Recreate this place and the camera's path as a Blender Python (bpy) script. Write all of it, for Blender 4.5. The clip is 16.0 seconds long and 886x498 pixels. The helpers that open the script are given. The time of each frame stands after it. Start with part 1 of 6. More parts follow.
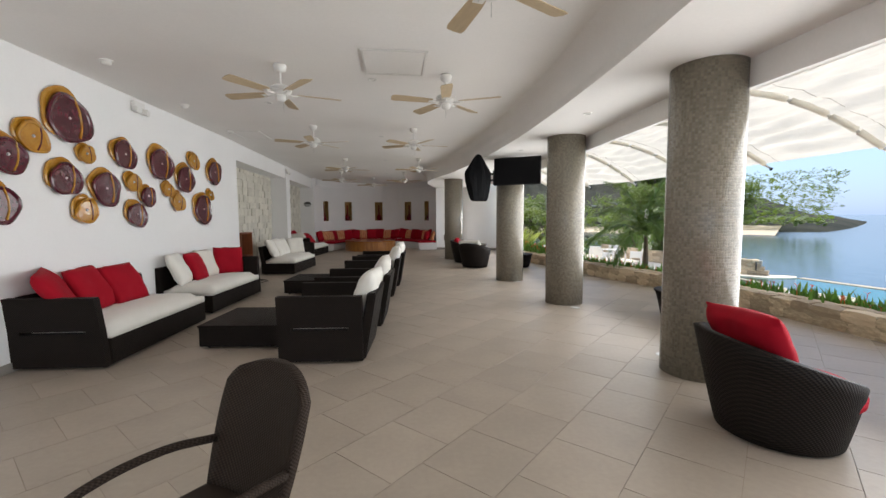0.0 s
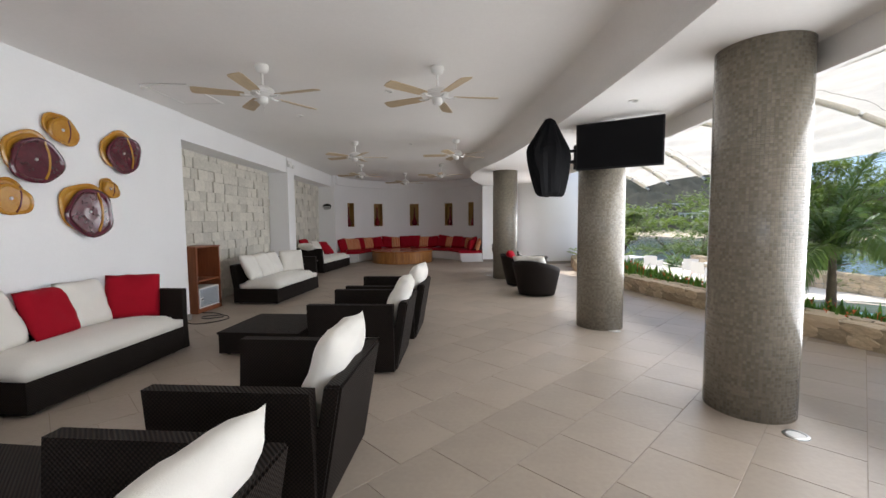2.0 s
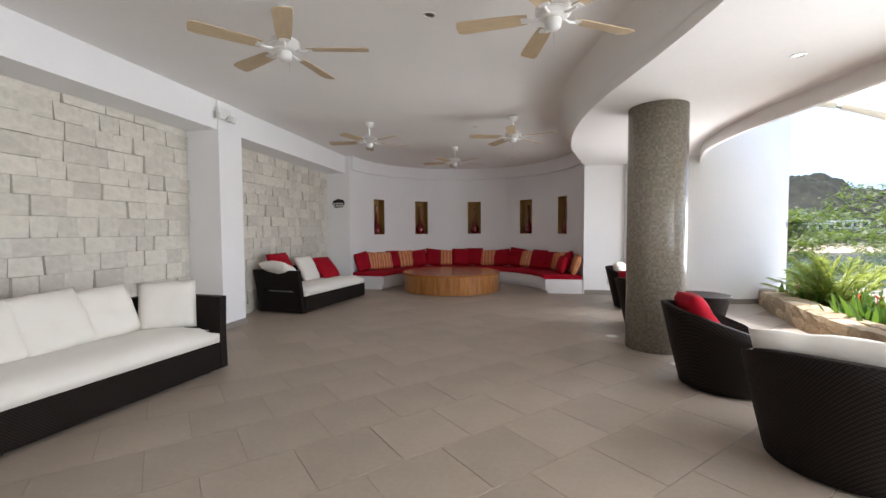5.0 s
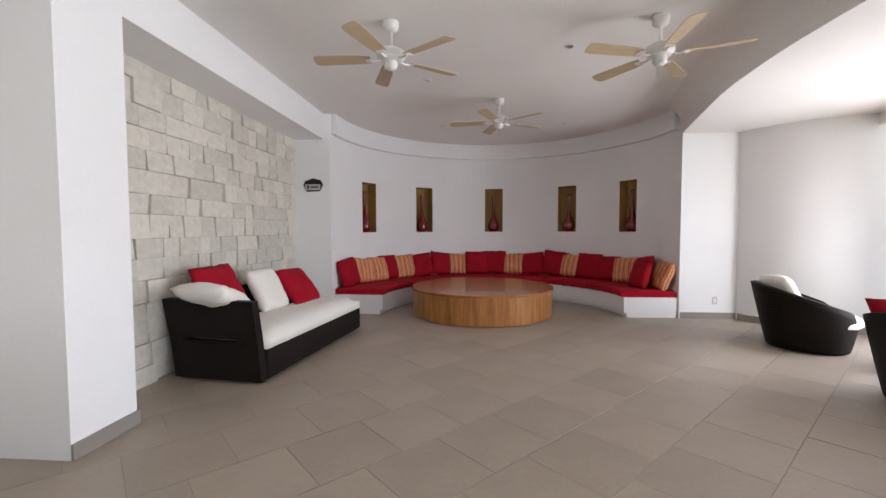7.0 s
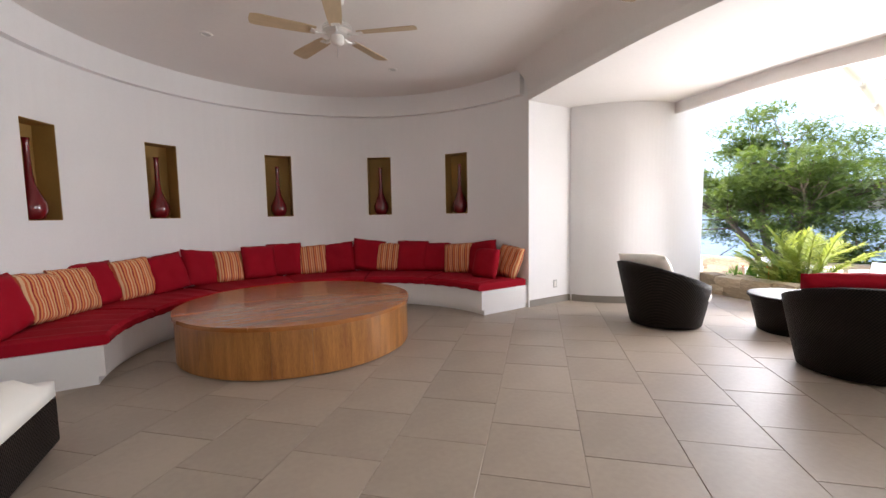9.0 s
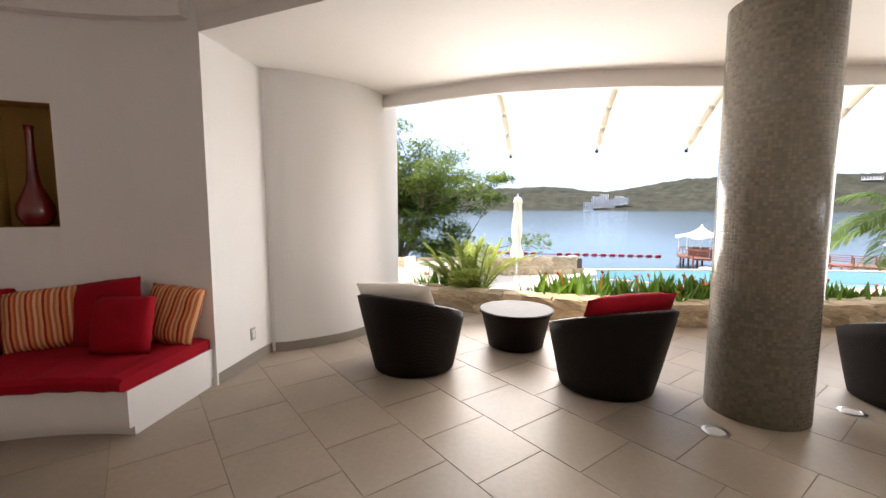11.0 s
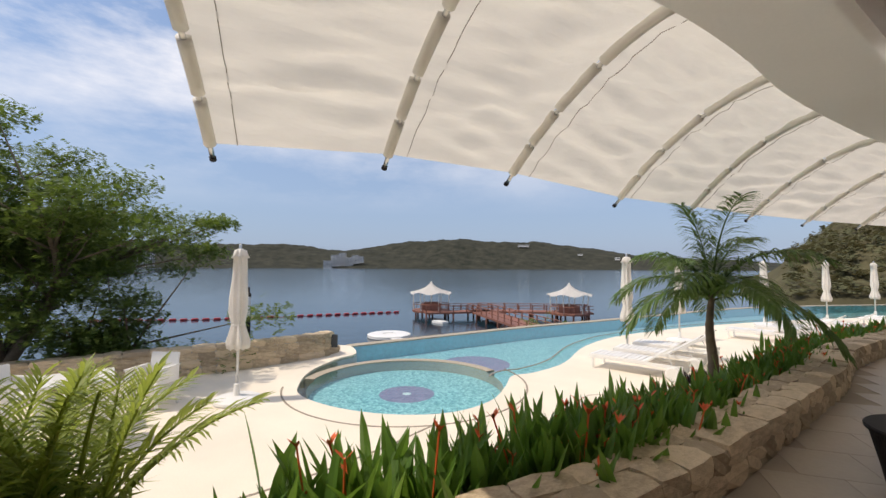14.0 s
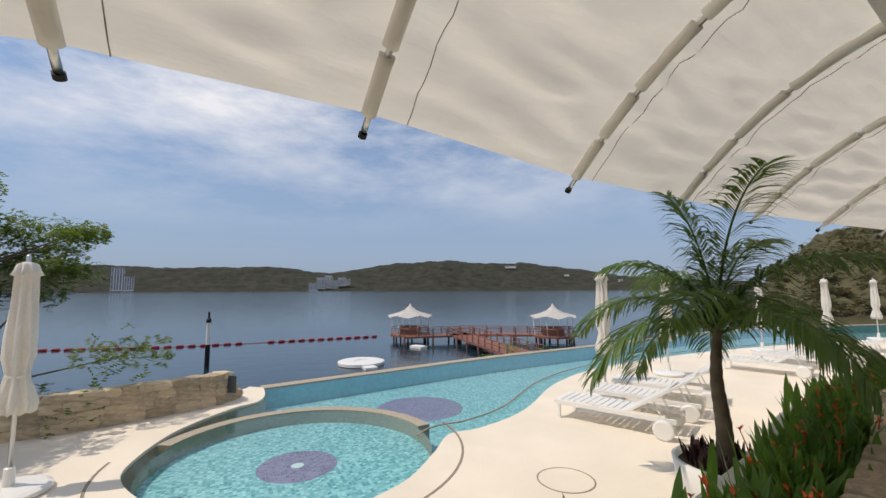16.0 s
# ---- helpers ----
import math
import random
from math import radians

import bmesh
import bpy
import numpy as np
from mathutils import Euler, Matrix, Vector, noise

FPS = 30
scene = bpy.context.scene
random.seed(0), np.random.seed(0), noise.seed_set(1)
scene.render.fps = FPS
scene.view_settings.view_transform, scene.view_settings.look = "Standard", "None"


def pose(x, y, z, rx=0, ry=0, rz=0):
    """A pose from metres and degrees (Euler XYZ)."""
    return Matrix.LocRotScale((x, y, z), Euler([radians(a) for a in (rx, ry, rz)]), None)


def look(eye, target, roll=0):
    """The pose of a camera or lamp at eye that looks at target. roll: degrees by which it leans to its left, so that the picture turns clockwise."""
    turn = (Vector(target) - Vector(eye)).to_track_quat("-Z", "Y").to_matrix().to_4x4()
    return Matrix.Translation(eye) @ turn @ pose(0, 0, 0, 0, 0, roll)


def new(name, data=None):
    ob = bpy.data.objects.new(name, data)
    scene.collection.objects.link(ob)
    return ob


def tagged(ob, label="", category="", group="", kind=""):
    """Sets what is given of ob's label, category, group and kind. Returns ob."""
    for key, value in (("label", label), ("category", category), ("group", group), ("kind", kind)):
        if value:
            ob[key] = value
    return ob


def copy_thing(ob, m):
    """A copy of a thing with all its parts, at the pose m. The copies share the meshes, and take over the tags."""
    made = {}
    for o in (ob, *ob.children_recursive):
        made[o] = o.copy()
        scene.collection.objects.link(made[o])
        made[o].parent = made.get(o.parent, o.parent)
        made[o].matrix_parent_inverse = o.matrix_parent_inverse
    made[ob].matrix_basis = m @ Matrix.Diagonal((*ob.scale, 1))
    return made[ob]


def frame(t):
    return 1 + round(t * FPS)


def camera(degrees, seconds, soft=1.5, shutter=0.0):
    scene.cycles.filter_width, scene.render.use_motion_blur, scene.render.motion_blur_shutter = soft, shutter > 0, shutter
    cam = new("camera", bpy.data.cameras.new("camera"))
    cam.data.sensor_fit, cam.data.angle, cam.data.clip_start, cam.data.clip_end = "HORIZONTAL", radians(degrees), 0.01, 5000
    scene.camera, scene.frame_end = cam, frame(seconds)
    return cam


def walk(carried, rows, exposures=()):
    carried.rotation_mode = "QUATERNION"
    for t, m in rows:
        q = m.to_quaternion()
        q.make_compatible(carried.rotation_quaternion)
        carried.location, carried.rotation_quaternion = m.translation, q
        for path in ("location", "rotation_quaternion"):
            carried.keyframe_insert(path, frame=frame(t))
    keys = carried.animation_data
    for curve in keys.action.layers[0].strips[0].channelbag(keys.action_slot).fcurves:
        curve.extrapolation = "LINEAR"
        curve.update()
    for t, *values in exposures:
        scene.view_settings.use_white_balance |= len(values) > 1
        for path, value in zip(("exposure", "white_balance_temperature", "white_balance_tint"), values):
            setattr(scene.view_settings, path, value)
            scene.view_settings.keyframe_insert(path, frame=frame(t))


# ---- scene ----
cam = camera(93.7, 16.0)
PATH = [
    (0, (-0.307, -0.038, 1.605), (-0.086, 1.943, 1.445), -0.3),
    (0.5, (-0.162, 0.906, 1.61), (0.035, 2.89, 1.453), -0.3),
    (1, (-0.037, 1.868, 1.626), (0.112, 3.856, 1.467), -0.3),
    (1.5, (0.082, 2.802, 1.626), (0.162, 4.795, 1.476), -0.5),
    (2, (0.15, 3.768, 1.633), (0.138, 5.763, 1.491), -0.5),
    (2.5, (0.301, 4.78, 1.58), (0.194, 6.773, 1.446), -0.5),
    (3, (0.459, 5.795, 1.601), (0.266, 7.781, 1.468), -0.4),
    (3.5, (0.499, 6.814, 1.525), (0.242, 8.794, 1.406), -0.5),
    (4, (0.422, 7.866, 1.473), (0.124, 9.841, 1.367), -0.4),
    (4.5, (0.279, 8.863, 1.48), (-0.052, 10.833, 1.383), -0.4),
    (5, (0.175, 9.773, 1.461), (-0.196, 11.737, 1.373), -0.3),
    (7.5, (-2.045, 13.454, 1.403), (-2.008, 15.452, 1.308), -0.3),
    (8, (-2.291, 14.062, 1.381), (-1.968, 16.033, 1.273), -0.6),
    (8.5, (-2.496, 14.668, 1.367), (-1.806, 16.539, 1.226), -0.9),
    (9, (-2.573, 15.271, 1.361), (-1.52, 16.963, 1.193), -1.0),
    (9.5, (-2.577, 15.915, 1.4), (-1.156, 17.309, 1.202), -0.8),
    (10, (-2.387, 16.459, 1.518), (-0.691, 17.495, 1.29), -0.5),
    (12.5, (0.464, 17.571, 1.526), (2.39, 17.033, 1.477), 0.4),
    (13, (1.265, 17.425, 1.543), (3.144, 16.739, 1.537), 0.8),
    (13.5, (1.90, 17.14, 1.523), (3.732, 16.339, 1.567), 0.5),
    (14, (2.434, 16.879, 1.546), (4.227, 15.996, 1.631), 0.3),
    (14.5, (2.911, 16.43, 1.544), (4.676, 15.498, 1.672), 0.1),
    (15, (3.319, 15.954, 1.542), (5.065, 14.993, 1.702), -0.1),
    (15.5, (3.616, 15.374, 1.526), (5.362, 14.416, 1.704), -0.2),
    (16, (3.871, 14.826, 1.511), (5.629, 13.893, 1.7), -0.2),
]
EXPOSURES = [(0, 1.0, 6650, 10), (2, 1.12, 6450, 12), (3, 1.28, 6450, 12), (5, 1.58, 6450, 13), (7.5, 2.1, 6350, 15), (9, 2.2, 6700, 16), (10, 2.1, 7000, 16), (11.2, 1.7, 7400, 15), (12.5, 1.0, 7600, 17), (13.5, 0.4, 7450, 15), (14.5, 0.15, 7250, 14), (16, 0.0, 7200, 13)]
walk(cam, [(t, look(eye, target, roll)) for t, eye, target, roll in PATH], EXPOSURES)

# ---- world, sun, exposure ----
SUN = Vector((0.12, 0.50, 0.86)).normalized()
world = bpy.data.worlds.new("sky_world")
scene.world = world
world.use_nodes = True
wn, wl = world.node_tree.nodes, world.node_tree.links
bg = wn["Background"]
sky = wn.new("ShaderNodeTexSky")
sky.sky_type = "NISHITA"
sky.sun_disc = False
sky.sun_elevation = math.asin(SUN.z)
sky.sun_rotation = math.atan2(SUN.x, SUN.y)
sky.air_density, sky.dust_density, sky.ozone_density = 1.0, 0.4, 2.5
tc = wn.new("ShaderNodeTexCoord")
mp = wn.new("ShaderNodeMapping")
mp.inputs["Scale"].default_value = (1.0, 1.0, 3.2)
cl = wn.new("ShaderNodeTexNoise")
cl.inputs["Scale"].default_value, cl.inputs["Detail"].default_value, cl.inputs["Roughness"].default_value = 2.3, 9, 0.62
cr = wn.new("ShaderNodeValToRGB")
cr.color_ramp.elements[0].position, cr.color_ramp.elements[1].position = 0.41, 0.68
mx = wn.new("ShaderNodeMix")
mx.data_type = "RGBA"
mx.inputs[7].default_value = (6.0, 6.3, 6.8, 1)
wl.new(tc.outputs["Generated"], mp.inputs[0])
wl.new(mp.outputs[0], cl.inputs["Vector"])
wl.new(cl.outputs[0], cr.inputs[0])
sz = wn.new("ShaderNodeSeparateXYZ")
wl.new(tc.outputs["Generated"], sz.inputs[0])
hz_ramp = wn.new("ShaderNodeValToRGB")                 # sea haze thins upwards
hz_ramp.color_ramp.elements[0].position, hz_ramp.color_ramp.elements[1].position = 0.0, 0.55
hz_ramp.color_ramp.elements[0].color, hz_ramp.color_ramp.elements[1].color = (0.9, 0.9, 0.9, 1), (0, 0, 0, 1)
wl.new(sz.outputs[2], hz_ramp.inputs[0])
cl_h = wn.new("ShaderNodeMapRange")                     # clouds only well above the horizon
cl_h.inputs[1].default_value, cl_h.inputs[2].default_value = 0.12, 0.42
wl.new(sz.outputs[2], cl_h.inputs[0])
cl_f = wn.new("ShaderNodeMath")
cl_f.operation = "MULTIPLY"
wl.new(cr.outputs[0], cl_f.inputs[0])
wl.new(cl_h.outputs[0], cl_f.inputs[1])
wl.new(cl_f.outputs[0], mx.inputs[0])
hzm = wn.new("ShaderNodeMix")
hzm.data_type = "RGBA"
hzm.inputs[7].default_value = (1.35, 2.05, 3.5, 1)
wl.new(hz_ramp.outputs[0], hzm.inputs[0])
wl.new(sky.outputs[0], hzm.inputs[6])
wl.new(hzm.outputs[2], mx.inputs[6])
wl.new(mx.outputs[2], bg.inputs[0])
bg.inputs[1].default_value = 0.15
sun_data = bpy.data.lights.new("sun", "SUN")
sun_data.energy, sun_data.angle, sun_data.color = 2.7, radians(0.6), (1.0, 0.95, 0.87)
sun = new("sun", sun_data)
sun.matrix_world = look((0, 0, 40), Vector((0, 0, 40)) - SUN)
# added fill lamp in an assumed, unseen opening at the hall's south end
south_data = bpy.data.lights.new("south_fill_lamp", "AREA")
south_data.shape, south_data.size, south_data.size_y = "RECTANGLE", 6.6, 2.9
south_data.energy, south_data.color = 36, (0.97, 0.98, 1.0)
south = new("south_fill_lamp", south_data)
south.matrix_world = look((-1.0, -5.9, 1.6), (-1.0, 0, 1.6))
# sky light through the long open side between the columns and the planter
side_data = bpy.data.lights.new("terrace_opening_daylight", "AREA")
side_data.shape, side_data.size, side_data.size_y = "RECTANGLE", 19.0, 2.3
side_data.energy, side_data.color, side_data.spread = 190, (0.95, 0.975, 1.0), radians(140)
side = new("terrace_opening_daylight", side_data)
side.matrix_world = look((3.55, 4.2, 1.55), (0.0, 4.2, 1.55))
bay_data = bpy.data.lights.new("bay_opening_daylight", "AREA")
bay_data.shape, bay_data.size, bay_data.size_y = "RECTANGLE", 1.8, 1.7
bay_data.energy, bay_data.color, bay_data.spread = 30, (0.97, 0.98, 1.0), radians(150)
bay_light = new("bay_opening_daylight", bay_data)
bay_light.matrix_world = look((3.95, 16.9, 1.25), (0.0, 16.7, 1.15))


# ---- materials ----
def mat(name, color, rough=0.6, metal=0.0, vary=0.12, scale=3.0, bump=0.0, bscale=60.0, second=None, spec=0.5, kind="noise", stretch=(1, 1, 1), coat=0.0, sheen=0.0, island=0.0):
    """A painted, woven or stony surface: broad stains, fine grain and a little relief."""
    m = bpy.data.materials.new(name)
    m.use_nodes = True
    n, l = m.node_tree.nodes, m.node_tree.links
    b = n["Principled BSDF"]
    b.inputs["Roughness"].default_value, b.inputs["Metallic"].default_value = rough, metal
    b.inputs["Specular IOR Level"].default_value = spec
    b.inputs["Coat Weight"].default_value = coat
    b.inputs["Sheen Weight"].default_value = sheen
    t = n.new("ShaderNodeTexCoord")
    mpn = n.new("ShaderNodeMapping")
    mpn.inputs["Scale"].default_value = stretch
    l.new(t.outputs["Object"], mpn.inputs[0])
    big = n.new("ShaderNodeTexNoise")
    big.inputs["Scale"].default_value, big.inputs["Detail"].default_value = scale, 6
    fine = n.new("ShaderNodeTexNoise")
    fine.inputs["Scale"].default_value, fine.inputs["Detail"].default_value = bscale, 4
    for k in (big, fine):
        l.new(mpn.outputs[0], k.inputs["Vector"])
    ramp = n.new("ShaderNodeValToRGB")
    c = Vector(color[:3])
    d = Vector(second[:3]) if second else c * (1 - vary)
    hi = c * (1 + vary * 0.6) if not second else c
    ramp.color_ramp.elements[0].color, ramp.color_ramp.elements[1].color = (*d, 1), (*[min(v, 0.95) for v in hi], 1)
    ramp.color_ramp.elements[0].position, ramp.color_ramp.elements[1].position = 0.32, 0.68
    mixf = n.new("ShaderNodeMath")
    mixf.operation = "MULTIPLY_ADD"
    mixf.inputs[1].default_value, mixf.inputs[2].default_value = 0.35, 0.0
    l.new(fine.outputs[0], mixf.inputs[0])
    add = n.new("ShaderNodeMath")
    add.operation = "MULTIPLY_ADD"
    add.inputs[1].default_value = 0.65
    l.new(big.outputs[0], add.inputs[0])
    l.new(mixf.outputs[0], add.inputs[2])
    src = add
    if island:
        oi = n.new("ShaderNodeObjectInfo")
        gi = n.new("ShaderNodeNewGeometry")
        s1 = n.new("ShaderNodeMath")
        s1.operation = "ADD"
        l.new(oi.outputs["Random"], s1.inputs[0])
        l.new(gi.outputs["Random Per Island"], s1.inputs[1])
        fr = n.new("ShaderNodeMath")
        fr.operation = "FRACT"
        l.new(s1.outputs[0], fr.inputs[0])
        s2 = n.new("ShaderNodeMath")
        s2.operation = "MULTIPLY_ADD"
        s2.inputs[1].default_value = island
        l.new(fr.outputs[0], s2.inputs[0])
        s3 = n.new("ShaderNodeMath")
        s3.operation = "ADD"
        s3.inputs[1].default_value = -island / 2
        l.new(add.outputs[0], s2.inputs[2])
        l.new(s2.outputs[0], s3.inputs[0])
        src = s3
    l.new(src.outputs[0], ramp.inputs[0])
    l.new(ramp.outputs[0], b.inputs["Base Color"])
    if bump:
        bn = n.new("ShaderNodeBump")
        bn.inputs["Strength"].default_value, bn.inputs["Distance"].default_value = min(1.0, bump), 0.01
        l.new(fine.outputs[0], bn.inputs["Height"])
        l.new(bn.outputs[0], b.inputs["Normal"])
    return m


def weave_mat(name, color, light, pitch=0.012):
    """Flat synthetic rattan: strands over and under in both directions."""
    m = mat(name, color, rough=0.6, vary=0.2, scale=5, spec=0.14)
    n, l = m.node_tree.nodes, m.node_tree.links
    b = n["Principled BSDF"]
    t = n.new("ShaderNodeTexCoord")
    sep = n.new("ShaderNodeSeparateXYZ")
    l.new(t.outputs["Object"], sep.inputs[0])
    xy = n.new("ShaderNodeMath")
    xy.operation = "ADD"
    l.new(sep.outputs[0], xy.inputs[0])
    l.new(sep.outputs[1], xy.inputs[1])
    waves = []
    for src, k in ((xy.outputs[0], 1.0), (sep.outputs[2], 1.0)):
        s = n.new("ShaderNodeMath")
        s.operation = "MULTIPLY"
        s.inputs[1].default_value = math.pi / pitch * k
        l.new(src, s.inputs[0])
        w = n.new("ShaderNodeMath")
        w.operation = "SINE"
        l.new(s.outputs[0], w.inputs[0])
        waves.append(w)
    prod = n.new("ShaderNodeMath")
    prod.operation = "MULTIPLY"
    l.new(waves[0].outputs[0], prod.inputs[0])
    l.new(waves[1].outputs[0], prod.inputs[1])
    half = n.new("ShaderNodeMath")
    half.operation = "MULTIPLY_ADD"
    half.inputs[1].default_value, half.inputs[2].default_value = 0.5, 0.5
    l.new(prod.outputs[0], half.inputs[0])
    ramp = n.new("ShaderNodeValToRGB")
    ramp.color_ramp.elements[0].color, ramp.color_ramp.elements[1].color = (*color, 1), (*light, 1)
    ramp.color_ramp.elements[0].position, ramp.color_ramp.elements[1].position = 0.25, 0.95
    l.new(half.outputs[0], ramp.inputs[0])
    l.new(ramp.outputs[0], b.inputs["Base Color"])
    bn = n.new("ShaderNodeBump")
    bn.inputs["Strength"].default_value, bn.inputs["Distance"].default_value = 0.8, 0.004
    l.new(half.outputs[0], bn.inputs["Height"])
    l.new(bn.outputs[0], b.inputs["Normal"])
    return m


def cells_mat(name, dark, light, grout, size, rough, spec=0.5, flat=False):
    """Small square mosaic with sunk joints; wraps round uprights by angle, or lies flat."""
    m = mat(name, light, rough=rough, spec=spec)
    n, l = m.node_tree.nodes, m.node_tree.links
    b = n["Principled BSDF"]
    t = n.new("ShaderNodeTexCoord")
    sep = n.new("ShaderNodeSeparateXYZ")
    l.new(t.outputs["Object"], sep.inputs[0])
    if flat:
        u, v = sep.outputs[0], sep.outputs[1]
    else:
        ang = n.new("ShaderNodeMath")
        ang.operation = "ARCTAN2"
        l.new(sep.outputs[1], ang.inputs[0])
        l.new(sep.outputs[0], ang.inputs[1])
        arc = n.new("ShaderNodeMath")
        arc.operation = "MULTIPLY"
        arc.inputs[1].default_value = 0.334
        l.new(ang.outputs[0], arc.inputs[0])
        u, v = arc.outputs[0], sep.outputs[2]
    com = n.new("ShaderNodeCombineXYZ")
    cell, gap = [], []
    for src in (u, v):
        d = n.new("ShaderNodeMath")
        d.operation = "DIVIDE"
        d.inputs[1].default_value = size
        l.new(src, d.inputs[0])
        f = n.new("ShaderNodeMath")
        f.operation = "FLOOR"
        l.new(d.outputs[0], f.inputs[0])
        r = n.new("ShaderNodeMath")
        r.operation = "PINGPONG"
        r.inputs[1].default_value = 0.5
        l.new(d.outputs[0], r.inputs[0])
        cell.append(f)
        gap.append(r)
    l.new(cell[0].outputs[0], com.inputs[0])
    l.new(cell[1].outputs[0], com.inputs[1])
    wn_ = n.new("ShaderNodeTexWhiteNoise")
    l.new(com.outputs[0], wn_.inputs["Vector"])
    mn = n.new("ShaderNodeMath")
    mn.operation = "MINIMUM"
    l.new(gap[0].outputs[0], mn.inputs[0])
    l.new(gap[1].outputs[0], mn.inputs[1])
    st = n.new("ShaderNodeMapRange")
    st.inputs["From Min"].default_value, st.inputs["From Max"].default_value = 0.04, 0.09
    l.new(mn.outputs[0], st.inputs[0])
    ramp = n.new("ShaderNodeValToRGB")
    ramp.color_ramp.elements[0].color, ramp.color_ramp.elements[1].color = (*dark, 1), (*light, 1)
    l.new(wn_.outputs["Value"], ramp.inputs[0])
    mixc = n.new("ShaderNodeMix")
    mixc.data_type = "RGBA"
    mixc.inputs[6].default_value = (*grout, 1)
    l.new(st.outputs[0], mixc.inputs[0])
    l.new(ramp.outputs[0], mixc.inputs[7])
    l.new(mixc.outputs[2], b.inputs["Base Color"])
    rr = n.new("ShaderNodeMapRange")
    rr.inputs["To Min"].default_value, rr.inputs["To Max"].default_value = 0.9, rough
    l.new(st.outputs[0], rr.inputs[0])
    l.new(rr.outputs[0], b.inputs["Roughness"])
    bn = n.new("ShaderNodeBump")
    bn.inputs["Strength"].default_value, bn.inputs["Distance"].default_value = 0.6, 0.003
    l.new(st.outputs[0], bn.inputs["Height"])
    l.new(bn.outputs[0], b.inputs["Normal"])
    return m


def stripe_mat(name, colors, width):
    """Woven stripes across the cloth."""
    m = mat(name, colors[0], rough=0.85, bump=0.3, bscale=300)
    n, l = m.node_tree.nodes, m.node_tree.links
    t = n.new("ShaderNodeTexCoord")
    sep = n.new("ShaderNodeSeparateXYZ")
    l.new(t.outputs["Object"], sep.inputs[0])
    d = n.new("ShaderNodeMath")
    d.operation = "DIVIDE"
    d.inputs[1].default_value = width
    l.new(sep.outputs[0], d.inputs[0])
    fr = n.new("ShaderNodeMath")
    fr.operation = "FRACT"
    l.new(d.outputs[0], fr.inputs[0])
    ramp = n.new("ShaderNodeValToRGB")
    ramp.color_ramp.interpolation = "CONSTANT"
    e = ramp.color_ramp.elements
    while len(e) < len(colors):
        e.new(0.5)
    for k, c in enumerate(colors):
        e[k].position = k / len(colors)
        e[k].color = (*c, 1)
    l.new(fr.outputs[0], ramp.inputs[0])
    l.new(ramp.outputs[0], n["Principled BSDF"].inputs["Base Color"])
    return m


def thin_mat(name, color, through_color, share, rough=0.8):
    """Thin cloth or leaf: some light passes through."""
    m = mat(name, color, rough=rough, vary=0.15, scale=2.0, bump=0.15, bscale=40)
    n, l = m.node_tree.nodes, m.node_tree.links
    tr = n.new("ShaderNodeBsdfTranslucent")
    tr.inputs[0].default_value = (*through_color, 1)
    ms = n.new("ShaderNodeMixShader")
    ms.inputs[0].default_value = share
    l.new(n["Principled BSDF"].outputs[0], ms.inputs[1])
    l.new(tr.outputs[0], ms.inputs[2])
    l.new(ms.outputs[0], n["Material Output"].inputs[0])
    return m


def water_mat(name, color, rough, scale, strength, second=None, alpha=None):
    m = mat(name, color, rough=rough, vary=0.25, scale=0.05, second=second)
    n, l = m.node_tree.nodes, m.node_tree.links
    t = n.new("ShaderNodeTexCoord")
    no = n.new("ShaderNodeTexNoise")
    no.inputs["Scale"].default_value, no.inputs["Detail"].default_value = scale, 8
    l.new(t.outputs["Object"], no.inputs["Vector"])
    bn = n.new("ShaderNodeBump")
    bn.inputs["Strength"].default_value, bn.inputs["Distance"].default_value = strength, 0.1
    l.new(no.outputs[0], bn.inputs["Height"])
    l.new(bn.outputs[0], n["Principled BSDF"].inputs["Normal"])
    if alpha is not None:
        tr = n.new("ShaderNodeBsdfTransparent")
        tr.inputs[0].default_value = (*alpha, 1)
        gl = n.new("ShaderNodeBsdfGlossy")
        gl.inputs["Roughness"].default_value = 0.04
        l.new(bn.outputs[0], gl.inputs["Normal"])
        fr = n.new("ShaderNodeFresnel")
        fr.inputs[0].default_value = 1.26
        l.new(bn.outputs[0], fr.inputs["Normal"])
        ms = n.new("ShaderNodeMixShader")
        l.new(fr.outputs[0], ms.inputs[0])
        l.new(tr.outputs[0], ms.inputs[1])
        l.new(gl.outputs[0], ms.inputs[2])
        l.new(ms.outputs[0], n["Material Output"].inputs[0])
    return m


M_WALL = mat("white_plaster", (0.86, 0.855, 0.85), rough=0.75, vary=0.03, scale=1.2, bump=0.08, bscale=40)
M_CEIL = mat("ceiling_paint", (0.86, 0.84, 0.815), rough=0.8, vary=0.04, scale=0.8, bump=0.05, bscale=30)
M_TILE = mat("floor_tile", (0.38, 0.318, 0.256), rough=0.45, vary=0.12, scale=1.6, bump=0.10, bscale=25, island=0.25)
M_GROUT = mat("grout", (0.33, 0.278, 0.226), rough=0.9)
M_SKIRT = mat("skirting_tile", (0.27, 0.245, 0.215), rough=0.45, vary=0.1)
M_STONE = mat("limestone_block", (0.68, 0.645, 0.565), rough=0.85, vary=0.16, scale=4, bump=0.35, bscale=35, island=0.3)
M_MORTAR = mat("mortar_shadow", (0.42, 0.39, 0.34), rough=0.95)
M_MOSAIC = cells_mat("glass_mosaic", (0.20, 0.175, 0.13), (0.30, 0.265, 0.205), (0.17, 0.15, 0.12), 0.027, 0.18, 0.7)
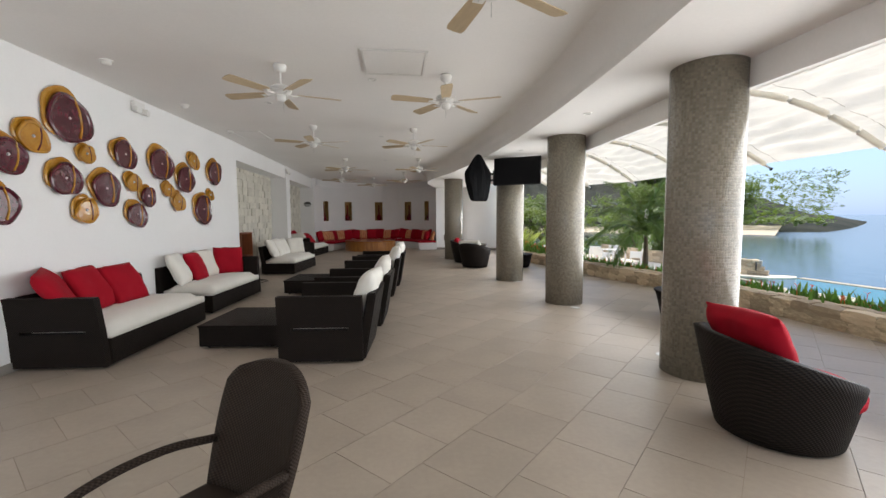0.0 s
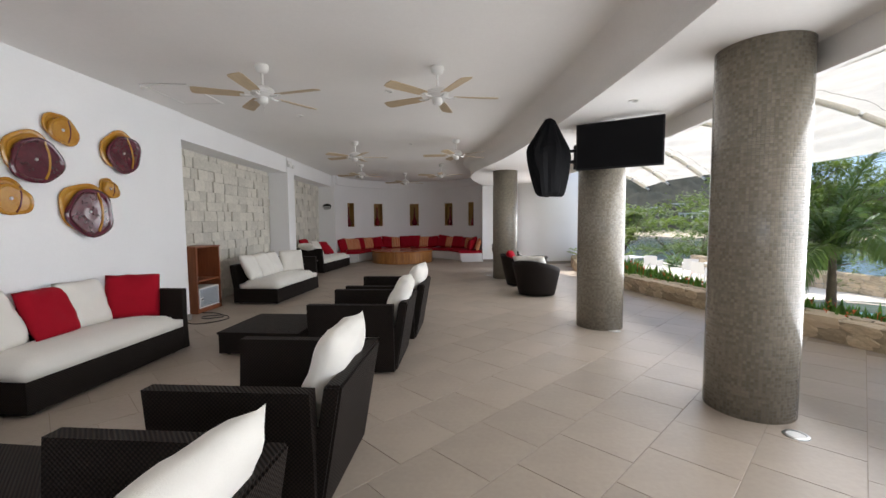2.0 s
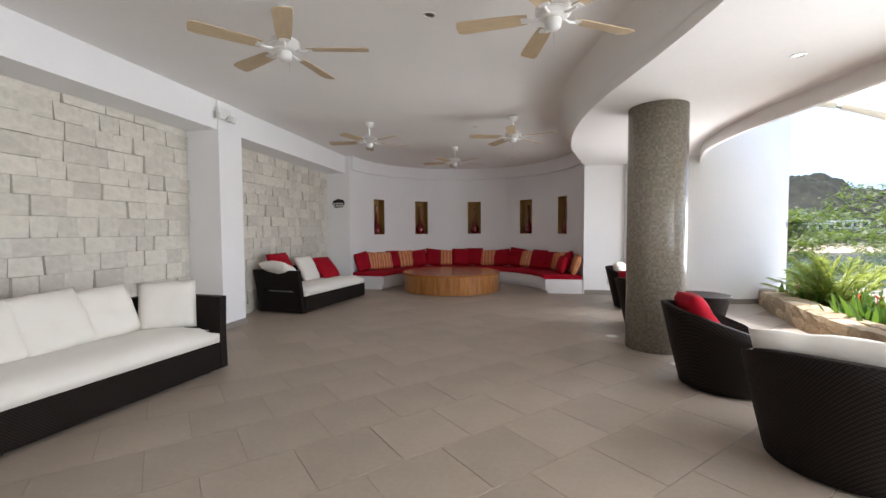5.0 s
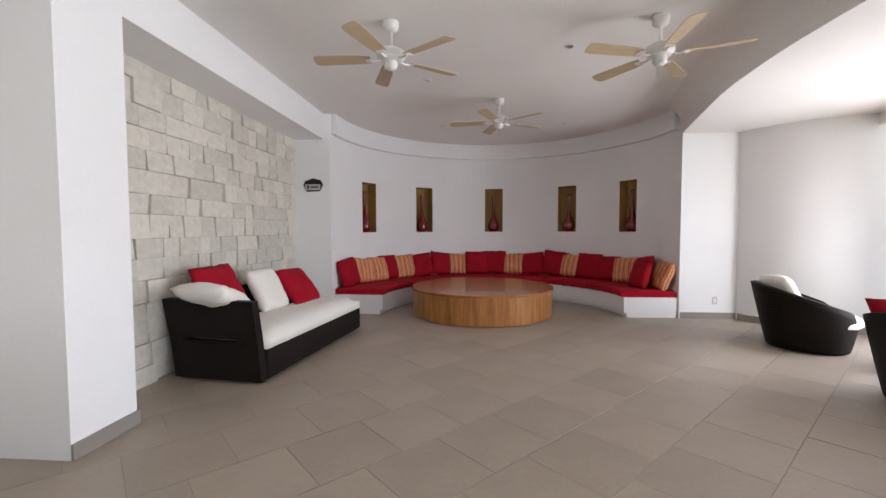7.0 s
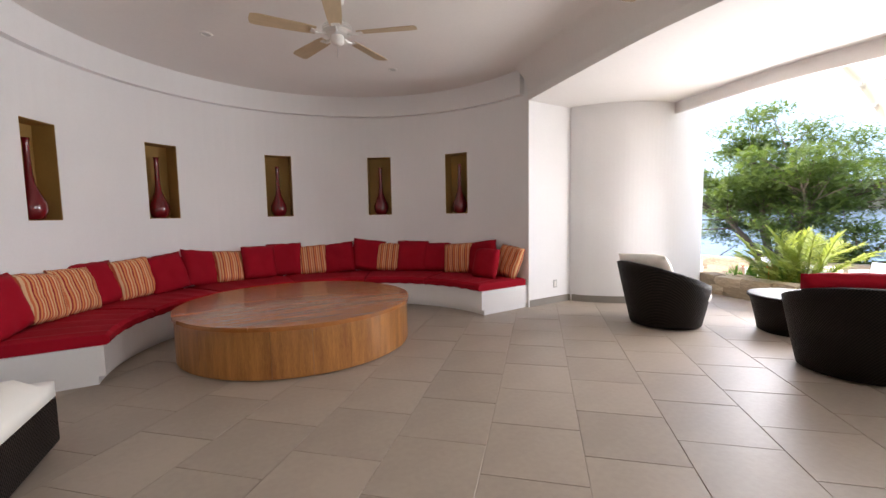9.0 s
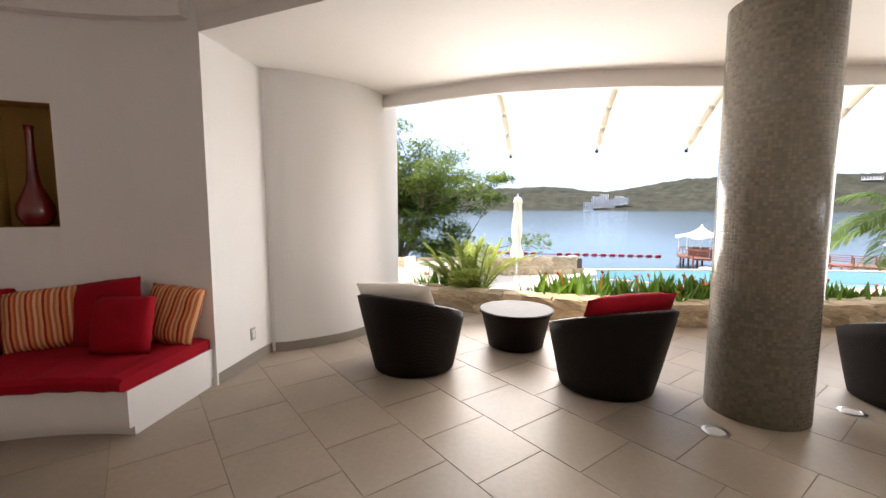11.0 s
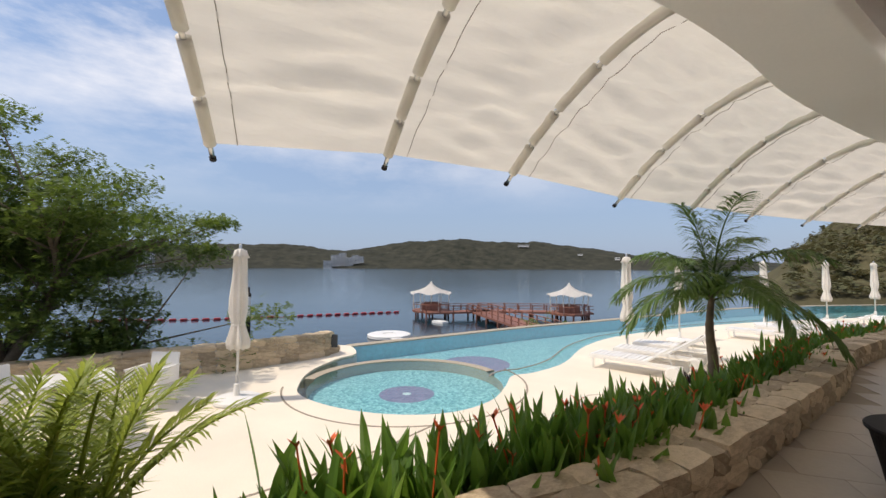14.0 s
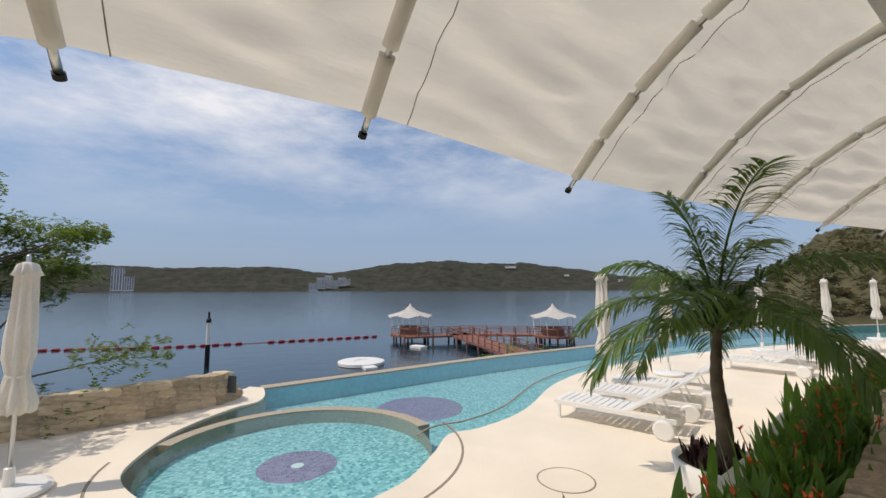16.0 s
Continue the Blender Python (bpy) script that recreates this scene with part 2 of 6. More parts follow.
M_WICKER = weave_mat("dark_rattan", (0.004, 0.003, 0.0024), (0.024, 0.0165, 0.0125))
M_WICKER_BROWN = weave_mat("brown_rattan", (0.016, 0.010, 0.007), (0.05, 0.035, 0.026), 0.008)
M_CREAM = mat("cream_canvas", (0.80, 0.77, 0.70), rough=0.9, vary=0.05, scale=3, bump=0.15, bscale=200, sheen=0.2)
M_RED = mat("red_canvas", (0.36, 0.004, 0.016), rough=0.85, vary=0.15, scale=3, bump=0.2, bscale=220, spec=0.2)
M_STRIPE = stripe_mat("striped_cloth", [(0.62, 0.16, 0.06), (0.72, 0.42, 0.2), (0.36, 0.02, 0.02), (0.75, 0.30, 0.10), (0.55, 0.10, 0.04), (0.78, 0.5, 0.28)], 0.10)
M_WOOD = mat("honey_wood", (0.56, 0.25, 0.065), rough=0.32, vary=0.35, scale=2.2, bump=0.06, bscale=30, second=(0.22, 0.075, 0.018), stretch=(7, 7, 0.7), coat=0.25)
M_WOODTOP = mat("honey_wood_top", (0.46, 0.175, 0.042), rough=0.26, vary=0.3, scale=1.8, second=(0.27, 0.09, 0.02), stretch=(0.7, 7, 1), bump=0.04, bscale=30, coat=0.3)
M_CAB = mat("red_brown_wood", (0.30, 0.10, 0.04), rough=0.4, vary=0.3, scale=3, second=(0.19, 0.055, 0.022), stretch=(6, 6, 0.8), bump=0.05)
M_WHITEPLASTIC = mat("white_enamel", (0.78, 0.77, 0.74), rough=0.35, vary=0.03)
M_BLADE = mat("pale_wood_blade", (0.54, 0.42, 0.27), rough=0.5, vary=0.12, scale=5, stretch=(1, 6, 1))
M_CHROME = mat("brushed_metal", (0.55, 0.55, 0.54), rough=0.3, metal=1.0, vary=0.08)
M_BLACK = mat("black_plastic", (0.012, 0.012, 0.013), rough=0.4, vary=0.1, spec=0.25)
M_SCREEN = mat("dark_screen", (0.004, 0.004, 0.005), rough=0.22, vary=0.0, spec=0.12)
M_BAG = mat("black_cloth_cover", (0.006, 0.006, 0.007), rough=0.7, vary=0.3, scale=6, bump=0.3, bscale=20, spec=0.12)
M_MAROON = mat("maroon_glaze", (0.085, 0.008, 0.020), rough=0.14, vary=0.35, scale=9, bump=0.3, bscale=35, coat=0.6)
M_AMBER = mat("amber_glaze", (0.52, 0.27, 0.035), rough=0.18, vary=0.3, scale=7, bump=0.2, bscale=40, second=(0.38, 0.15, 0.01), coat=0.5)
M_OCHRE = mat("ochre_niche_paint", (0.36, 0.21, 0.055), rough=0.7, vary=0.15)
M_VASE = mat("red_glass_vase", (0.16, 0.006, 0.010), rough=0.10, vary=0.1, coat=0.8)
M_ROCK = mat("rubble_stone", (0.64, 0.51, 0.35), rough=0.9, vary=0.3, scale=5, bump=0.7, bscale=22, second=(0.36, 0.28, 0.19), island=0.45)
M_ROCKFILL = mat("sandy_mortar", (0.40, 0.32, 0.22), rough=0.95, vary=0.25, scale=6, bump=0.4, bscale=60)
M_PATIO = mat("cream_terrace", (0.78, 0.70, 0.58), rough=0.85, vary=0.10, scale=0.9, bump=0.2, bscale=60)
M_PEBBLE = mat("pebble_band", (0.42, 0.36, 0.28), rough=0.8, vary=0.3, scale=30, bump=0.6, bscale=60)
M_POOL = cells_mat("pool_mosaic", (0.05, 0.27, 0.33), (0.48, 0.76, 0.76), (0.34, 0.56, 0.57), 0.05, 0.3, flat=True)
M_POOLSIDE = mat("pool_side_mosaic", (0.10, 0.50, 0.58), rough=0.3, vary=0.2, scale=8, bscale=30)
M_POOLDARK = cells_mat("pool_mosaic_purple", (0.20, 0.08, 0.20), (0.42, 0.25, 0.40), (0.28, 0.34, 0.42), 0.05, 0.3, flat=True)
M_WATER = water_mat("pool_water", (0.1, 0.5, 0.6), 0.02, 3.0, 0.05, alpha=(0.70, 0.93, 0.96))
M_SEA = water_mat("sea_water", (0.010, 0.036, 0.056), 0.14, 0.35, 0.5, second=(0.006, 0.026, 0.042))
M_SAIL = thin_mat("white_sail_cloth", (0.83, 0.81, 0.76), (0.80, 0.76, 0.68), 0.42)
M_SAIL.node_tree.nodes["Bump"].inputs["Distance"].default_value = 0.07
M_SAIL.node_tree.nodes["Bump"].inputs["Strength"].default_value = 0.7
M_SAIL.node_tree.nodes["Noise Texture.001"].inputs["Scale"].default_value = 4.0
M_SAIL.node_tree.nodes["Mapping"].inputs["Scale"].default_value = (1.5, 0.4, 1.5)
M_PARASOL = thin_mat("cream_parasol_cloth", (0.84, 0.80, 0.74), (0.8, 0.75, 0.66), 0.2)
M_LEAF = thin_mat("broad_leaf", (0.085, 0.18, 0.03), (0.22, 0.40, 0.05), 0.35, rough=0.45)
M_PALM = thin_mat("palm_leaf", (0.08, 0.15, 0.035), (0.18, 0.30, 0.05), 0.3, rough=0.45)
M_TREE = thin_mat("tree_leaf", (0.085, 0.135, 0.03), (0.20, 0.29, 0.045), 0.36, rough=0.6)
M_ARECA = thin_mat("areca_leaf", (0.24, 0.30, 0.06), (0.46, 0.54, 0.10), 0.45, rough=0.5)
M_JOINT = mat("dark_joint", (0.30, 0.25, 0.19), rough=0.9, vary=0.4, scale=30)
M_BARK = mat("bark", (0.16, 0.125, 0.09), rough=0.95, vary=0.35, scale=6, bump=0.8, bscale=18)
M_FLOWER = mat("orange_flower", (0.75, 0.13, 0.03), rough=0.6, vary=0.2)
M_SOIL = mat("planting_soil", (0.07, 0.05, 0.035), rough=1.0, vary=0.4, bump=0.8, bscale=30)
M_HILL = mat("dry_wooded_hill", (0.064, 0.062, 0.047), rough=1.0, vary=0.4, scale=0.03, second=(0.020, 0.025, 0.019), bump=0.0, bscale=0.16, spec=0.1)
M_DRYHILL = mat("dry_brown_hill", (0.12, 0.11, 0.062), rough=1.0, vary=0.4, scale=0.05, second=(0.06, 0.055, 0.032), bscale=0.3, spec=0.1)
M_DRY = thin_mat("dry_brush_leaf", (0.10, 0.105, 0.045), (0.18, 0.15, 0.06), 0.25, rough=0.8)
M_DECK = mat("red_brown_decking", (0.24, 0.10, 0.07), rough=0.7, vary=0.2, scale=2)
M_BUOY = mat("red_buoy", (0.34, 0.02, 0.03), rough=0.5)
M_SAND = mat("beach_sand", (0.55, 0.45, 0.32), rough=0.95, vary=0.15, scale=0.1)
M_FARWALL = mat("pale_house_wall", (0.80, 0.78, 0.75), rough=0.8, vary=0.12, scale=0.3)
M_FARGLASS = mat("dark_window", (0.05, 0.06, 0.07), rough=0.2)
M_SAFE = mat("grey_enamel", (0.36, 0.39, 0.42), rough=0.45, vary=0.25, scale=40, bump=0.2, bscale=120)
M_CABLE = mat("black_cable", (0.02, 0.02, 0.02), rough=0.5)
M_BROMELIAD = mat("purple_leaf", (0.06, 0.018, 0.022), rough=0.5, vary=0.3)


# ---- mesh helpers ----
def part(name, bm, material, parent=None, label="", smooth=False, m=None):
    """Links a bmesh as one mesh object, under a thing if one is given."""
    me = bpy.data.meshes.new(name)
    bm.normal_update()
    bm.to_mesh(me)
    bm.free()
    me.materials.append(material)
    if smooth:
        me.shade_smooth()
    ob = new(name, me)
    if parent is not None:
        ob.parent = parent
    if m is not None:
        ob.matrix_basis = m
    if label:
        ob["label"] = label
    return ob


def thing(name, label, category, m=None, group="", kind=""):
    ob = new(name)
    ob.empty_display_size = 0.1
    if m is not None:
        ob.matrix_basis = m
    return tagged(ob, label, category, group, kind)


def box(bm, x0, x1, y0, y1, z0, z1, bevel=0.0, seg=2, m=None):
    r = bmesh.ops.create_cube(bm, size=1.0)
    vs = r["verts"]
    for v in vs:
        v.co = Vector(((x0 + x1) / 2 + v.co.x * (x1 - x0), (y0 + y1) / 2 + v.co.y * (y1 - y0), (z0 + z1) / 2 + v.co.z * (z1 - z0)))
    if bevel:
        es = {e for v in vs for e in v.link_edges}
        r2 = bmesh.ops.bevel(bm, geom=list(es), offset=bevel, segments=seg, affect="EDGES", profile=0.6)
        vs = r2["verts"] if m is None else list({v for f in r2["faces"] for v in f.verts} | {v for v in vs if v.is_valid})
    if m is not None:
        bmesh.ops.transform(bm, matrix=m, verts=[v for v in vs if v.is_valid])
    return vs


def boxm(*a, **k):
    bm = bmesh.new()
    box(bm, *a, **k)
    return bm


def lathe(profile, seg=48, bm=None, at=(0, 0, 0), closed=True):
    """Turns (radius, height) pairs round the upright axis."""
    bm = bm or bmesh.new()
    rings = []
    for r, z in profile:
        if r < 1e-5:
            rings.append([bm.verts.new((at[0], at[1], at[2] + z))])
        else:
            rings.append([bm.verts.new((at[0] + r * math.cos(2 * math.pi * k / seg), at[1] + r * math.sin(2 * math.pi * k / seg), at[2] + z)) for k in range(seg)])
    for a, b in zip(rings, rings[1:]):
        for k in range(seg):
            q = (k + 1) % seg
            if len(a) == 1 and len(b) > 1:
                bm.faces.new((a[0], b[q], b[k]))
            elif len(b) == 1 and len(a) > 1:
                bm.faces.new((a[k], a[q], b[0]))
            elif len(a) > 1:
                bm.faces.new((a[k], a[q], b[q], b[k]))
    if closed:
        for ring, flip in ((rings[0], True), (rings[-1], False)):
            if len(ring) > 1:
                bm.faces.new(ring[::-1] if flip else ring)
    return bm


def tube(points, radius, seg=8, bm=None):
    """A round bar along points; radius may be a list."""
    bm = bm or bmesh.new()
    pts = [Vector(p) for p in points]
    rad = radius if isinstance(radius, (list, tuple)) else [radius] * len(pts)
    rings = []
    for k, p in enumerate(pts):
        d = (pts[min(k + 1, len(pts) - 1)] - pts[max(k - 1, 0)]).normalized()
        a = d.cross(Vector((0, 0, 1)) if abs(d.z) < 0.95 else Vector((1, 0, 0))).normalized()
        b = d.cross(a)
        rings.append([bm.verts.new(p + rad[k] * (a * math.cos(2 * math.pi * j / seg) + b * math.sin(2 * math.pi * j / seg))) for j in range(seg)])
    for r1, r2 in zip(rings, rings[1:]):
        for j in range(seg):
            bm.faces.new((r1[j], r1[(j + 1) % seg], r2[(j + 1) % seg], r2[j]))
    bm.faces.new(rings[0][::-1])
    bm.faces.new(rings[-1])
    return bm


def prism(outline, z0, z1, bm=None):
    """An upright block on a plan outline."""
    bm = bm or bmesh.new()
    lo = [bm.verts.new((x, y, z0)) for x, y in outline]
    hi = [bm.verts.new((x, y, z1)) for x, y in outline]
    n = len(outline)
    for k in range(n):
        bm.faces.new((lo[k], lo[(k + 1) % n], hi[(k + 1) % n], hi[k]))
    bm.faces.new(hi)
    bm.faces.new(lo[::-1])
    bmesh.ops.recalc_face_normals(bm, faces=bm.faces)
    return bm


def spline(points, steps=8):
    """A smooth line through points of any dimension."""
    p = [Vector(q) for q in points]
    p = [2 * p[0] - p[1]] + p + [2 * p[-1] - p[-2]]
    out = []
    for k in range(1, len(p) - 2):
        a, b, c, d = p[k - 1:k + 3]
        for s in range(steps):
            t = s / steps
            out.append(0.5 * (2 * b + (c - a) * t + (2 * a - 5 * b + 4 * c - d) * t * t + (3 * b - a - 3 * c + d) * t ** 3))
    out.append(p[-2])
    return out


def strip(line, z0, z1, thick, bm=None, side=1):
    """A wall of a given thickness along a plan line."""
    pts = [Vector((q[0], q[1])) for q in line]
    off = []
    for k, q in enumerate(pts):
        d = (pts[min(k + 1, len(pts) - 1)] - pts[max(k - 1, 0)]).normalized()
        off.append(q + side * thick * Vector((-d.y, d.x)))
    bm = bm or bmesh.new()
    rows = [[bm.verts.new((q.x, q.y, z)) for q in row] for row, z in ((pts, z0), (pts, z1), (off, z1), (off, z0))]
    for k in range(len(pts) - 1):
        for a, b in ((0, 1), (1, 2), (2, 3), (3, 0)):
            bm.faces.new((rows[a][k], rows[a][k + 1], rows[b][k + 1], rows[b][k]))
    for k in (0, -1):
        bm.faces.new([rows[a][k] for a in range(4)])
    bmesh.ops.recalc_face_normals(bm, faces=bm.faces)
    return bm


def pillow(w, h, t, seed=0, n=14, squash=0.0):
    """A stuffed square cushion lying in the xz plane with pulled corners and soft dents, centre of its base edge at the origin."""
    bm = bmesh.new()
    rnd = random.Random(seed)
    off = Vector((rnd.uniform(-9, 9), rnd.uniform(-9, 9), rnd.uniform(-9, 9)))
    grid = {}
    for s in (-1, 1):
        for i in range(n + 1):
            for j in range(n + 1):
                u, v = 2 * i / n - 1, 2 * j / n - 1
                edge = i in (0, n) or j in (0, n)
                if s == 1 and edge:
                    grid[s, i, j] = grid[-1, i, j]
                    continue
                pull = 1 - 0.105 * (1 - abs(u) ** 3) * abs(v) ** 4
                pullv = 1 - 0.105 * (1 - abs(v) ** 3) * abs(u) ** 4
                fat = (max(0.0, (1 - u ** 4) * (1 - v ** 4))) ** 0.5 * (1 - squash * v)
                wr = 0.13 * noise.noise(Vector((u * 1.6, v * 1.6, s)) + off) + 0.05 * noise.noise(Vector((u * 4, v * 4, s)) + off)
                y = s * t / 2 * fat * (1 + wr * 2)
                grid[s, i, j] = bm.verts.new((u * w / 2 * pull, y, h / 2 + v * h / 2 * pullv + 0.012 * noise.noise(Vector((u * 3, v * 3, 5)) + off)))
    for s in (-1, 1):
        for i in range(n):
            for j in range(n):
                q = [grid[s, i, j], grid[s, i + 1, j], grid[s, i + 1, j + 1], grid[s, i, j + 1]]
                bm.faces.new(q if s < 0 else q[::-1])
    return bm


def slab_cushion(w, d, t, bevel=0.05, seed=0, bow=0.0):
    """A seat cushion: a soft box with rounded welts, its base at z 0, front at -y."""
    bm = bmesh.new()
    nx, ny = max(6, int(w / 0.12)), max(5, int(d / 0.12))
    off = Vector((seed * 1.7, 3.1, seed * 0.3))
    top, bot = {}, {}
    for i in range(nx + 1):
        for j in range(ny + 1):
            u, v = 2 * i / nx - 1, 2 * j / ny - 1
            ex = min((1 - abs(u)) * w / 2, (1 - abs(v)) * d / 2)
            lift = 1 - max(0, 1 - ex / (bevel * 2)) ** 2 * 0.45
            z = t * lift + 0.012 * noise.noise(Vector((u * w * 2, v * d * 2, 0)) + off) + 0.015 * (1 - u * u) * (1 - v * v)
            y = v * d / 2 - (bow * (1 - u * u) if v < 0 else 0) * -v
            top[i, j] = bm.verts.new((u * w / 2, y, z))
            bot[i, j] = bm.verts.new((u * w / 2, y, 0.0)) if i in (0, nx) or j in (0, ny) else None
    for i in range(nx):
        for j in range(ny):
            bm.faces.new((top[i, j], top[i + 1, j], top[i + 1, j + 1], top[i, j + 1]))
    rim = [(i, 0) for i in range(nx)] + [(nx, j) for j in range(ny)] + [(i, ny) for i in range(nx, 0, -1)] + [(0, j) for j in range(ny, 0, -1)]
    for k in range(len(rim)):
        a, b = rim[k], rim[(k + 1) % len(rim)]
        bm.faces.new((bot[a], bot[b], top[b], top[a]))
    bm.faces.new([bot[q] for q in rim][::-1])
    return bm

# ---- the setting ----
WX, SX = -4.12, -4.66          # face of the long wall, face of the stone set back in its alcoves
CEIL, SOFF, LIP = 3.43, 3.01, 2.76
RC, RR = (-1.235, 19.56), 2.80  # centre and radius of the round seating bay
TUR, TR = (4.29, 20.39), 1.57   # the round white tower beside it
TZ = -0.78                      # pool terrace
SEA = -6.0


def structure(ob, label, category):
    return tagged(ob, label, category, kind="structure")


def roof(y):
    """The whole roof falls slightly towards the round bay."""
    return -0.0075 * (y - 5.5)


def sloped(ob):
    for v in ob.data.vertices:
        if v.co.z > 2.9:
            v.co.z += roof(v.co.y)
    return ob


def wall_x(y):
    """Face of the long wall, which runs a little askew before the alcoves."""
    return WX - 0.034 * max(0.0, 10.58 - y)


floor_bm = bmesh.new()
edge = [(q.x, q.y) for q in spline([(5.75, -6.0), (5.75, 2.0), (5.52, 7.5), (4.90, 10.1), (4.39, 12.7), (4.06, 14.7), (4.1, 16.2), (4.5, 18.1), (4.75, 18.9)], 6)]
prism(edge + [(4.75, 23.5), (-5.2, 23.5), (-5.2, -6.0)], -0.4, -0.0035, floor_bm)
floor = structure(part("floor", floor_bm, M_GROUT), "grey-beige stone-look floor tiles with thin sunk joints", "floor")

wall_bm = prism([(-5.2, -6.0), (wall_x(-6.0), -6.0), (WX, 10.58), (-5.2, 10.58)], 0, CEIL + 0.15)
structure(part("wall_west", wall_bm, M_WALL), "smooth white plastered wall carrying glazed discs", "wall")
structure(part("wall_west_pillar", boxm(-5.2, WX, 15.12, 15.62, 0, CEIL), M_WALL), "white plastered pillar between two stone alcoves", "pillar")
structure(part("wall_alcove_backing", boxm(-5.2, SX - 0.03, 10.58, 19.55, 0, SOFF), M_MORTAR), "recessed wall behind pale stone blocks", "wall")
structure(sloped(part("beam_over_alcoves", boxm(-5.2, WX - 0.02, 10.58, 15.12, SOFF, CEIL + 0.1), M_WALL)), "white plastered beam over the stone alcove", "beam")
structure(sloped(part("beam_over_alcove_two", boxm(-5.2, WX - 0.02, 15.62, 19.555, SOFF, CEIL + 0.1), M_WALL)), "white plastered beam over the stone alcove", "beam")
# unseen wall pieces, added round the assumed opening that holds the south fill
structure(part("wall_south_jamb", boxm(2.5, 3.6, -6.3, -6.0, 0, CEIL), M_WALL), "plain white wall end beside the assumed south opening, out of view", "wall")
structure(part("wall_south_lintel", boxm(-5.2, 2.5, -6.3, -6.0, 3.1, CEIL), M_WALL), "plain white lintel over the assumed south opening, out of view", "wall")

# round bay: a thick drum wall with five openings for niches
NICHE = [2.665, 2.15, 1.57, 0.99, 0.505]     # angles round the bay, in radians
NW, NZ0, NZ1, ND = 0.40, 1.365, 2.335, 0.24


def drum(a0, a1, z0, z1, r0, r1, bm, steps=6):
    rows = []
    for k in range(steps + 1):
        a = a0 + (a1 - a0) * k / steps
        c, s = math.cos(a), math.sin(a)
        rows.append([bm.verts.new((RC[0] + r * c, RC[1] + r * s, z)) for r, z in ((r0, z0), (r0, z1), (r1, z1), (r1, z0))])
    for p, q in zip(rows, rows[1:]):
        for j in range(4):
            bm.faces.new((p[j], p[(j + 1) % 4], q[(j + 1) % 4], q[j]))
    bm.faces.new(rows[0][::-1])
    bm.faces.new(rows[-1])


bay = bmesh.new()
A0, A1 = 0.02, math.pi + 0.0
half = NW / 2 / RR
drum(A0, A1, 0, NZ0, RR, RR + 0.35, bay, 60)
drum(A0, A1, NZ1, CEIL, RR, RR + 0.35, bay, 60)
cuts = sorted([(a - half, a + half) for a in NICHE])
prev = A0
for lo, hi in cuts:
    drum(prev, lo, NZ0, NZ1, RR, RR + 0.35, bay, 12)
    drum(lo, hi, NZ0, NZ1, RR + ND, RR + 0.35, bay, 4)
    prev = hi
drum(prev, A1, NZ0, NZ1, RR, RR + 0.35, bay, 12)
bmesh.ops.remove_doubles(bay, verts=bay.verts, dist=0.0004)
bmesh.ops.recalc_face_normals(bay, faces=bay.faces)
structure(part("wall_round_bay", bay, M_WALL), "curved white plastered wall with five upright niches", "wall")
lin = bmesh.new()
for lo, hi in cuts:
    drum(lo + 0.001, hi - 0.001, NZ0 + 0.002, NZ1 - 0.002, RR + ND - 0.008, RR + ND - 0.002, lin, 4)
    drum(lo + 0.0005, lo + 0.0025, NZ0 + 0.002, NZ1 - 0.002, RR + 0.004, RR + ND - 0.004, lin, 1)
    drum(hi - 0.0025, hi - 0.0005, NZ0 + 0.002, NZ1 - 0.002, RR + 0.004, RR + ND - 0.004, lin, 1)
    drum(lo + 0.001, hi - 0.001, NZ0 + 0.001, NZ0 + 0.006, RR + 0.004, RR + ND - 0.004, lin, 4)
    drum(lo + 0.001, hi - 0.001, NZ1 - 0.006, NZ1 - 0.001, RR + 0.004, RR + ND - 0.004, lin, 4)
bmesh.ops.recalc_face_normals(lin, faces=lin.faces)
structure(part("niche_lining", lin, M_OCHRE), "ochre painted lining of the wall niches", "niche")
led = bmesh.new()
drum(0.05, math.pi - 0.01, 2.995, CEIL, RR - 0.09, RR + 0.01, led, 60)
bmesh.ops.recalc_face_normals(led, faces=led.faces)
structure(part("trim_bay_ledge", led, M_WALL), "white plaster ledge running round under the ceiling", "trim")
structure(part("wall_bay_left_return", boxm(-5.2, -4.036, 19.557, 20.3, 0, CEIL), M_WALL), "white plastered return wall with a small sign", "wall")

# wall beside the bay and the round tower
structure(part("wall_north", boxm(1.565, 2.44, 19.63, 19.95, 0, CEIL), M_WALL), "white plastered wall with a socket", "wall")
tower_line = [(q.x, q.y) for q in spline([(2.45, 20.6), (2.43, 19.66), (2.6, 19.3), (2.98, 18.94), (3.5, 18.73), (4.1, 18.70), (4.75, 18.87), (5.3, 19.22), (5.72, 19.8), (5.86, 20.5), (5.7, 21.4), (5.2, 22.4)], 8)]
tw = prism(tower_line, -6.0, 3.72)
structure(part("wall_tower", tw, M_WALL), "smooth round white tower wall", "wall")

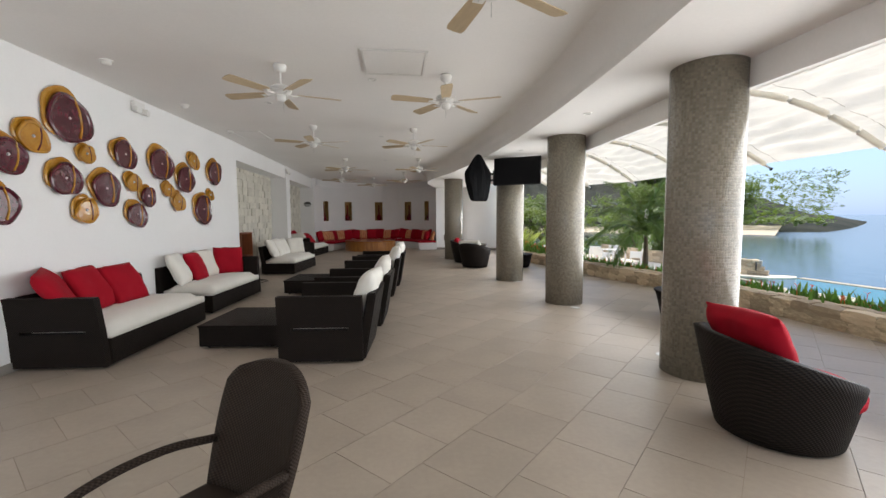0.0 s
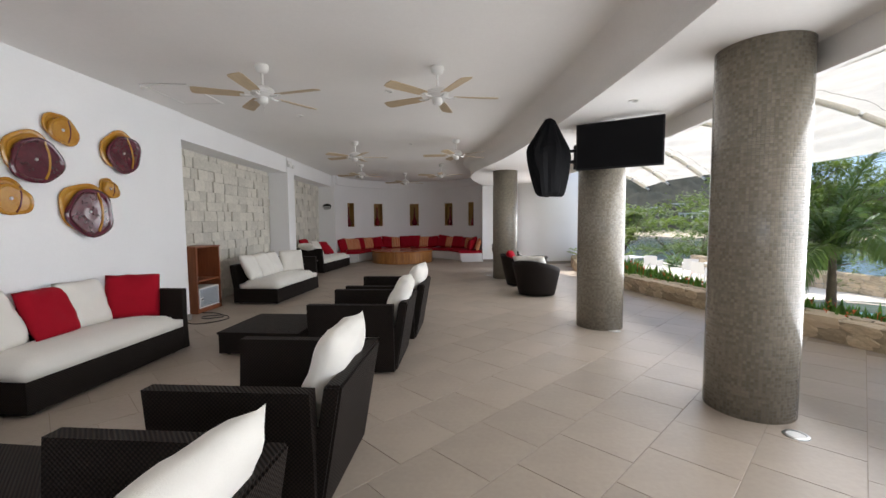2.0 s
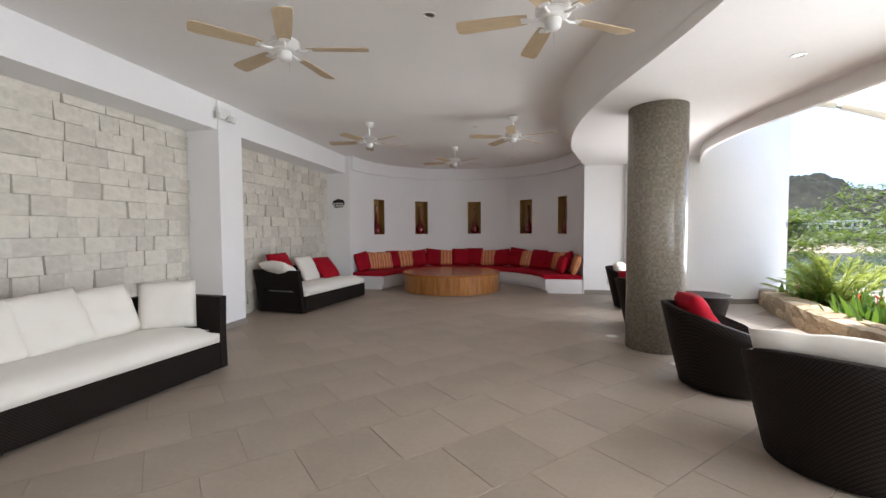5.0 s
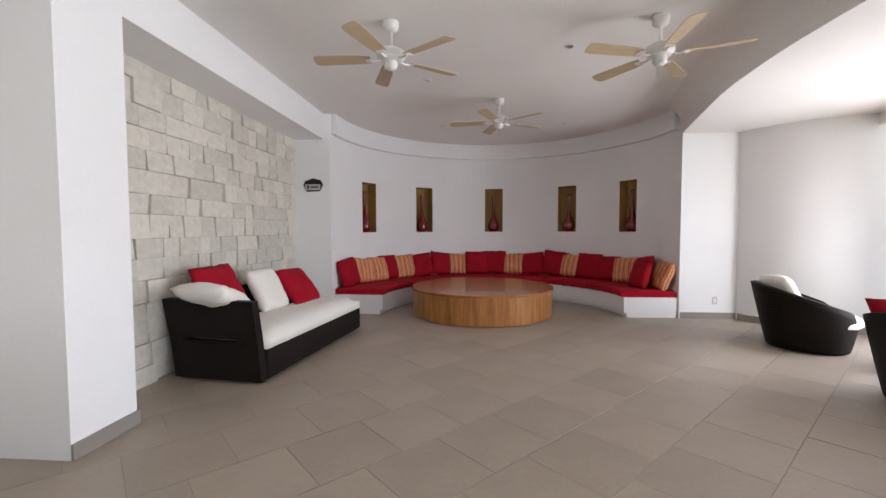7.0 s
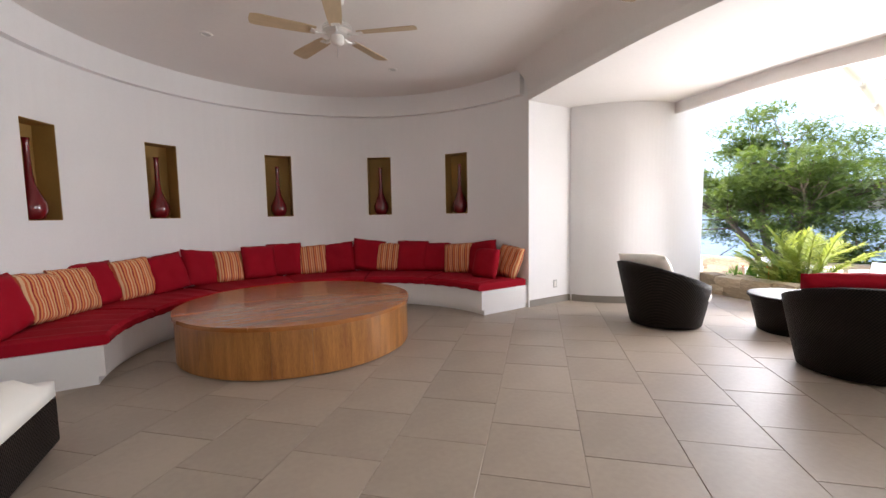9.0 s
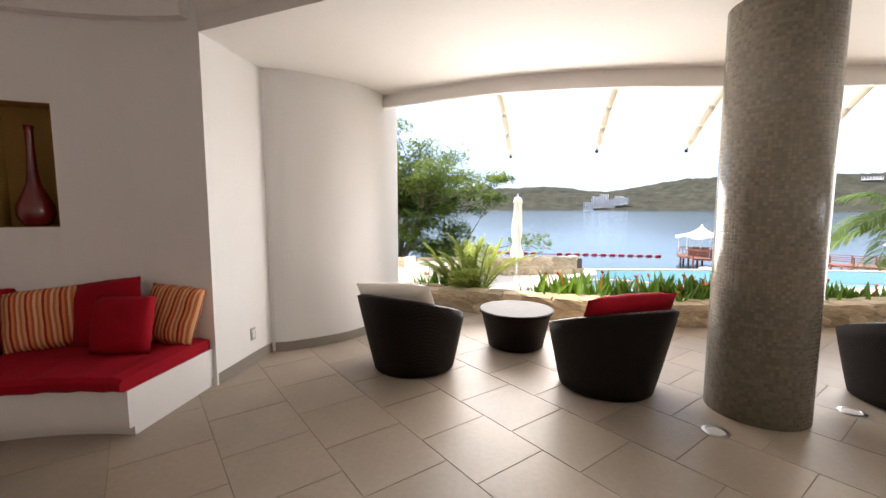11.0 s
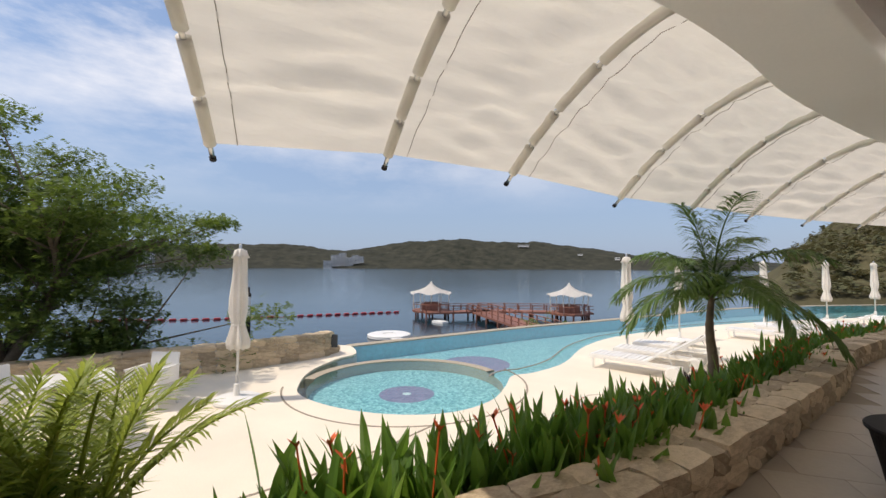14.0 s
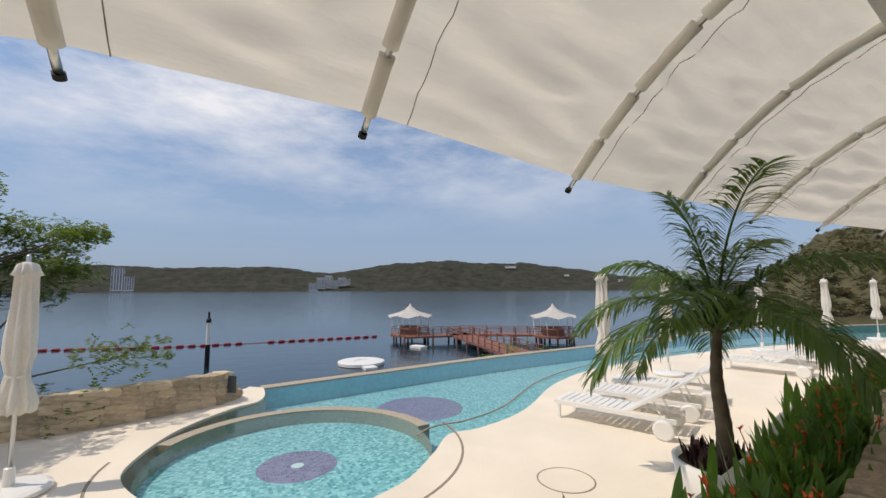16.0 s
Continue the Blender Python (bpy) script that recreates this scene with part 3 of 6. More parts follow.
# main ceiling and the lower curved soffit
structure(sloped(part("ceiling", boxm(-5.2, 2.6, -6.0, 23.0, CEIL, CEIL + 0.3), M_CEIL)), "smooth off-white ceiling", "ceiling")
inner = [(q.x, q.y) for q in spline([(1.35, -6.0), (1.45, -1.0), (1.62, 2.0), (1.80, 4.0), (1.89, 6.4), (1.87, 8.2), (1.72, 10.6), (1.45, 13.0), (1.05, 14.9), (0.94, 16.2), (1.03, 17.4), (1.25, 18.4), (1.565, 19.63)], 8)]
outer = [(q.x, q.y) for q in spline([(3.0, -6.0), (2.92, 2.0), (2.98, 4.9), (3.1, 7.1), (3.25, 9.2), (3.4, 11.2), (3.4, 13.0), (3.28, 14.2), (3.16, 15.1), (3.07, 16.0), (3.08, 16.8), (3.18, 17.5), (3.5, 18.5), (3.7, 19.0)], 8)]
sof = prism(inner + [(2.0, 20.2), (3.9, 20.2)] + outer[::-1], SOFF, CEIL + 0.3)
structure(sloped(part("ceiling_lower_soffit", sof, M_CEIL)), "lower white soffit with a sweeping curved edge over the columns", "ceiling")
cove = bmesh.new()
rows = []
for k, q in enumerate(inner):
    a, b = Vector(inner[max(k - 1, 0)]), Vector(inner[min(k + 1, len(inner) - 1)])
    d = (b - a).normalized()
    nrm = Vector((-d.y, d.x))
    prof = []
    for j in range(7):
        t = j / 6 * math.pi / 2
        prof.append((0.003 + 0.34 * (1 - math.cos(t)), SOFF + 0.10 + 0.335 * math.sin(t)))
    rows.append([cove.verts.new((q[0] + nrm.x * u, q[1] + nrm.y * u, z)) for u, z in prof])
for p, q in zip(rows, rows[1:]):
    for j in range(6):
        cove.faces.new((p[j], q[j], q[j + 1], p[j + 1]))
structure(sloped(part("trim_ceiling_cove", cove, M_CEIL, smooth=True)), "hollow curved cove between ceiling and soffit", "trim")
structure(sloped(part("beam_soffit_edge", strip(outer, LIP, SOFF + 0.3, 0.06, side=-1), M_CEIL)), "white downstand along the outer edge of the roof", "beam")
eave = [(q.x, q.y) for q in spline([(4.85, -6.0), (4.92, 0.0), (5.02, 4.5), (5.08, 8.0), (4.98, 9.8), (4.79, 11.6), (4.55, 12.8), (4.40, 13.9), (4.34, 15.0), (4.28, 16.2), (4.18, 17.3), (4.10, 18.72)], 6)]
structure(part("roof_overhang", prism([(x + 0.062, y) for x, y in outer] + eave[::-1], 3.46, 3.62), M_CEIL), "thin white roof slab reaching out over the terrace", "roof")
up = prism([(x + 0.12, y) for x, y in outer] + [(-5.2, 19.0), (-5.2, -6.0)], CEIL + 0.3, 9.0)
structure(part("building_above", up, M_WALL), "white plastered storey above the lounge", "building")

for k, (x, y) in enumerate([(2.73, 3.81), (2.755, 7.275), (2.49, 10.04), (1.805, 15.29)]):
    c = lathe([(0.334, -0.01), (0.334, SOFF + roof(y) + 0.004)], 64)
    ob = part("column", c, M_MOSAIC, smooth=False, m=pose(x, y, 0, 0, 0, 37 * k))
    for p in ob.data.polygons:
        p.use_smooth = abs(p.normal.z) < 0.5
    tagged(ob, "round column clad in small grey-brown glass mosaic", "column", "mosaic columns along the terrace", "structure")

skirt = bmesh.new()
strip([(wall_x(-6.0), -6.0), (WX, 10.58)], 0, 0.10, 0.015, skirt, side=-1)
box(skirt, WX - 0.5, WX + 0.015, 10.58, 10.595, 0, 0.10)
box(skirt, WX, WX + 0.015, 15.12, 15.635, 0, 0.10)
box(skirt, 1.585, 2.42, 19.615, 19.63, 0, 0.10)
structure(part("baseboard", skirt, M_SKIRT), "low grey tile skirting along the walls", "skirting")
sk2 = bmesh.new()
strip(tower_line[9:66], 0, 0.10, 0.012, sk2, side=-1)
structure(part("baseboard_tower", sk2, M_SKIRT), "low grey tile skirting round the tower", "skirting")


# ---- lounge furniture ----
def flared(bm, x0, x1, y0, y1, z0, z1, lean, axis, bevel=0.012):
    """A panel whose top leans outwards by lean along an axis."""
    vs = box(bm, x0, x1, y0, y1, z0, z1, 0)
    for v in vs:
        if v.co.z > (z0 + z1) / 2:
            v.co[axis] += lean
    es = {e for v in vs for e in v.link_edges}
    bmesh.ops.bevel(bm, geom=list(es), offset=bevel, segments=2, affect="EDGES")


def slotted(y0, y1, x0, x1, h, lean, back=0.0):
    """An end panel with a long hand slot; it leans outwards."""
    bm = bmesh.new()
    zs0, zs1 = h * 0.50, h * 0.54
    a, b = x0 + (x1 - x0) * 0.16, x1 - (x1 - x0) * 0.16
    for u0, u1, z0, z1 in ((x0, x1, 0.03, zs0), (x0, x1, zs1, h), (x0, a, zs0, zs1), (b, x1, zs0, zs1)):
        box(bm, u0, u1, y0, y1, z0, z1)
    bmesh.ops.remove_doubles(bm, verts=bm.verts, dist=0.001)
    for v in bm.verts:
        k = v.co.z / h
        v.co.y += lean * k * k
        v.co.x += back * k * (1.0 if v.co.x < (x0 + x1) / 2 else 0.6)
    return bm


def sofa(name, m, L, arm, D=0.92, label=""):
    """A low rattan sofa: front edge on the y axis, back at -x, one end panel."""
    s = thing(name, label, "sofa", m, "rattan sofas along the wall")
    H = 0.775
    y0, y1 = (0.09, L) if arm < 0 else (0.0, L - 0.09)
    part("base", boxm(-D, 0, y0, y1, 0.03, 0.31, 0.014), M_WICKER, s)
    bk = bmesh.new()
    flared(bk, -D, -D + 0.11, y0, y1, 0.31, H - 0.004, -0.07, 0)
    part("backrest", bk, M_WICKER, s)
    if arm < 0:
        part("end_panel", slotted(0.0, 0.085, -D, 0.0, H, -0.05, -0.08), M_WICKER, s)
    else:
        part("end_panel", slotted(L - 0.085, L, -D, 0.0, H, 0.05, -0.08), M_WICKER, s)
    cu = slab_cushion(y1 - y0 - 0.02, D - 0.13, 0.155, 0.05, int(L * 10))
    part("seat_cushion", cu, M_CREAM, s, "cream canvas seat cushion", smooth=True, m=pose((-D + 0.11) / 2 + 0.01, (y0 + y1) / 2, 0.312, 0, 0, 90))
    for q, (u, v) in enumerate(((-0.08, y0 + 0.1), (-0.08, y1 - 0.1), (-D + 0.08, y0 + 0.1), (-D + 0.08, y1 - 0.1))):
        part("foot", lathe([(0.02, 0), (0.02, 0.032)], 10), M_BLACK, s, m=pose(u, v, 0))
    return s


def cushion(m, material, size=0.48, label="", seed=0, category="cushion", name="cushion", thick=0.17):
    ob = part(name, pillow(size, size * 0.98, thick, seed), material, smooth=True)
    ob.matrix_basis = m
    return tagged(ob, label, category)


def along(sofa_m, x, y, z, lean, turn, roll=0):
    """A cushion leaning on a sofa back: place in the sofa's frame, facing +x."""
    return sofa_m @ pose(x, y, z) @ pose(0, 0, 0, 0, 0, 90 + turn) @ pose(0, 0, 0, lean, roll, 0)


RED, CRM = "plump red canvas scatter cushion leaning on the sofa", "cream canvas scatter cushion leaning on the sofa"
S1 = pose(-3.37, 4.60, 0, 0, 0, -3.5)
S2 = pose(-3.33, 7.09, 0, 0, 0, -4.8)
S3 = pose(-3.12, 11.74, 0, 0, 0, -6.3)
S4 = pose(-3.575, 16.38, 0, 0, 0, -7.5)
sofa("sofa", S1, 2.03, -1, D=0.95, label="dark rattan sofa with end panel and red cushions by the wall")
sofa("sofa", S2, 1.94, 1, label="dark rattan sofa with cream and red cushions by the wall")
sofa("sofa", S3, 1.93, 1, label="dark rattan sofa with cream cushions before the stone wall")
sofa("sofa", S4, 2.22, -1, label="dark rattan sofa with cream and red cushions in the alcove")
SEAT = 0.455
sd = 0
for base, rows in ((S1, [(-0.50, 0.36, M_RED, 30, 34, 0.68), (-0.66, 0.92, M_RED, 26, 10, 0.60), (-0.62, 1.42, M_RED, 28, -4, 0.58)]),
                   (S2, [(-0.60, 0.34, M_CREAM, 22, 14, 0.58), (-0.60, 0.86, M_RED, 24, 8, 0.55), (-0.66, 1.28, M_CREAM, 22, 0, 0.56), (-0.52, 1.66, M_RED, 14, -50, 0.55)]),
                   (S3, [(-0.60, 0.32, M_CREAM, 26, 8, 0.56), (-0.62, 0.82, M_CREAM, 26, 4, 0.56), (-0.66, 1.26, M_CREAM, 24, 0, 0.53), (-0.50, 1.66, M_CREAM, 18, -50, 0.52)]),
                   (S4, [(-0.62, 0.46, M_RED, 24, 8, 0.66), (-0.60, 1.16, M_CREAM, 26, 4, 0.56), (-0.50, 1.72, M_RED, 40, -4, 0.58)])):
    for x, y, mt, lean, turn, size in rows:
        sd += 1
        cushion(along(base, x, y, SEAT, -lean, turn, (sd * 37) % 9 - 4), mt, size, RED if mt is M_RED else CRM, sd)
cushion(S4 @ pose(-0.50, 0.22, 0.72) @ pose(0, 0, 0, 0, 0, 4) @ pose(0, 0, 0, 68, 0, 0), M_CREAM, 0.5, CRM, 77)


def armchair(m, label):
    """A square rattan easy chair that faces -x: two slotted sides, a leaning back, seat cushion and a back pillow."""
    c = thing("armchair", label, "armchair", m, "rattan armchairs in a row")
    W, D, H = 0.94, 0.93, 0.75
    part("base", boxm(-D + 0.02, -0.06, 0.09, W - 0.09, 0.03, 0.28, 0.012), M_WICKER, c)
    part("side_panel", slotted(0.0, 0.085, -D, -0.02, H, -0.04), M_WICKER, c)
    part("side_panel", slotted(W - 0.085, W, -D, -0.02, H, 0.04), M_WICKER, c)
    bk = bmesh.new()
    flared(bk, -0.10, 0.0, 0.03, W - 0.03, 0.03, 0.765, 0.13, 0, 0.014)
    part("backrest", bk, M_WICKER, c)
    part("seat_cushion", slab_cushion(0.72, 0.76, 0.14, 0.05, 3), M_CREAM, c, "cream canvas seat cushion", smooth=True, m=pose(-0.50, W / 2, 0.28, 0, 0, -90))
    for u, v in ((-0.12, 0.12), (-0.12, W - 0.12), (-D + 0.1, 0.12), (-D + 0.1, W - 0.12)):
        part("foot", lathe([(0.02, 0), (0.02, 0.032)], 10), M_BLACK, c, m=pose(u, v, 0))
    return c


AL = "dark rattan armchair with cream seat pad facing the low table"
chair_one = armchair(pose(-0.67, 4.45, 0, 0, 0, -4.5), AL)
ARM = [(-0.67, 4.45, -4.5), (-0.53, 5.86, -4.0), (-0.38, 8.04, -3.0), (-0.26, 9.25, -3.5)]
for x, y, a in ARM[1:]:
    copy_thing(chair_one, pose(x, y, 0, 0, 0, a))
for k, (x, y, a) in enumerate(ARM):
    cm = pose(x, y, 0, 0, 0, a) @ pose(-0.16, 0.47, 0.43, 0, 0, -90 + (k % 3 - 1) * 4) @ pose(0, 0, 0, -24 + (k % 2) * 5, 0, 0)
    ob = part("back_pillow", pillow(0.66, 0.60, 0.21, 40 + k), M_CREAM, smooth=True, m=cm)
    tagged(ob, "cream canvas back pillow slumped in an armchair", "cushion", "armchair back pillows")


def low_table(m):
    t = thing("coffee_table", "square low dark rattan coffee table between the seats", "coffee table", m, "low rattan tables")
    part("body", boxm(0, 1.0, 0.0, 1.0, 0.03, 0.262, 0.01), M_WICKER, t)
    part("tabletop", boxm(-0.012, 1.012, -0.012, 1.012, 0.262, 0.292, 0.008), M_WICKER, t)
    for u, v in ((0.08, 0.08), (0.92, 0.08), (0.08, 0.92), (0.92, 0.92)):
        part("foot", lathe([(0.02, 0), (0.02, 0.032)], 10), M_BLACK, t, m=pose(u, v, 0))
    return t


lt = low_table(pose(-2.71, 5.20, 0, 0, 0, -6))
copy_thing(lt, pose(-2.62, 8.71, 0, 0, 0, -5))


def tub_chair(m, label, seat_mat, pil_mat, seed, lean=-28, lift=0.46):
    """A round tub chair of close rattan: tall at the back, swept low at the front, facing +x."""
    c = thing("tub_chair", label, "chair", m, "round rattan tub chairs")
    n = 56
    bm = bmesh.new()
    rows = []
    for k in range(n):
        a = 2 * math.pi * k / n
        back = (1 - math.cos(a)) / 2
        e = min(1.0, max(0.0, (back - 0.05) / 0.17))
        h = 0.27 + 0.16 * e * e * (3 - 2 * e) + 0.33 * back
        ring = []
        for f, off in ((0, 0), (0.12, 0), (0.35, 0), (0.6, 0), (0.85, 0), (1, 0), (1.0, -0.045), (0.7, -0.05), (0.45, -0.05)):
            z = 0.02 + (h - 0.02) * f
            r = 0.375 + 0.14 * (z / 0.76) ** 0.9 + 0.03 * back * f + off
            zz = z + (0.012 if off and f == 1.0 else 0)
            ring.append(bm.verts.new((r * 1.02 * math.cos(a), r * math.sin(a), zz)))
        rows.append(ring)
    for k in range(n):
        p, q = rows[k], rows[(k + 1) % n]
        for j in range(len(p) - 1):
            bm.faces.new((p[j], q[j], q[j + 1], p[j + 1]))
    bm.faces.new([r[0] for r in rows][::-1])
    part("shell", bm, M_WICKER, c, smooth=True)
    part("seat_frame", lathe([(0.0, 0.24), (0.37, 0.24), (0.385, 0.265), (0.37, 0.285), (0.0, 0.285)], 40), M_WICKER, c)
    cu = lathe([(0.0, 0.285), (0.37, 0.285), (0.41, 0.32), (0.415, 0.37), (0.37, 0.415), (0.22, 0.432), (0.0, 0.437)], 40)
    part("seat_cushion", cu, seat_mat, c, "round canvas seat cushion", smooth=True, m=pose(0.075, 0, 0))
    part("foot", lathe([(0.022, 0), (0.022, 0.025)], 10), M_CHROME, c, m=pose(-0.2, 0.2, 0))
    part("foot", lathe([(0.022, 0), (0.022, 0.025)], 10), M_CHROME, c, m=pose(-0.2, -0.2, 0))
    part("foot", lathe([(0.022, 0), (0.022, 0.025)], 10), M_CHROME, c, m=pose(0.25, 0, 0))
    pl = part("back_pillow", pillow(0.76, 0.44, 0.20, seed), pil_mat, smooth=True, m=m @ pose(-0.15, 0, lift, 0, 0, 90 + (seed % 3 - 1) * 5) @ pose(0, 0, 0, lean, 3, 0))
    tagged(pl, "red canvas pillow in a tub chair" if pil_mat is M_RED else "cream canvas pillow in a tub chair", "cushion", "tub chair pillows")
    return c


TL = "round dark rattan tub chair with {} cushions beside a mosaic column"
tub_chair(pose(2.47, 2.64, 0, 0, 0, -12), TL.format("red"), M_RED, M_RED, 11, -20, 0.50)
tub_chair(pose(2.12, 12.70, 0, 0, 0, 52), TL.format("cream"), M_CREAM, M_CREAM, 12)
tub_chair(pose(2.06, 14.02, 0, 0, 0, -8), TL.format("red"), M_RED, M_RED, 13)
tub_chair(pose(2.30, 18.05, 0, 0, 0, -22), TL.format("cream"), M_CREAM, M_CREAM, 14)
tub_chair(pose(2.10, 16.32, 0, 0, 0, 24), TL.format("red"), M_RED, M_RED, 15)


def drum_table(m):
    t = thing("drum_table", "round tapered dark rattan side table", "side table", m, "round rattan side tables")
    part("body", lathe([(0.30, 0.02), (0.315, 0.10), (0.375, 0.36), (0.385, 0.385)], 56), M_WICKER, t, smooth=True)
    part("tabletop", lathe([(0.385, 0.385), (0.402, 0.39), (0.405, 0.41), (0.395, 0.42), (0.0, 0.421)], 56), M_WICKER, t)
    part("foot_ring", lathe([(0.26, 0.0), (0.27, 0.022)], 40), M_BLACK, t)
    return t


dt = drum_table(pose(3.03, 17.06, 0))
copy_thing(dt, pose(4.16, 5.98, 0, 0, 0, 40))
copy_thing(dt, pose(3.50, 12.52, 0, 0, 0, 80))


def dining_chair(m):
    """A high-backed brown woven armchair that faces -x."""
    c = thing("dining_chair", "brown woven high-backed dining armchair", "chair", m)
    bm = bmesh.new()
    rows = []
    for i in range(13):
        f = i / 12
        z = 0.42 + 0.55 * f
        w = 0.235 + 0.035 * math.sin(f * math.pi * 0.8) - (0.05 * max(0, f - 0.85) / 0.15)
        row = []
        for j in range(13):
            g = 2 * j / 12 - 1
            row.append((0.16 * f + 0.045 * (1 - g * g) - 0.02, g * w, z - 0.04 * f ** 6 * g * g))
        rows.append(row)
    for s, dx in ((1, 0.0), (-1, 0.045)):
        vs = [[bm.verts.new((x + dx, y, z)) for x, y, z in r] for r in rows]
        for a, b in zip(vs, vs[1:]):
            for j in range(12):
                q = (a[j], a[j + 1], b[j + 1], b[j])
                bm.faces.new(q if s < 0 else q[::-1])
        if s == 1:
            first = vs
    for a, b in zip(range(12), range(1, 13)):
        for j in (0, 12):
            bm.faces.new((first[a][j], first[b][j], vs[b][j], vs[a][j]))
        for i in (0, 12):
            bm.faces.new((first[i][a], first[i][b], vs[i][b], vs[i][a]))
    bmesh.ops.recalc_face_normals(bm, faces=bm.faces)
    part("backrest", bm, M_WICKER_BROWN, c, smooth=True)
    part("seat", boxm(-0.50, 0.03, -0.25, 0.25, 0.37, 0.44, 0.02), M_WICKER_BROWN, c)
    for s in (-1, 1):
        part("armrest", tube(spline([(0.04, s * 0.25, 0.62), (-0.15, s * 0.28, 0.645), (-0.36, s * 0.29, 0.63), (-0.50, s * 0.28, 0.58), (-0.50, s * 0.27, 0.44)], 5), 0.019), M_WICKER_BROWN, c, smooth=True)
        part("leg", tube([(-0.47, s * 0.23, 0.40), (-0.48, s * 0.235, 0.0)], [0.022, 0.016]), M_WICKER_BROWN, c, smooth=True)
        part("leg", tube([(0.0, s * 0.22, 0.40), (0.05, s * 0.225, 0.0)], [0.022, 0.016]), M_WICKER_BROWN, c, smooth=True)
    return c


dining_chair(pose(-0.96, 1.66, 0, 0, 0, 50))

# ---- the round bay: built-in bench, cushions, round table, vases ----
bench = thing("built_in_bench", "curved white plastered bench built into the bay", "bench", kind="structure")
bb = bmesh.new()
drum(0.03, math.pi - 0.03, 0.07, 0.325, RR - 0.84, RR - 0.003, bb, 64)
bmesh.ops.recalc_face_normals(bb, faces=bb.faces)
part("body", bb, M_WALL, bench)
pb = bmesh.new()
drum(0.035, math.pi - 0.035, 0.0, 0.07, RR - 0.79, RR - 0.01, pb, 64)
bmesh.ops.recalc_face_normals(pb, faces=pb.faces)
part("plinth", pb, M_WALL, bench)
SPLIT = [0.03, 0.56, 1.05, 1.57, 2.09, 2.60, math.pi - 0.03]
for k, (a, b) in enumerate(zip(SPLIT, SPLIT[1:])):
    pad = bmesh.new()
    steps = 14
    rows = []
    for i in range(steps + 1):
        g = a + 0.004 + (b - a - 0.008) * i / steps
        e = 0.012 if i in (0, steps) else 0.0
        prof = [(RR - 0.86, 0.327), (RR - 0.885, 0.345), (RR - 0.885, 0.395 - e), (RR - 0.86, 0.425 - e), (RR - 0.6, 0.435 - e), (RR - 0.2, 0.435 - e), (RR - 0.02, 0.42 - e), (RR - 0.02, 0.327)]
        rows.append([pad.verts.new((RC[0] + r * math.cos(g), RC[1] + r * math.sin(g), z + 0.005 * math.sin(i * 2.1 + k))) for r, z in prof])
    for p, q in zip(rows, rows[1:]):
        for j in range(len(p)):
            pad.faces.new((p[j], p[(j + 1) % len(p)], q[(j + 1) % len(p)], q[j]))
    pad.faces.new(rows[0][::-1])
    pad.faces.new(rows[-1])
    bmesh.ops.recalc_face_normals(pad, faces=pad.faces)
    ob = part("bench_cushion", pad, M_RED, smooth=False)
    tagged(ob, "red canvas seat pad fitted to the curved bench", "seat cushion", "bench seat pads")
order = "RSSRSRRSRRSRRSRRSRS"
for k, c in enumerate(order):
    f = k / (len(order) - 1)
    g = math.pi - 0.16 - f * (math.pi - 0.30) + 0.01 * math.sin(k * 5.1)
    r = RR - 0.20 - 0.03 * (k % 3)
    face = math.degrees(g) + 90
    wob = ((k * 53) % 17) - 8
    size = 0.50 + 0.04 * ((k * 7) % 5) / 4 if c == "R" else 0.48
    cm = pose(RC[0] + r * math.cos(g), RC[1] + r * math.sin(g), 0.432, 0, 0, face - 180 + wob) @ pose(0, 0, 0, -14 - (k % 4) * 3, (k * 31) % 17 - 8, 0)
    mt = M_RED if c == "R" else M_STRIPE
    cushion(cm, mt, size, "red canvas cushion on the curved bench" if c == "R" else "orange, red and cream striped cushion on the bench", 100 + k, thick=0.16)
cushion(pose(RC[0] + (RR - 0.45) * math.cos(0.20), RC[1] + (RR - 0.45) * math.sin(0.20), 0.432, 0, 0, -78) @ pose(0, 0, 0, -16, 0, 0), M_RED, 0.44, "red canvas cushion on the curved bench", 140)

table = thing("round_table", "large round honey-coloured wooden drum table", "coffee table", pose(-1.536, 19.94, 0))
n = 22
for k in range(n):
    a0, a1 = 2 * math.pi * (k + 0.004) / n, 2 * math.pi * (k + 0.996) / n
    st = bmesh.new()
    rows = []
    for i in range(5):
        g = a0 + (a1 - a0) * i / 4
        rows.append([st.verts.new((r * math.cos(g), r * math.sin(g), z)) for r, z in ((1.175, 0.012), (1.175, 0.425), (1.12, 0.425), (1.12, 0.012))])
    for p, q in zip(rows, rows[1:]):
        for j in range(4):
            st.faces.new((p[j], p[(j + 1) % 4], q[(j + 1) % 4], q[j]))
    st.faces.new(rows[0][::-1])
    st.faces.new(rows[-1])
    bmesh.ops.recalc_face_normals(st, faces=st.faces)
    part("veneer_panel", st, M_WOOD, table)
for a0, a1 in ((0.10, 2.0), (2.0, 4.14), (4.14, 6.383)):
    q = [(0.0, 0.0)] + [(1.193 * math.cos(a0 + 0.003 + (a1 - a0 - 0.006) * i / 30), 1.193 * math.sin(a0 + 0.003 + (a1 - a0 - 0.006) * i / 30)) for i in range(31)]
    part("tabletop_section", prism(q, 0.425, 0.462), M_WOODTOP, table)
part("core", lathe([(1.10, 0.0), (1.10, 0.42)], 48), M_BLACK, table)

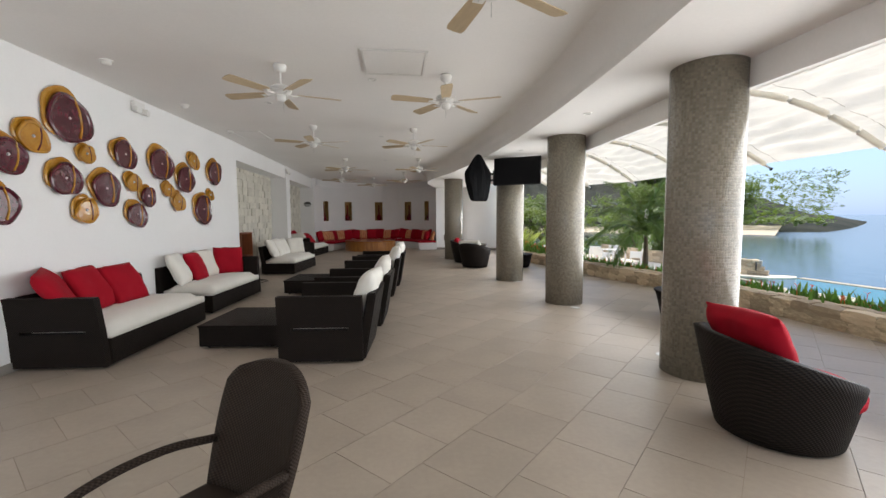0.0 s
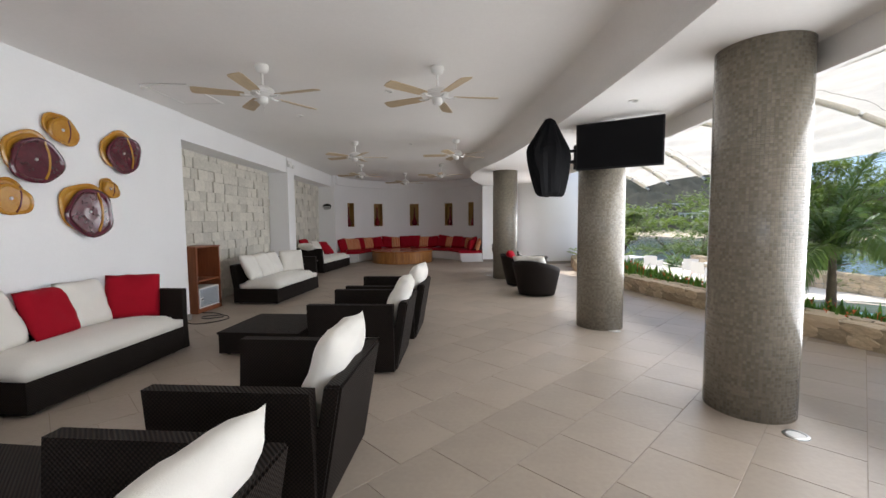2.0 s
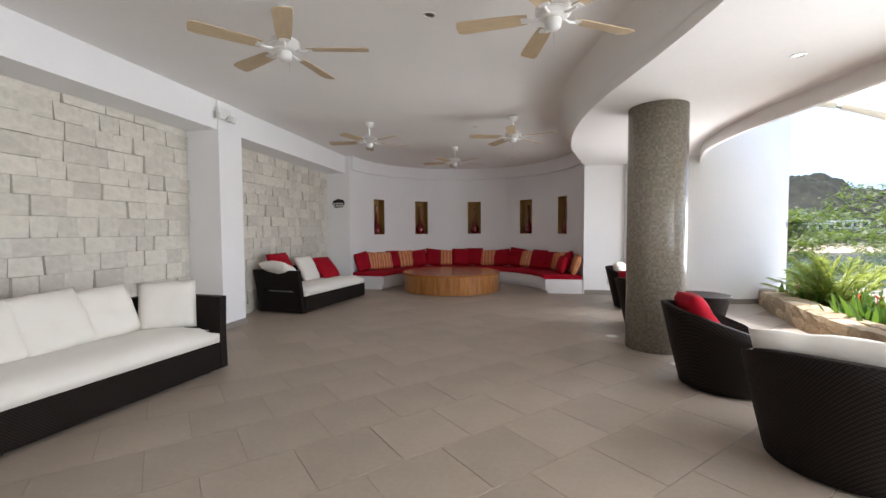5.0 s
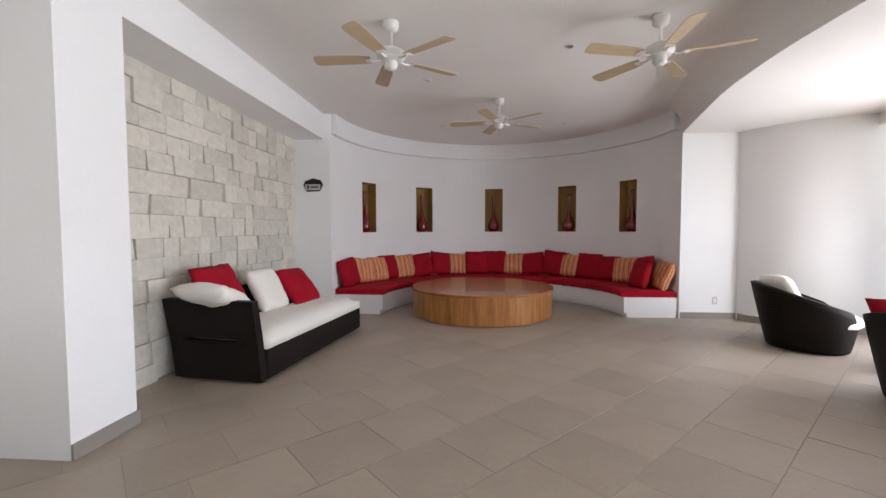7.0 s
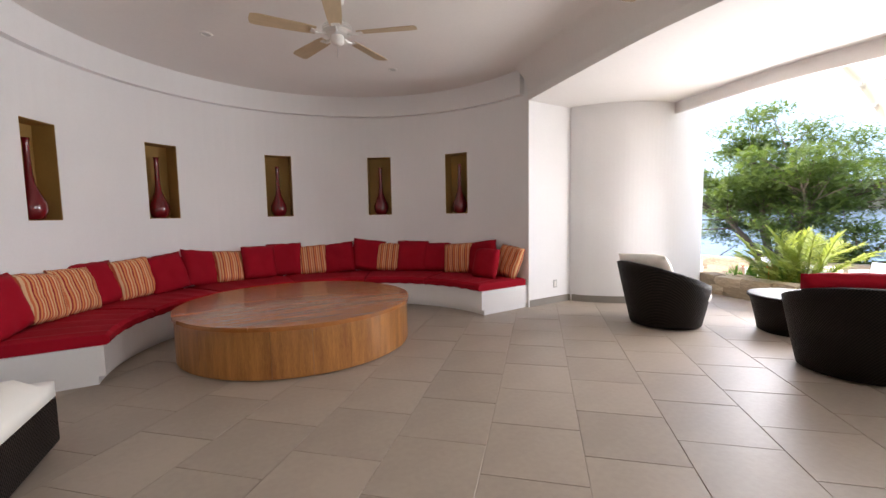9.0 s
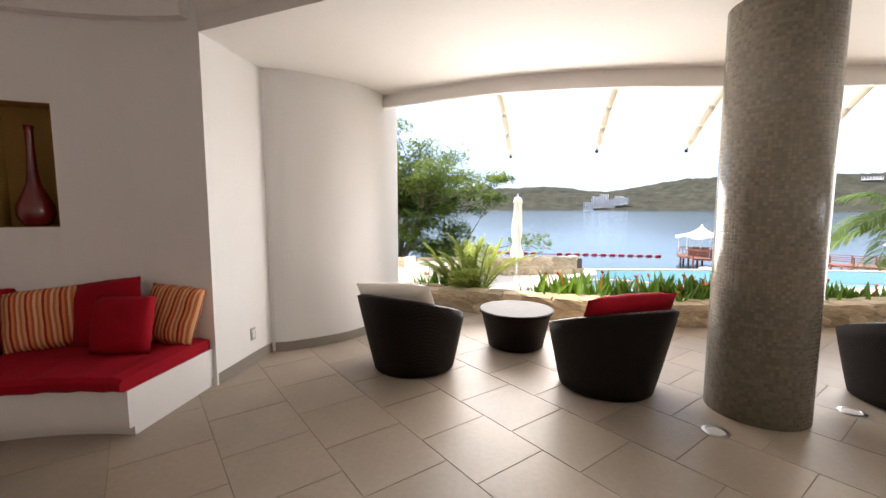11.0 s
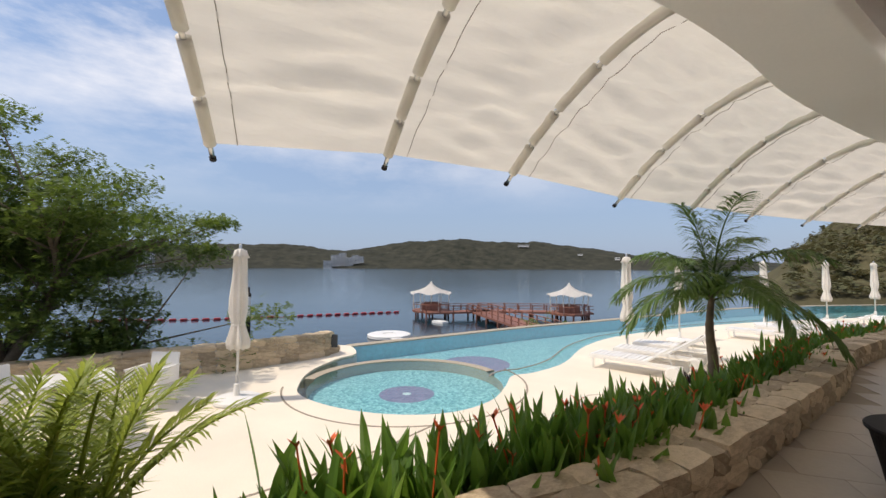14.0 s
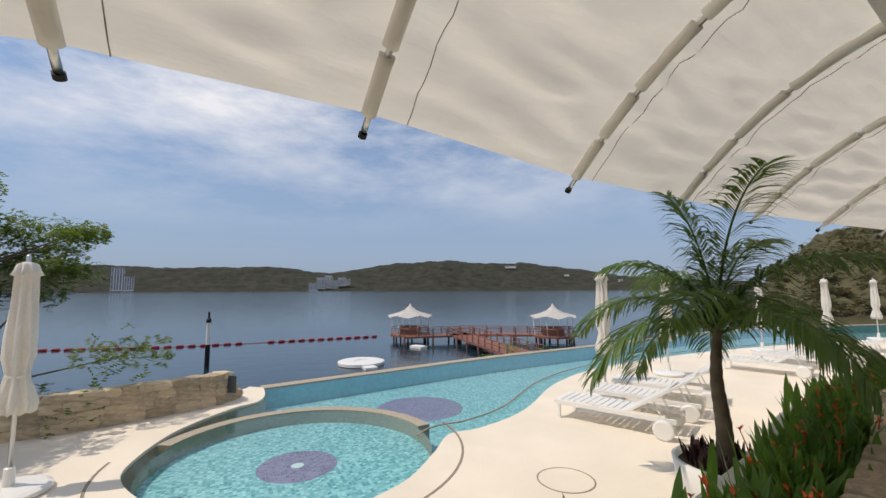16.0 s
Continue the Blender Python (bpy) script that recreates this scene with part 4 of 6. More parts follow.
for k, a in enumerate(NICHE):
    r = RR + 0.12
    v = lathe([(0.0, 0.0), (0.075, 0.0), (0.098, 0.02), (0.125, 0.09), (0.12, 0.17), (0.085, 0.25), (0.048, 0.34), (0.034, 0.45), (0.028, 0.60), (0.027, 0.75), (0.036, 0.80), (0.030, 0.80), (0.02, 0.76), (0.0, 0.74)], 32, closed=False)
    ob = part("vase", v, M_VASE, smooth=True, m=pose(RC[0] + r * math.cos(a) , RC[1] + r * math.sin(a), NZ0 + 0.007))
    tagged(ob, "tall slender-necked glossy dark red vase in a niche", "vase", "vases in the niches")


# ---- ceiling fans and fittings ----
def fan(x, y, turn, h=CEIL):
    f = thing("ceiling_fan", "white ceiling fan with five pale wooden blades", "ceiling fan", pose(x, y, h, 0, 0, turn), "ceiling fans in two rows")
    part("canopy", lathe([(0.072, 0.0), (0.078, -0.02), (0.066, -0.07), (0.03, -0.095), (0.0, -0.095)], 28), M_WHITEPLASTIC, f, smooth=True)
    part("rod", lathe([(0.014, -0.09), (0.014, -0.25)], 12), M_WHITEPLASTIC, f)
    part("motor", lathe([(0.03, -0.240), (0.08, -0.245), (0.125, -0.275), (0.132, -0.290), (0.126, -0.295), (0.132, -0.305), (0.126, -0.312), (0.13, -0.325), (0.10, -0.352), (0.07, -0.360), (0.0, -0.360)], 36), M_WHITEPLASTIC, f)
    part("switch_housing", lathe([(0.055, -0.358), (0.06, -0.375), (0.058, -0.415), (0.04, -0.435), (0.0, -0.440)], 28), M_WHITEPLASTIC, f, smooth=True)
    for k in range(5):
        a = pose(0, 0, 0, 0, 0, 72 * k)
        br = bmesh.new()
        tube([(0.09, 0, -0.345), (0.14, 0, -0.358), (0.20, 0.0, -0.352)], 0.011, 8, br)
        box(br, 0.18, 0.235, -0.04, 0.04, -0.352, -0.345, 0.002)
        arm = part("blade_arm", br, M_WHITEPLASTIC, f, m=a)
        bl = bmesh.new()
        pts = [(0.19, -0.05), (0.30, -0.062), (0.67, -0.074), (0.718, -0.062), (0.728, 0.0), (0.718, 0.062), (0.67, 0.074), (0.30, 0.062), (0.19, 0.05)]
        prism(pts, -0.0035, 0.0035, bl)
        part("blade", bl, M_BLADE, f, m=a @ pose(0, 0, -0.34, 11, 0, 0))
    part("pull_chain", tube([(0.03, 0.03, -0.43), (0.03, 0.03, -0.53)], 0.002, 6), M_CHROME, f)
    return f


fan_one = fan(-1.68, 5.32, 19)
for x, y, a in ((0.36, 5.50, 48), (-1.93, 8.63, 56), (0.07, 8.74, 8), (-1.84, 13.12, 12), (0.40, 13.0, 32), (-2.43, 16.72, 38), (0.03, 16.82, 52), (-1.30, 19.05, 32), (0.33, 2.75, 30), (-1.5, 2.2, 55)):
    copy_thing(fan_one, pose(x, y, CEIL + roof(y), 0, 0, a))


def downlight(x, y, z):
    d = thing("downlight", "small round recessed ceiling spotlight, switched off", "ceiling light", pose(x, y, z), "recessed spotlights")
    part("ring", lathe([(0.062, 0.0), (0.062, -0.006), (0.045, -0.009), (0.038, -0.002)], 24, closed=False), M_WHITEPLASTIC, d)
    part("lens", lathe([(0.04, -0.0015), (0.0, -0.0016)], 20, closed=False), M_CHROME, d)
    return d


dl = downlight(-0.60, 5.76, CEIL)
for x, y in ((-2.31, 7.03), (-0.61, 9.62), (-2.28, 10.86), (-0.63, 13.45), (-2.2, 14.6), (-2.27, 18.22), (-0.66, 17.37), (-2.25, 20.5), (-0.05, 20.53)):
    copy_thing(dl, pose(x, y, CEIL + roof(y)))
for x, y in ((2.35, 5.6), (2.35, 8.7), (2.1, 12.0), (2.5, 13.9)):
    copy_thing(dl, pose(x, y, SOFF + roof(y)))


def sensor(x, y):
    s = thing("smoke_detector", "white round smoke detector on the ceiling", "smoke detector", pose(x, y, CEIL), "smoke detectors by the wall")
    part("base", lathe([(0.07, 0.0), (0.07, -0.015)], 24), M_WHITEPLASTIC, s)
    part("dome", lathe([(0.055, -0.014), (0.05, -0.045), (0.03, -0.06), (0.0, -0.062)], 24), M_WHITEPLASTIC, s, smooth=True)
    return s


sm = sensor(-3.64, 5.36)
copy_thing(sm, pose(-3.69, 7.27, CEIL + roof(7.27)))
copy_thing(sm, pose(-3.74, 9.28, CEIL + roof(9.28)))


def vent(x0, x1, y0, y1):
    v = thing("access_panel", "flat square white ceiling access panel", "ceiling panel", pose(0, 0, CEIL + roof(y1)))
    fr = bmesh.new()
    for a in ((x0, x1, y0, y0 + 0.03), (x0, x1, y1 - 0.03, y1), (x0, x0 + 0.03, y0 + 0.03, y1 - 0.03), (x1 - 0.03, x1, y0 + 0.03, y1 - 0.03)):
        box(fr, *a, -0.014, -0.001)
    part("frame", fr, M_WHITEPLASTIC, v)
    part("panel", boxm(x0 + 0.036, x1 - 0.036, y0 + 0.036, y1 - 0.036, -0.009, -0.002), M_CEIL, v)


vent(-0.68, 0.07, 4.72, 5.53)
vent(-3.75, -3.15, 9.2, 10.1)


def spot_unit(m):
    e = thing("emergency_light", "white twin-headed emergency light fixed to the wall", "emergency light", m, "twin emergency lights")
    part("housing", boxm(0, 0.06, -0.13, 0.13, -0.06, 0.06, 0.01), M_WHITEPLASTIC, e)
    for s in (-1, 1):
        part("lamp_head", boxm(0.06, 0.15, s * 0.10 - 0.055, s * 0.10 + 0.055, -0.10, -0.01, 0.015), M_WHITEPLASTIC, e, m=pose(0, 0, 0, 0, 12, s * 8))
    return e


eo = spot_unit(pose(wall_x(6.95), 6.95, 3.30))
copy_thing(eo, pose(WX, 15.2, 3.19))

# ---- wall art: glazed discs ----
DISCS = [(5.59, 2.81, 0.36, 0), (5.07, 2.50, 0.21, 1), (5.82, 2.42, 0.14, 1), (4.76, 2.26, 0.23, 0), (5.47, 2.08, 0.25, 0), (6.13, 2.00, 0.28, 0), (5.75, 1.70, 0.20, 1), (6.55, 2.52, 0.25, 0), (7.44, 2.49, 0.33, 0), (6.70, 2.13, 0.17, 1), (7.03, 1.94, 0.19, 0), (8.49, 2.67, 0.19, 1), (8.17, 2.30, 0.30, 0), (7.59, 2.08, 0.15, 1), (7.89, 1.88, 0.20, 1), (9.33, 2.54, 0.30, 0), (6.74, 1.65, 0.23, 0), (8.77, 1.76, 0.35, 0), (9.08, 2.06, 0.13, 1), (4.60, 1.75, 0.25, 0)]


def disc(y, z, r, kind, seed):
    rnd = random.Random(seed)
    d = thing("wall_disc", ("amber" if kind else "maroon") + " glazed ceramic disc hung on the wall", "wall art", pose(wall_x(y) + 0.012, y, z, rnd.uniform(-12, 12), 0, -1.9), "glazed wall discs")

    def plate(rad, off, x0, x1, seed2):
        bm = bmesh.new()
        n = 40
        ph = [rnd.uniform(0, 6.28) for _ in range(3)]
        out = []
        for k in range(n):
            a = 2 * math.pi * k / n
            q = rad * (1 + 0.05 * math.sin(2 * a + ph[0]) + 0.045 * math.sin(3 * a + ph[1]) + 0.03 * math.sin(5 * a + ph[2]))
            out.append((q * math.cos(a) * 1.18 + off[0], q * math.sin(a) + off[1]))
        rings = []
        for f, x in ((0.9, x0), (1.0, x0 + 0.006), (1.0, x0 + (x1 - x0) * 0.8), (0.93, x1), (0.86, x1 - 0.004), (0.8, x1 - 0.014), (0.3, x1 - 0.018)):
            rings.append([bm.verts.new((x, off[0] + (u - off[0]) * f, off[1] + (v - off[1]) * f)) for u, v in out])
        for p, q in zip(rings, rings[1:]):
            for k in range(n):
                bm.faces.new((p[k], p[(k + 1) % n], q[(k + 1) % n], q[k]))
        bm.faces.new(rings[0][::-1])
        bm.faces.new(rings[-1])
        bmesh.ops.recalc_face_normals(bm, faces=bm.faces)
        return bm

    back = M_AMBER
    part("back_plate", plate(r * 0.81, (-0.035 * (r / 0.3), 0.045 * (r / 0.3)), 0.0, 0.03, 1), back, d, "amber glazed back plate", smooth=False)
    part("front_plate", plate(r * 0.80, (0.015, -0.015), 0.026, 0.065, 2), M_AMBER if kind else M_MAROON, d, smooth=False)
    bar = bmesh.new()
    pts = spline([(0.058, r * 0.30, r * 0.68), (0.05, r * 0.46, 0.2 * r), (0.05, r * 0.44, -0.3 * r), (0.058, r * 0.26, -0.68 * r)], 5)
    tube(pts, 0.012 * (r / 0.3), 6, bar)
    part("raised_band", bar, M_MAROON if kind else M_AMBER, d)
    pin = bmesh.new()
    lathe([(0.0, 0.0), (0.018, 0.0), (0.014, 0.012), (0.0, 0.014)], 12, pin)
    part("fixing", pin, M_CHROME, d, m=pose(0.046, 0, 0, 0, 90, 0))


for k, q in enumerate(DISCS):
    disc(*q, k)

# ---- cabinet, safe, television, covered set, small fittings ----
cab = thing("cabinet", "tall red-brown wooden cabinet with open shelves holding a safe", "cabinet", pose(-4.215, 10.97, 0, 0, 0, -3))
CW, CD, CH = 0.70, 0.43, 1.16
part("side_panel", boxm(-CD, 0, 0, 0.03, 0, CH, 0.002), M_CAB, cab)
part("side_panel", boxm(-CD, 0, CW - 0.03, CW, 0, CH, 0.002), M_CAB, cab)
part("top", boxm(-CD - 0.005, 0.01, -0.01, CW + 0.01, CH, CH + 0.03, 0.003), M_CAB, cab)
part("bottom", boxm(-CD, -0.004, 0.03, CW - 0.03, 0.05, 0.08), M_CAB, cab)
part("plinth", boxm(-CD + 0.02, -0.02, 0.03, CW - 0.03, 0.0, 0.05), M_CAB, cab)
part("shelf", boxm(-CD + 0.012, -0.006, 0.03, CW - 0.03, 0.56, 0.585), M_CAB, cab)
part("back_panel", boxm(-CD, -CD + 0.012, 0.03, CW - 0.03, 0.08, CH), M_CAB, cab)
safe = thing("safe", "small grey metal safe standing in the cabinet", "safe", pose(-4.215, 10.97, 0, 0, 0, -3) @ pose(0, 0, 0.08))
part("body", boxm(-0.36, -0.03, 0.06, CW - 0.06, 0, 0.36, 0.008), M_WHITEPLASTIC, safe)
part("door", boxm(-0.03, -0.014, 0.085, CW - 0.085, 0.025, 0.335, 0.003), M_SAFE, safe, "grey perforated front")
for y0, y1, z0, z1 in ((0.062, 0.083, 0.002, 0.358), (CW - 0.083, CW - 0.062, 0.002, 0.358), (0.085, CW - 0.085, 0.337, 0.358), (0.085, CW - 0.085, 0.002, 0.023)):
    part("front_frame", boxm(-0.03, -0.006, y0, y1, z0, z1, 0.002), M_WHITEPLASTIC, safe)
hole = boxm(-0.014, -0.0125, 0, 0.009, 0, 0.009)
first = part("perforation", hole, M_BLACK, safe, m=pose(0, 0.20, 0.04))
for iy in range(14):
    for iz in range(9):
        if iy + iz:
            o = new("perforation", first.data)
            o.parent, o.matrix_basis = safe, pose(0, 0.20 + 0.028 * iy, 0.04 + 0.031 * iz)
part("handle_plate", boxm(-0.014, -0.008, 0.10, 0.17, 0.13, 0.19, 0.002), M_WHITEPLASTIC, safe)
part("handle", boxm(-0.008, 0.004, 0.115, 0.155, 0.145, 0.175, 0.003), M_BLACK, safe)

cable = part("cable", tube(spline([(-4.09, 10.35, 0.32), (-4.05, 10.3, 0.10), (-3.9, 10.25, 0.012), (-3.62, 10.35, 0.012), (-3.5, 10.62, 0.012), (-3.72, 10.86, 0.012), (-4.0, 10.75, 0.012), (-3.85, 10.55, 0.022), (-3.66, 10.75, 0.012), (-3.9, 11.0, 0.012), (-4.2, 11.05, 0.012)], 8), 0.008), M_CABLE, smooth=True)
tagged(cable, "loose black power cable looped on the floor", "cable")

tvm = pose(2.49, 9.475, 2.63, 0, 0, -33.2)
tv = thing("television", "flat black wide television on a swivel bracket on a column", "television", tvm)
part("casing", boxm(-0.56, 0.56, -0.0, 0.05, -0.32, 0.32, 0.006), M_BLACK, tv)
part("screen", boxm(-0.54, 0.54, -0.004, 0.0, -0.295, 0.302), M_SCREEN, tv, "dark glossy screen")
part("rear_housing", boxm(-0.3, 0.3, 0.05, 0.10, -0.2, 0.2, 0.01), M_BLACK, tv)
part("bracket_arm", tube([(0.0, 0.10, 0.03), (0.0, 0.30, 0.03)], 0.03), M_BLACK, tv)
part("bracket_arm", tube([(0.0, 0.10, -0.06), (0.0, 0.30, -0.06)], 0.03), M_BLACK, tv)

cv = bmesh.new()
rnd = random.Random(5)
prof = [(0.03, 0.52), (0.07, 0.50), (0.15, 0.38), (0.24, 0.24), (0.305, 0.13), (0.315, 0.06), (0.30, -0.05), (0.27, -0.2), (0.235, -0.36), (0.21, -0.45), (0.17, -0.48), (0.05, -0.49)]
rows = []
for r, z in prof:
    ring = []
    for k in range(32):
        a = 2 * math.pi * k / 32
        fold = 1 + 0.07 * math.sin(7 * a + z * 3) + 0.05 * math.sin(11 * a - z * 5)
        ring.append(cv.verts.new((r * math.cos(a) * fold, r * 0.42 * math.sin(a) * fold, z + 0.03 * math.sin(3 * a) * (r / 0.3))))
    rows.append(ring)
for p, q in zip(rows, rows[1:]):
    for k in range(32):
        cv.faces.new((p[k], p[(k + 1) % 32], q[(k + 1) % 32], q[k]))
cv.faces.new(rows[0])
cv.faces.new(rows[-1][::-1])
bmesh.ops.recalc_face_normals(cv, faces=cv.faces)
cover = thing("covered_television", "television under a black cloth cover on a column bracket", "television", pose(1.64, 9.74, 2.475, 0, 0, 20) @ Matrix.Scale(1.08, 4))
part("cloth_cover", cv, M_BAG, cover)
for dz in (0.10, -0.04):
    part("bracket_arm", tube([(0.20, 0.02, dz), (0.44, -0.06, dz + 0.02), (0.54, 0.0, dz)], 0.022), M_BLACK, cover)
part("bracket_plate", boxm(0.40, 0.48, -0.03, 0.04, -0.12, 0.2, 0.004), M_BLACK, cover)

sgn = thing("wall_sign", "small black and silver shield-shaped sign on the wall", "sign", pose(-4.33, 19.552, 2.15))
out = [(-0.16, 0.0), (-0.13, 0.07), (0.0, 0.12), (0.13, 0.09), (0.17, 0.02), (0.12, -0.09), (-0.10, -0.10)]
sb = bmesh.new()
f0 = [sb.verts.new((x, 0, z)) for x, z in out]
f1 = [sb.verts.new((x, -0.018, z)) for x, z in out]
for k in range(len(out)):
    sb.faces.new((f0[k], f0[(k + 1) % 7], f1[(k + 1) % 7], f1[k]))
sb.faces.new(f0)
sb.faces.new(f1[::-1])
bmesh.ops.recalc_face_normals(sb, faces=sb.faces)
part("plate", sb, M_BLACK, sgn)
part("face", boxm(-0.13, 0.13, -0.022, -0.0185, -0.075, 0.02, 0.001), M_CHROME, sgn)
part("text_bar", boxm(-0.04, 0.10, -0.025, -0.0225, -0.035, -0.015), M_BLACK, sgn)
part("symbol", boxm(-0.09, -0.06, -0.025, -0.0225, -0.055, 0.005), M_BLACK, sgn)


def socket(m, label):
    s = thing("wall_socket", label, "socket", m)
    part("plate", boxm(-0.037, 0.037, -0.008, 0, -0.06, 0.06, 0.003), M_CHROME, s)
    part("insert", boxm(-0.02, 0.02, -0.012, -0.008, -0.04, 0.04, 0.001), M_WHITEPLASTIC, s)


socket(pose(2.11, 19.63, 0.29), "metal double socket plate on the white wall")
socket(pose(2.60, 3.535, 0.40, 0, 0, -26), "metal socket plate low on a mosaic column")
socket(pose(5.50, 19.42, 1.55, 0, 0, 50), "small grey switch plate on the tower")


def floor_light(x, y):
    f = thing("floor_uplight", "round flush floor uplight with steel rim", "floor light", pose(x, y, 0), "floor uplights by the columns")
    part("rim", lathe([(0.085, 0.0), (0.083, 0.006), (0.062, 0.008), (0.06, 0.003)], 32, closed=False), M_CHROME, f)
    part("glass", lathe([(0.061, 0.004), (0.0, 0.0045)], 28, closed=False), M_WHITEPLASTIC, f)
    return f


fl = floor_light(2.76, 6.78)
for x, y in ((2.587, 9.70), (1.851, 14.60), (2.72, 4.30), (1.40, 15.75), (2.9, 3.36)):
    copy_thing(fl, pose(x, y, 0))


# ---- planter wall and terrace ----
plant_line = edge[4:]                       # inner face of the low wall
PW, PH = 0.42, 0.29


def offset_line(line, d):
    pts = [Vector(q) for q in line]
    out = []
    for k, q in enumerate(pts):
        t = (pts[min(k + 1, len(pts) - 1)] - pts[max(k - 1, 0)]).normalized()
        out.append((q.x + t.y * d, q.y - t.x * d))
    return out


planter = structure(part("planter_wall", strip(offset_line(plant_line, 0.014), -0.35, PH - 0.018, PW - 0.04, side=-1), M_ROCKFILL), "low curved rubble stone planter wall", "wall")
soil_in, soil_out = offset_line(plant_line, PW - 0.05), offset_line(plant_line, 1.12)
structure(part("planting_bed", prism(soil_in + soil_out[::-1], TZ - 0.2, -0.05), M_SOIL), "dark soil of the planting bed", "planting bed")
structure(part("planter_outer_kerb", strip(soil_out, TZ - 0.3, -0.02, 0.12, side=-1), M_PATIO), "cream kerb behind the planting bed", "kerb")

water_line = [(q.x, q.y) for q in spline([(14.65, 13.87), (13.95, 13.9), (13.4, 14.08), (13.05, 14.6), (12.1, 15.38), (11.0, 15.78), (10.3, 15.8), (9.42, 15.36), (8.72, 14.62), (8.42, 13.75), (8.66, 12.85), (9.3, 12.1), (9.85, 11.55), (9.88, 10.9), (10.35, 9.62), (11.75, 7.5), (12.62, 4.86), (12.88, 0.7), (12.6, -3.65), (11.8, -8.3), (10.8, -12.5), (9.4, -20.0), (8.6, -27.0)], 6)]
far_line = [(q.x, q.y) for q in spline([(13.2, -27.0), (13.6, -22.9), (15.7, -15.5), (16.6, -8.7), (15.9, 1.45), (15.65, 6.4), (15.1, 10.7), (14.65, 13.87)], 8)]
terr = prism([(3.2, 27.0), (11.9, 27.0), (12.15, 21.0), (12.65, 18.2), (13.0, 16.6), (13.65, 14.85), (14.5, 14.45), (14.9, 14.15)] + water_line + [(3.2, -27.0)], TZ - 5.6, TZ)
structure(part("terrace", terr, M_PATIO), "cream sandstone-coloured pool terrace", "terrace")
pool = water_line + far_line[:-1]
structure(part("pool_floor", prism(pool, TZ - 2.2, TZ - 0.5), M_POOL), "turquoise mosaic floor of the pool", "pool")
structure(part("pool_edge_wall", strip(far_line, TZ - 5.0, TZ - 0.02, 0.34, side=-1), M_PEBBLE), "pebbled overflow edge of the infinity pool", "pool edge")
wat = bmesh.new()
wat.faces.new([wat.verts.new((x, y, TZ - 0.035)) for x, y in pool])
bmesh.ops.triangulate(wat, faces=wat.faces)
wat.normal_update()
bmesh.ops.reverse_faces(wat, faces=[f for f in wat.faces if f.normal.z < 0])
wo = structure(part("pool_water", wat, M_WATER), "clear turquoise pool water", "water")
wo.visible_shadow = False
lining = strip(offset_line(water_line[1:], -0.004), TZ - 1.3, TZ - 0.05, 0.015, side=1)
structure(part("pool_lining", lining, M_PEBBLE), "pebble-dashed band round the pool side", "pool edge")
structure(part("pool_far_lining", strip(offset_line(far_line, -0.03), TZ - 1.3, TZ - 0.06, 0.015, side=-1), M_POOLSIDE), "turquoise mosaic lining of the outer pool side", "pool")
JC, JR = (10.42, 13.75), 1.93
jz = bmesh.new()
lathe([(JR + 0.012, TZ - 0.26), (0.0, TZ - 0.26)], 64, jz, (JC[0], JC[1], 0), closed=False)
structure(part("spa_floor", jz, M_POOL), "turquoise mosaic floor of the round spa pool", "pool")
structure(part("spa_wall", lathe([(JR + 0.016, TZ - 0.06), (JR + 0.012, TZ - 0.265)], 64, None, (JC[0], JC[1], 0), closed=False), M_PEBBLE), "pebbled inner side of the round spa pool", "pool edge")
jm = lathe([(0.56, TZ - 0.2575), (0.0, TZ - 0.2570)], 40, None, (JC[0], JC[1], 0), closed=False)
structure(part("spa_medallion", jm, M_POOLDARK), "purple mosaic medallion on the spa floor", "pool")
structure(part("spa_drain", lathe([(0.09, TZ - 0.256), (0.0, TZ - 0.255)], 20, None, (JC[0], JC[1], 0), closed=False), M_WHITEPLASTIC), "white drain cover in the spa floor", "drain")
pm = lathe([(1.0, TZ - 0.4975), (0.0, TZ - 0.497)], 40, None, (13.0, 10.6, 0), closed=False)
structure(part("pool_medallion", pm, M_POOLDARK), "purple mosaic medallion on the pool floor", "pool")
ring = [(JC[0] + (JR + 0.02) * math.cos(a), JC[1] + (JR + 0.02) * math.sin(a)) for a in [radians(-88 + 146 * k / 40) for k in range(41)]]
structure(part("spa_rim", strip(ring, TZ - 1.25, TZ - 0.022, 0.22, side=-1), M_PEBBLE), "pebbled rim between spa and pool", "pool edge")
kerb = [(JC[0] + 2.45 * math.cos(a), JC[1] + 2.4 * math.sin(a)) for a in [radians(75 + 195 * k / 60) for k in range(61)]]
struct_band = strip(kerb, TZ - 0.01, TZ + 0.004, 0.035)
structure(part("terrace_pebble_line", struct_band, M_JOINT), "thin line of pebbles set in the terrace", "trim")
k2 = offset_line(water_line[70:], -0.42)
structure(part("terrace_pebble_line_two", strip(k2, TZ - 0.01, TZ + 0.004, 0.035), M_JOINT), "thin line of pebbles set in the terrace", "trim")
k3 = [(q.x, q.y) for q in spline([(8.05, 14.3), (7.6, 15.3), (7.2, 16.6), (6.9, 18.6)], 8)]
structure(part("terrace_pebble_line_three", strip(k3, TZ - 0.01, TZ + 0.004, 0.035), M_JOINT), "thin line of pebbles set in the terrace", "trim")
mh = structure(part("manhole_cover", lathe([(0.32, TZ - 0.01), (0.32, TZ + 0.003), (0.305, TZ + 0.003), (0.302, TZ + 0.0015), (0.295, TZ + 0.003), (0.0, TZ + 0.0035)], 40, None, (7.8, 11.08, 0)), M_PATIO), "round flush cover in the terrace", "cover")

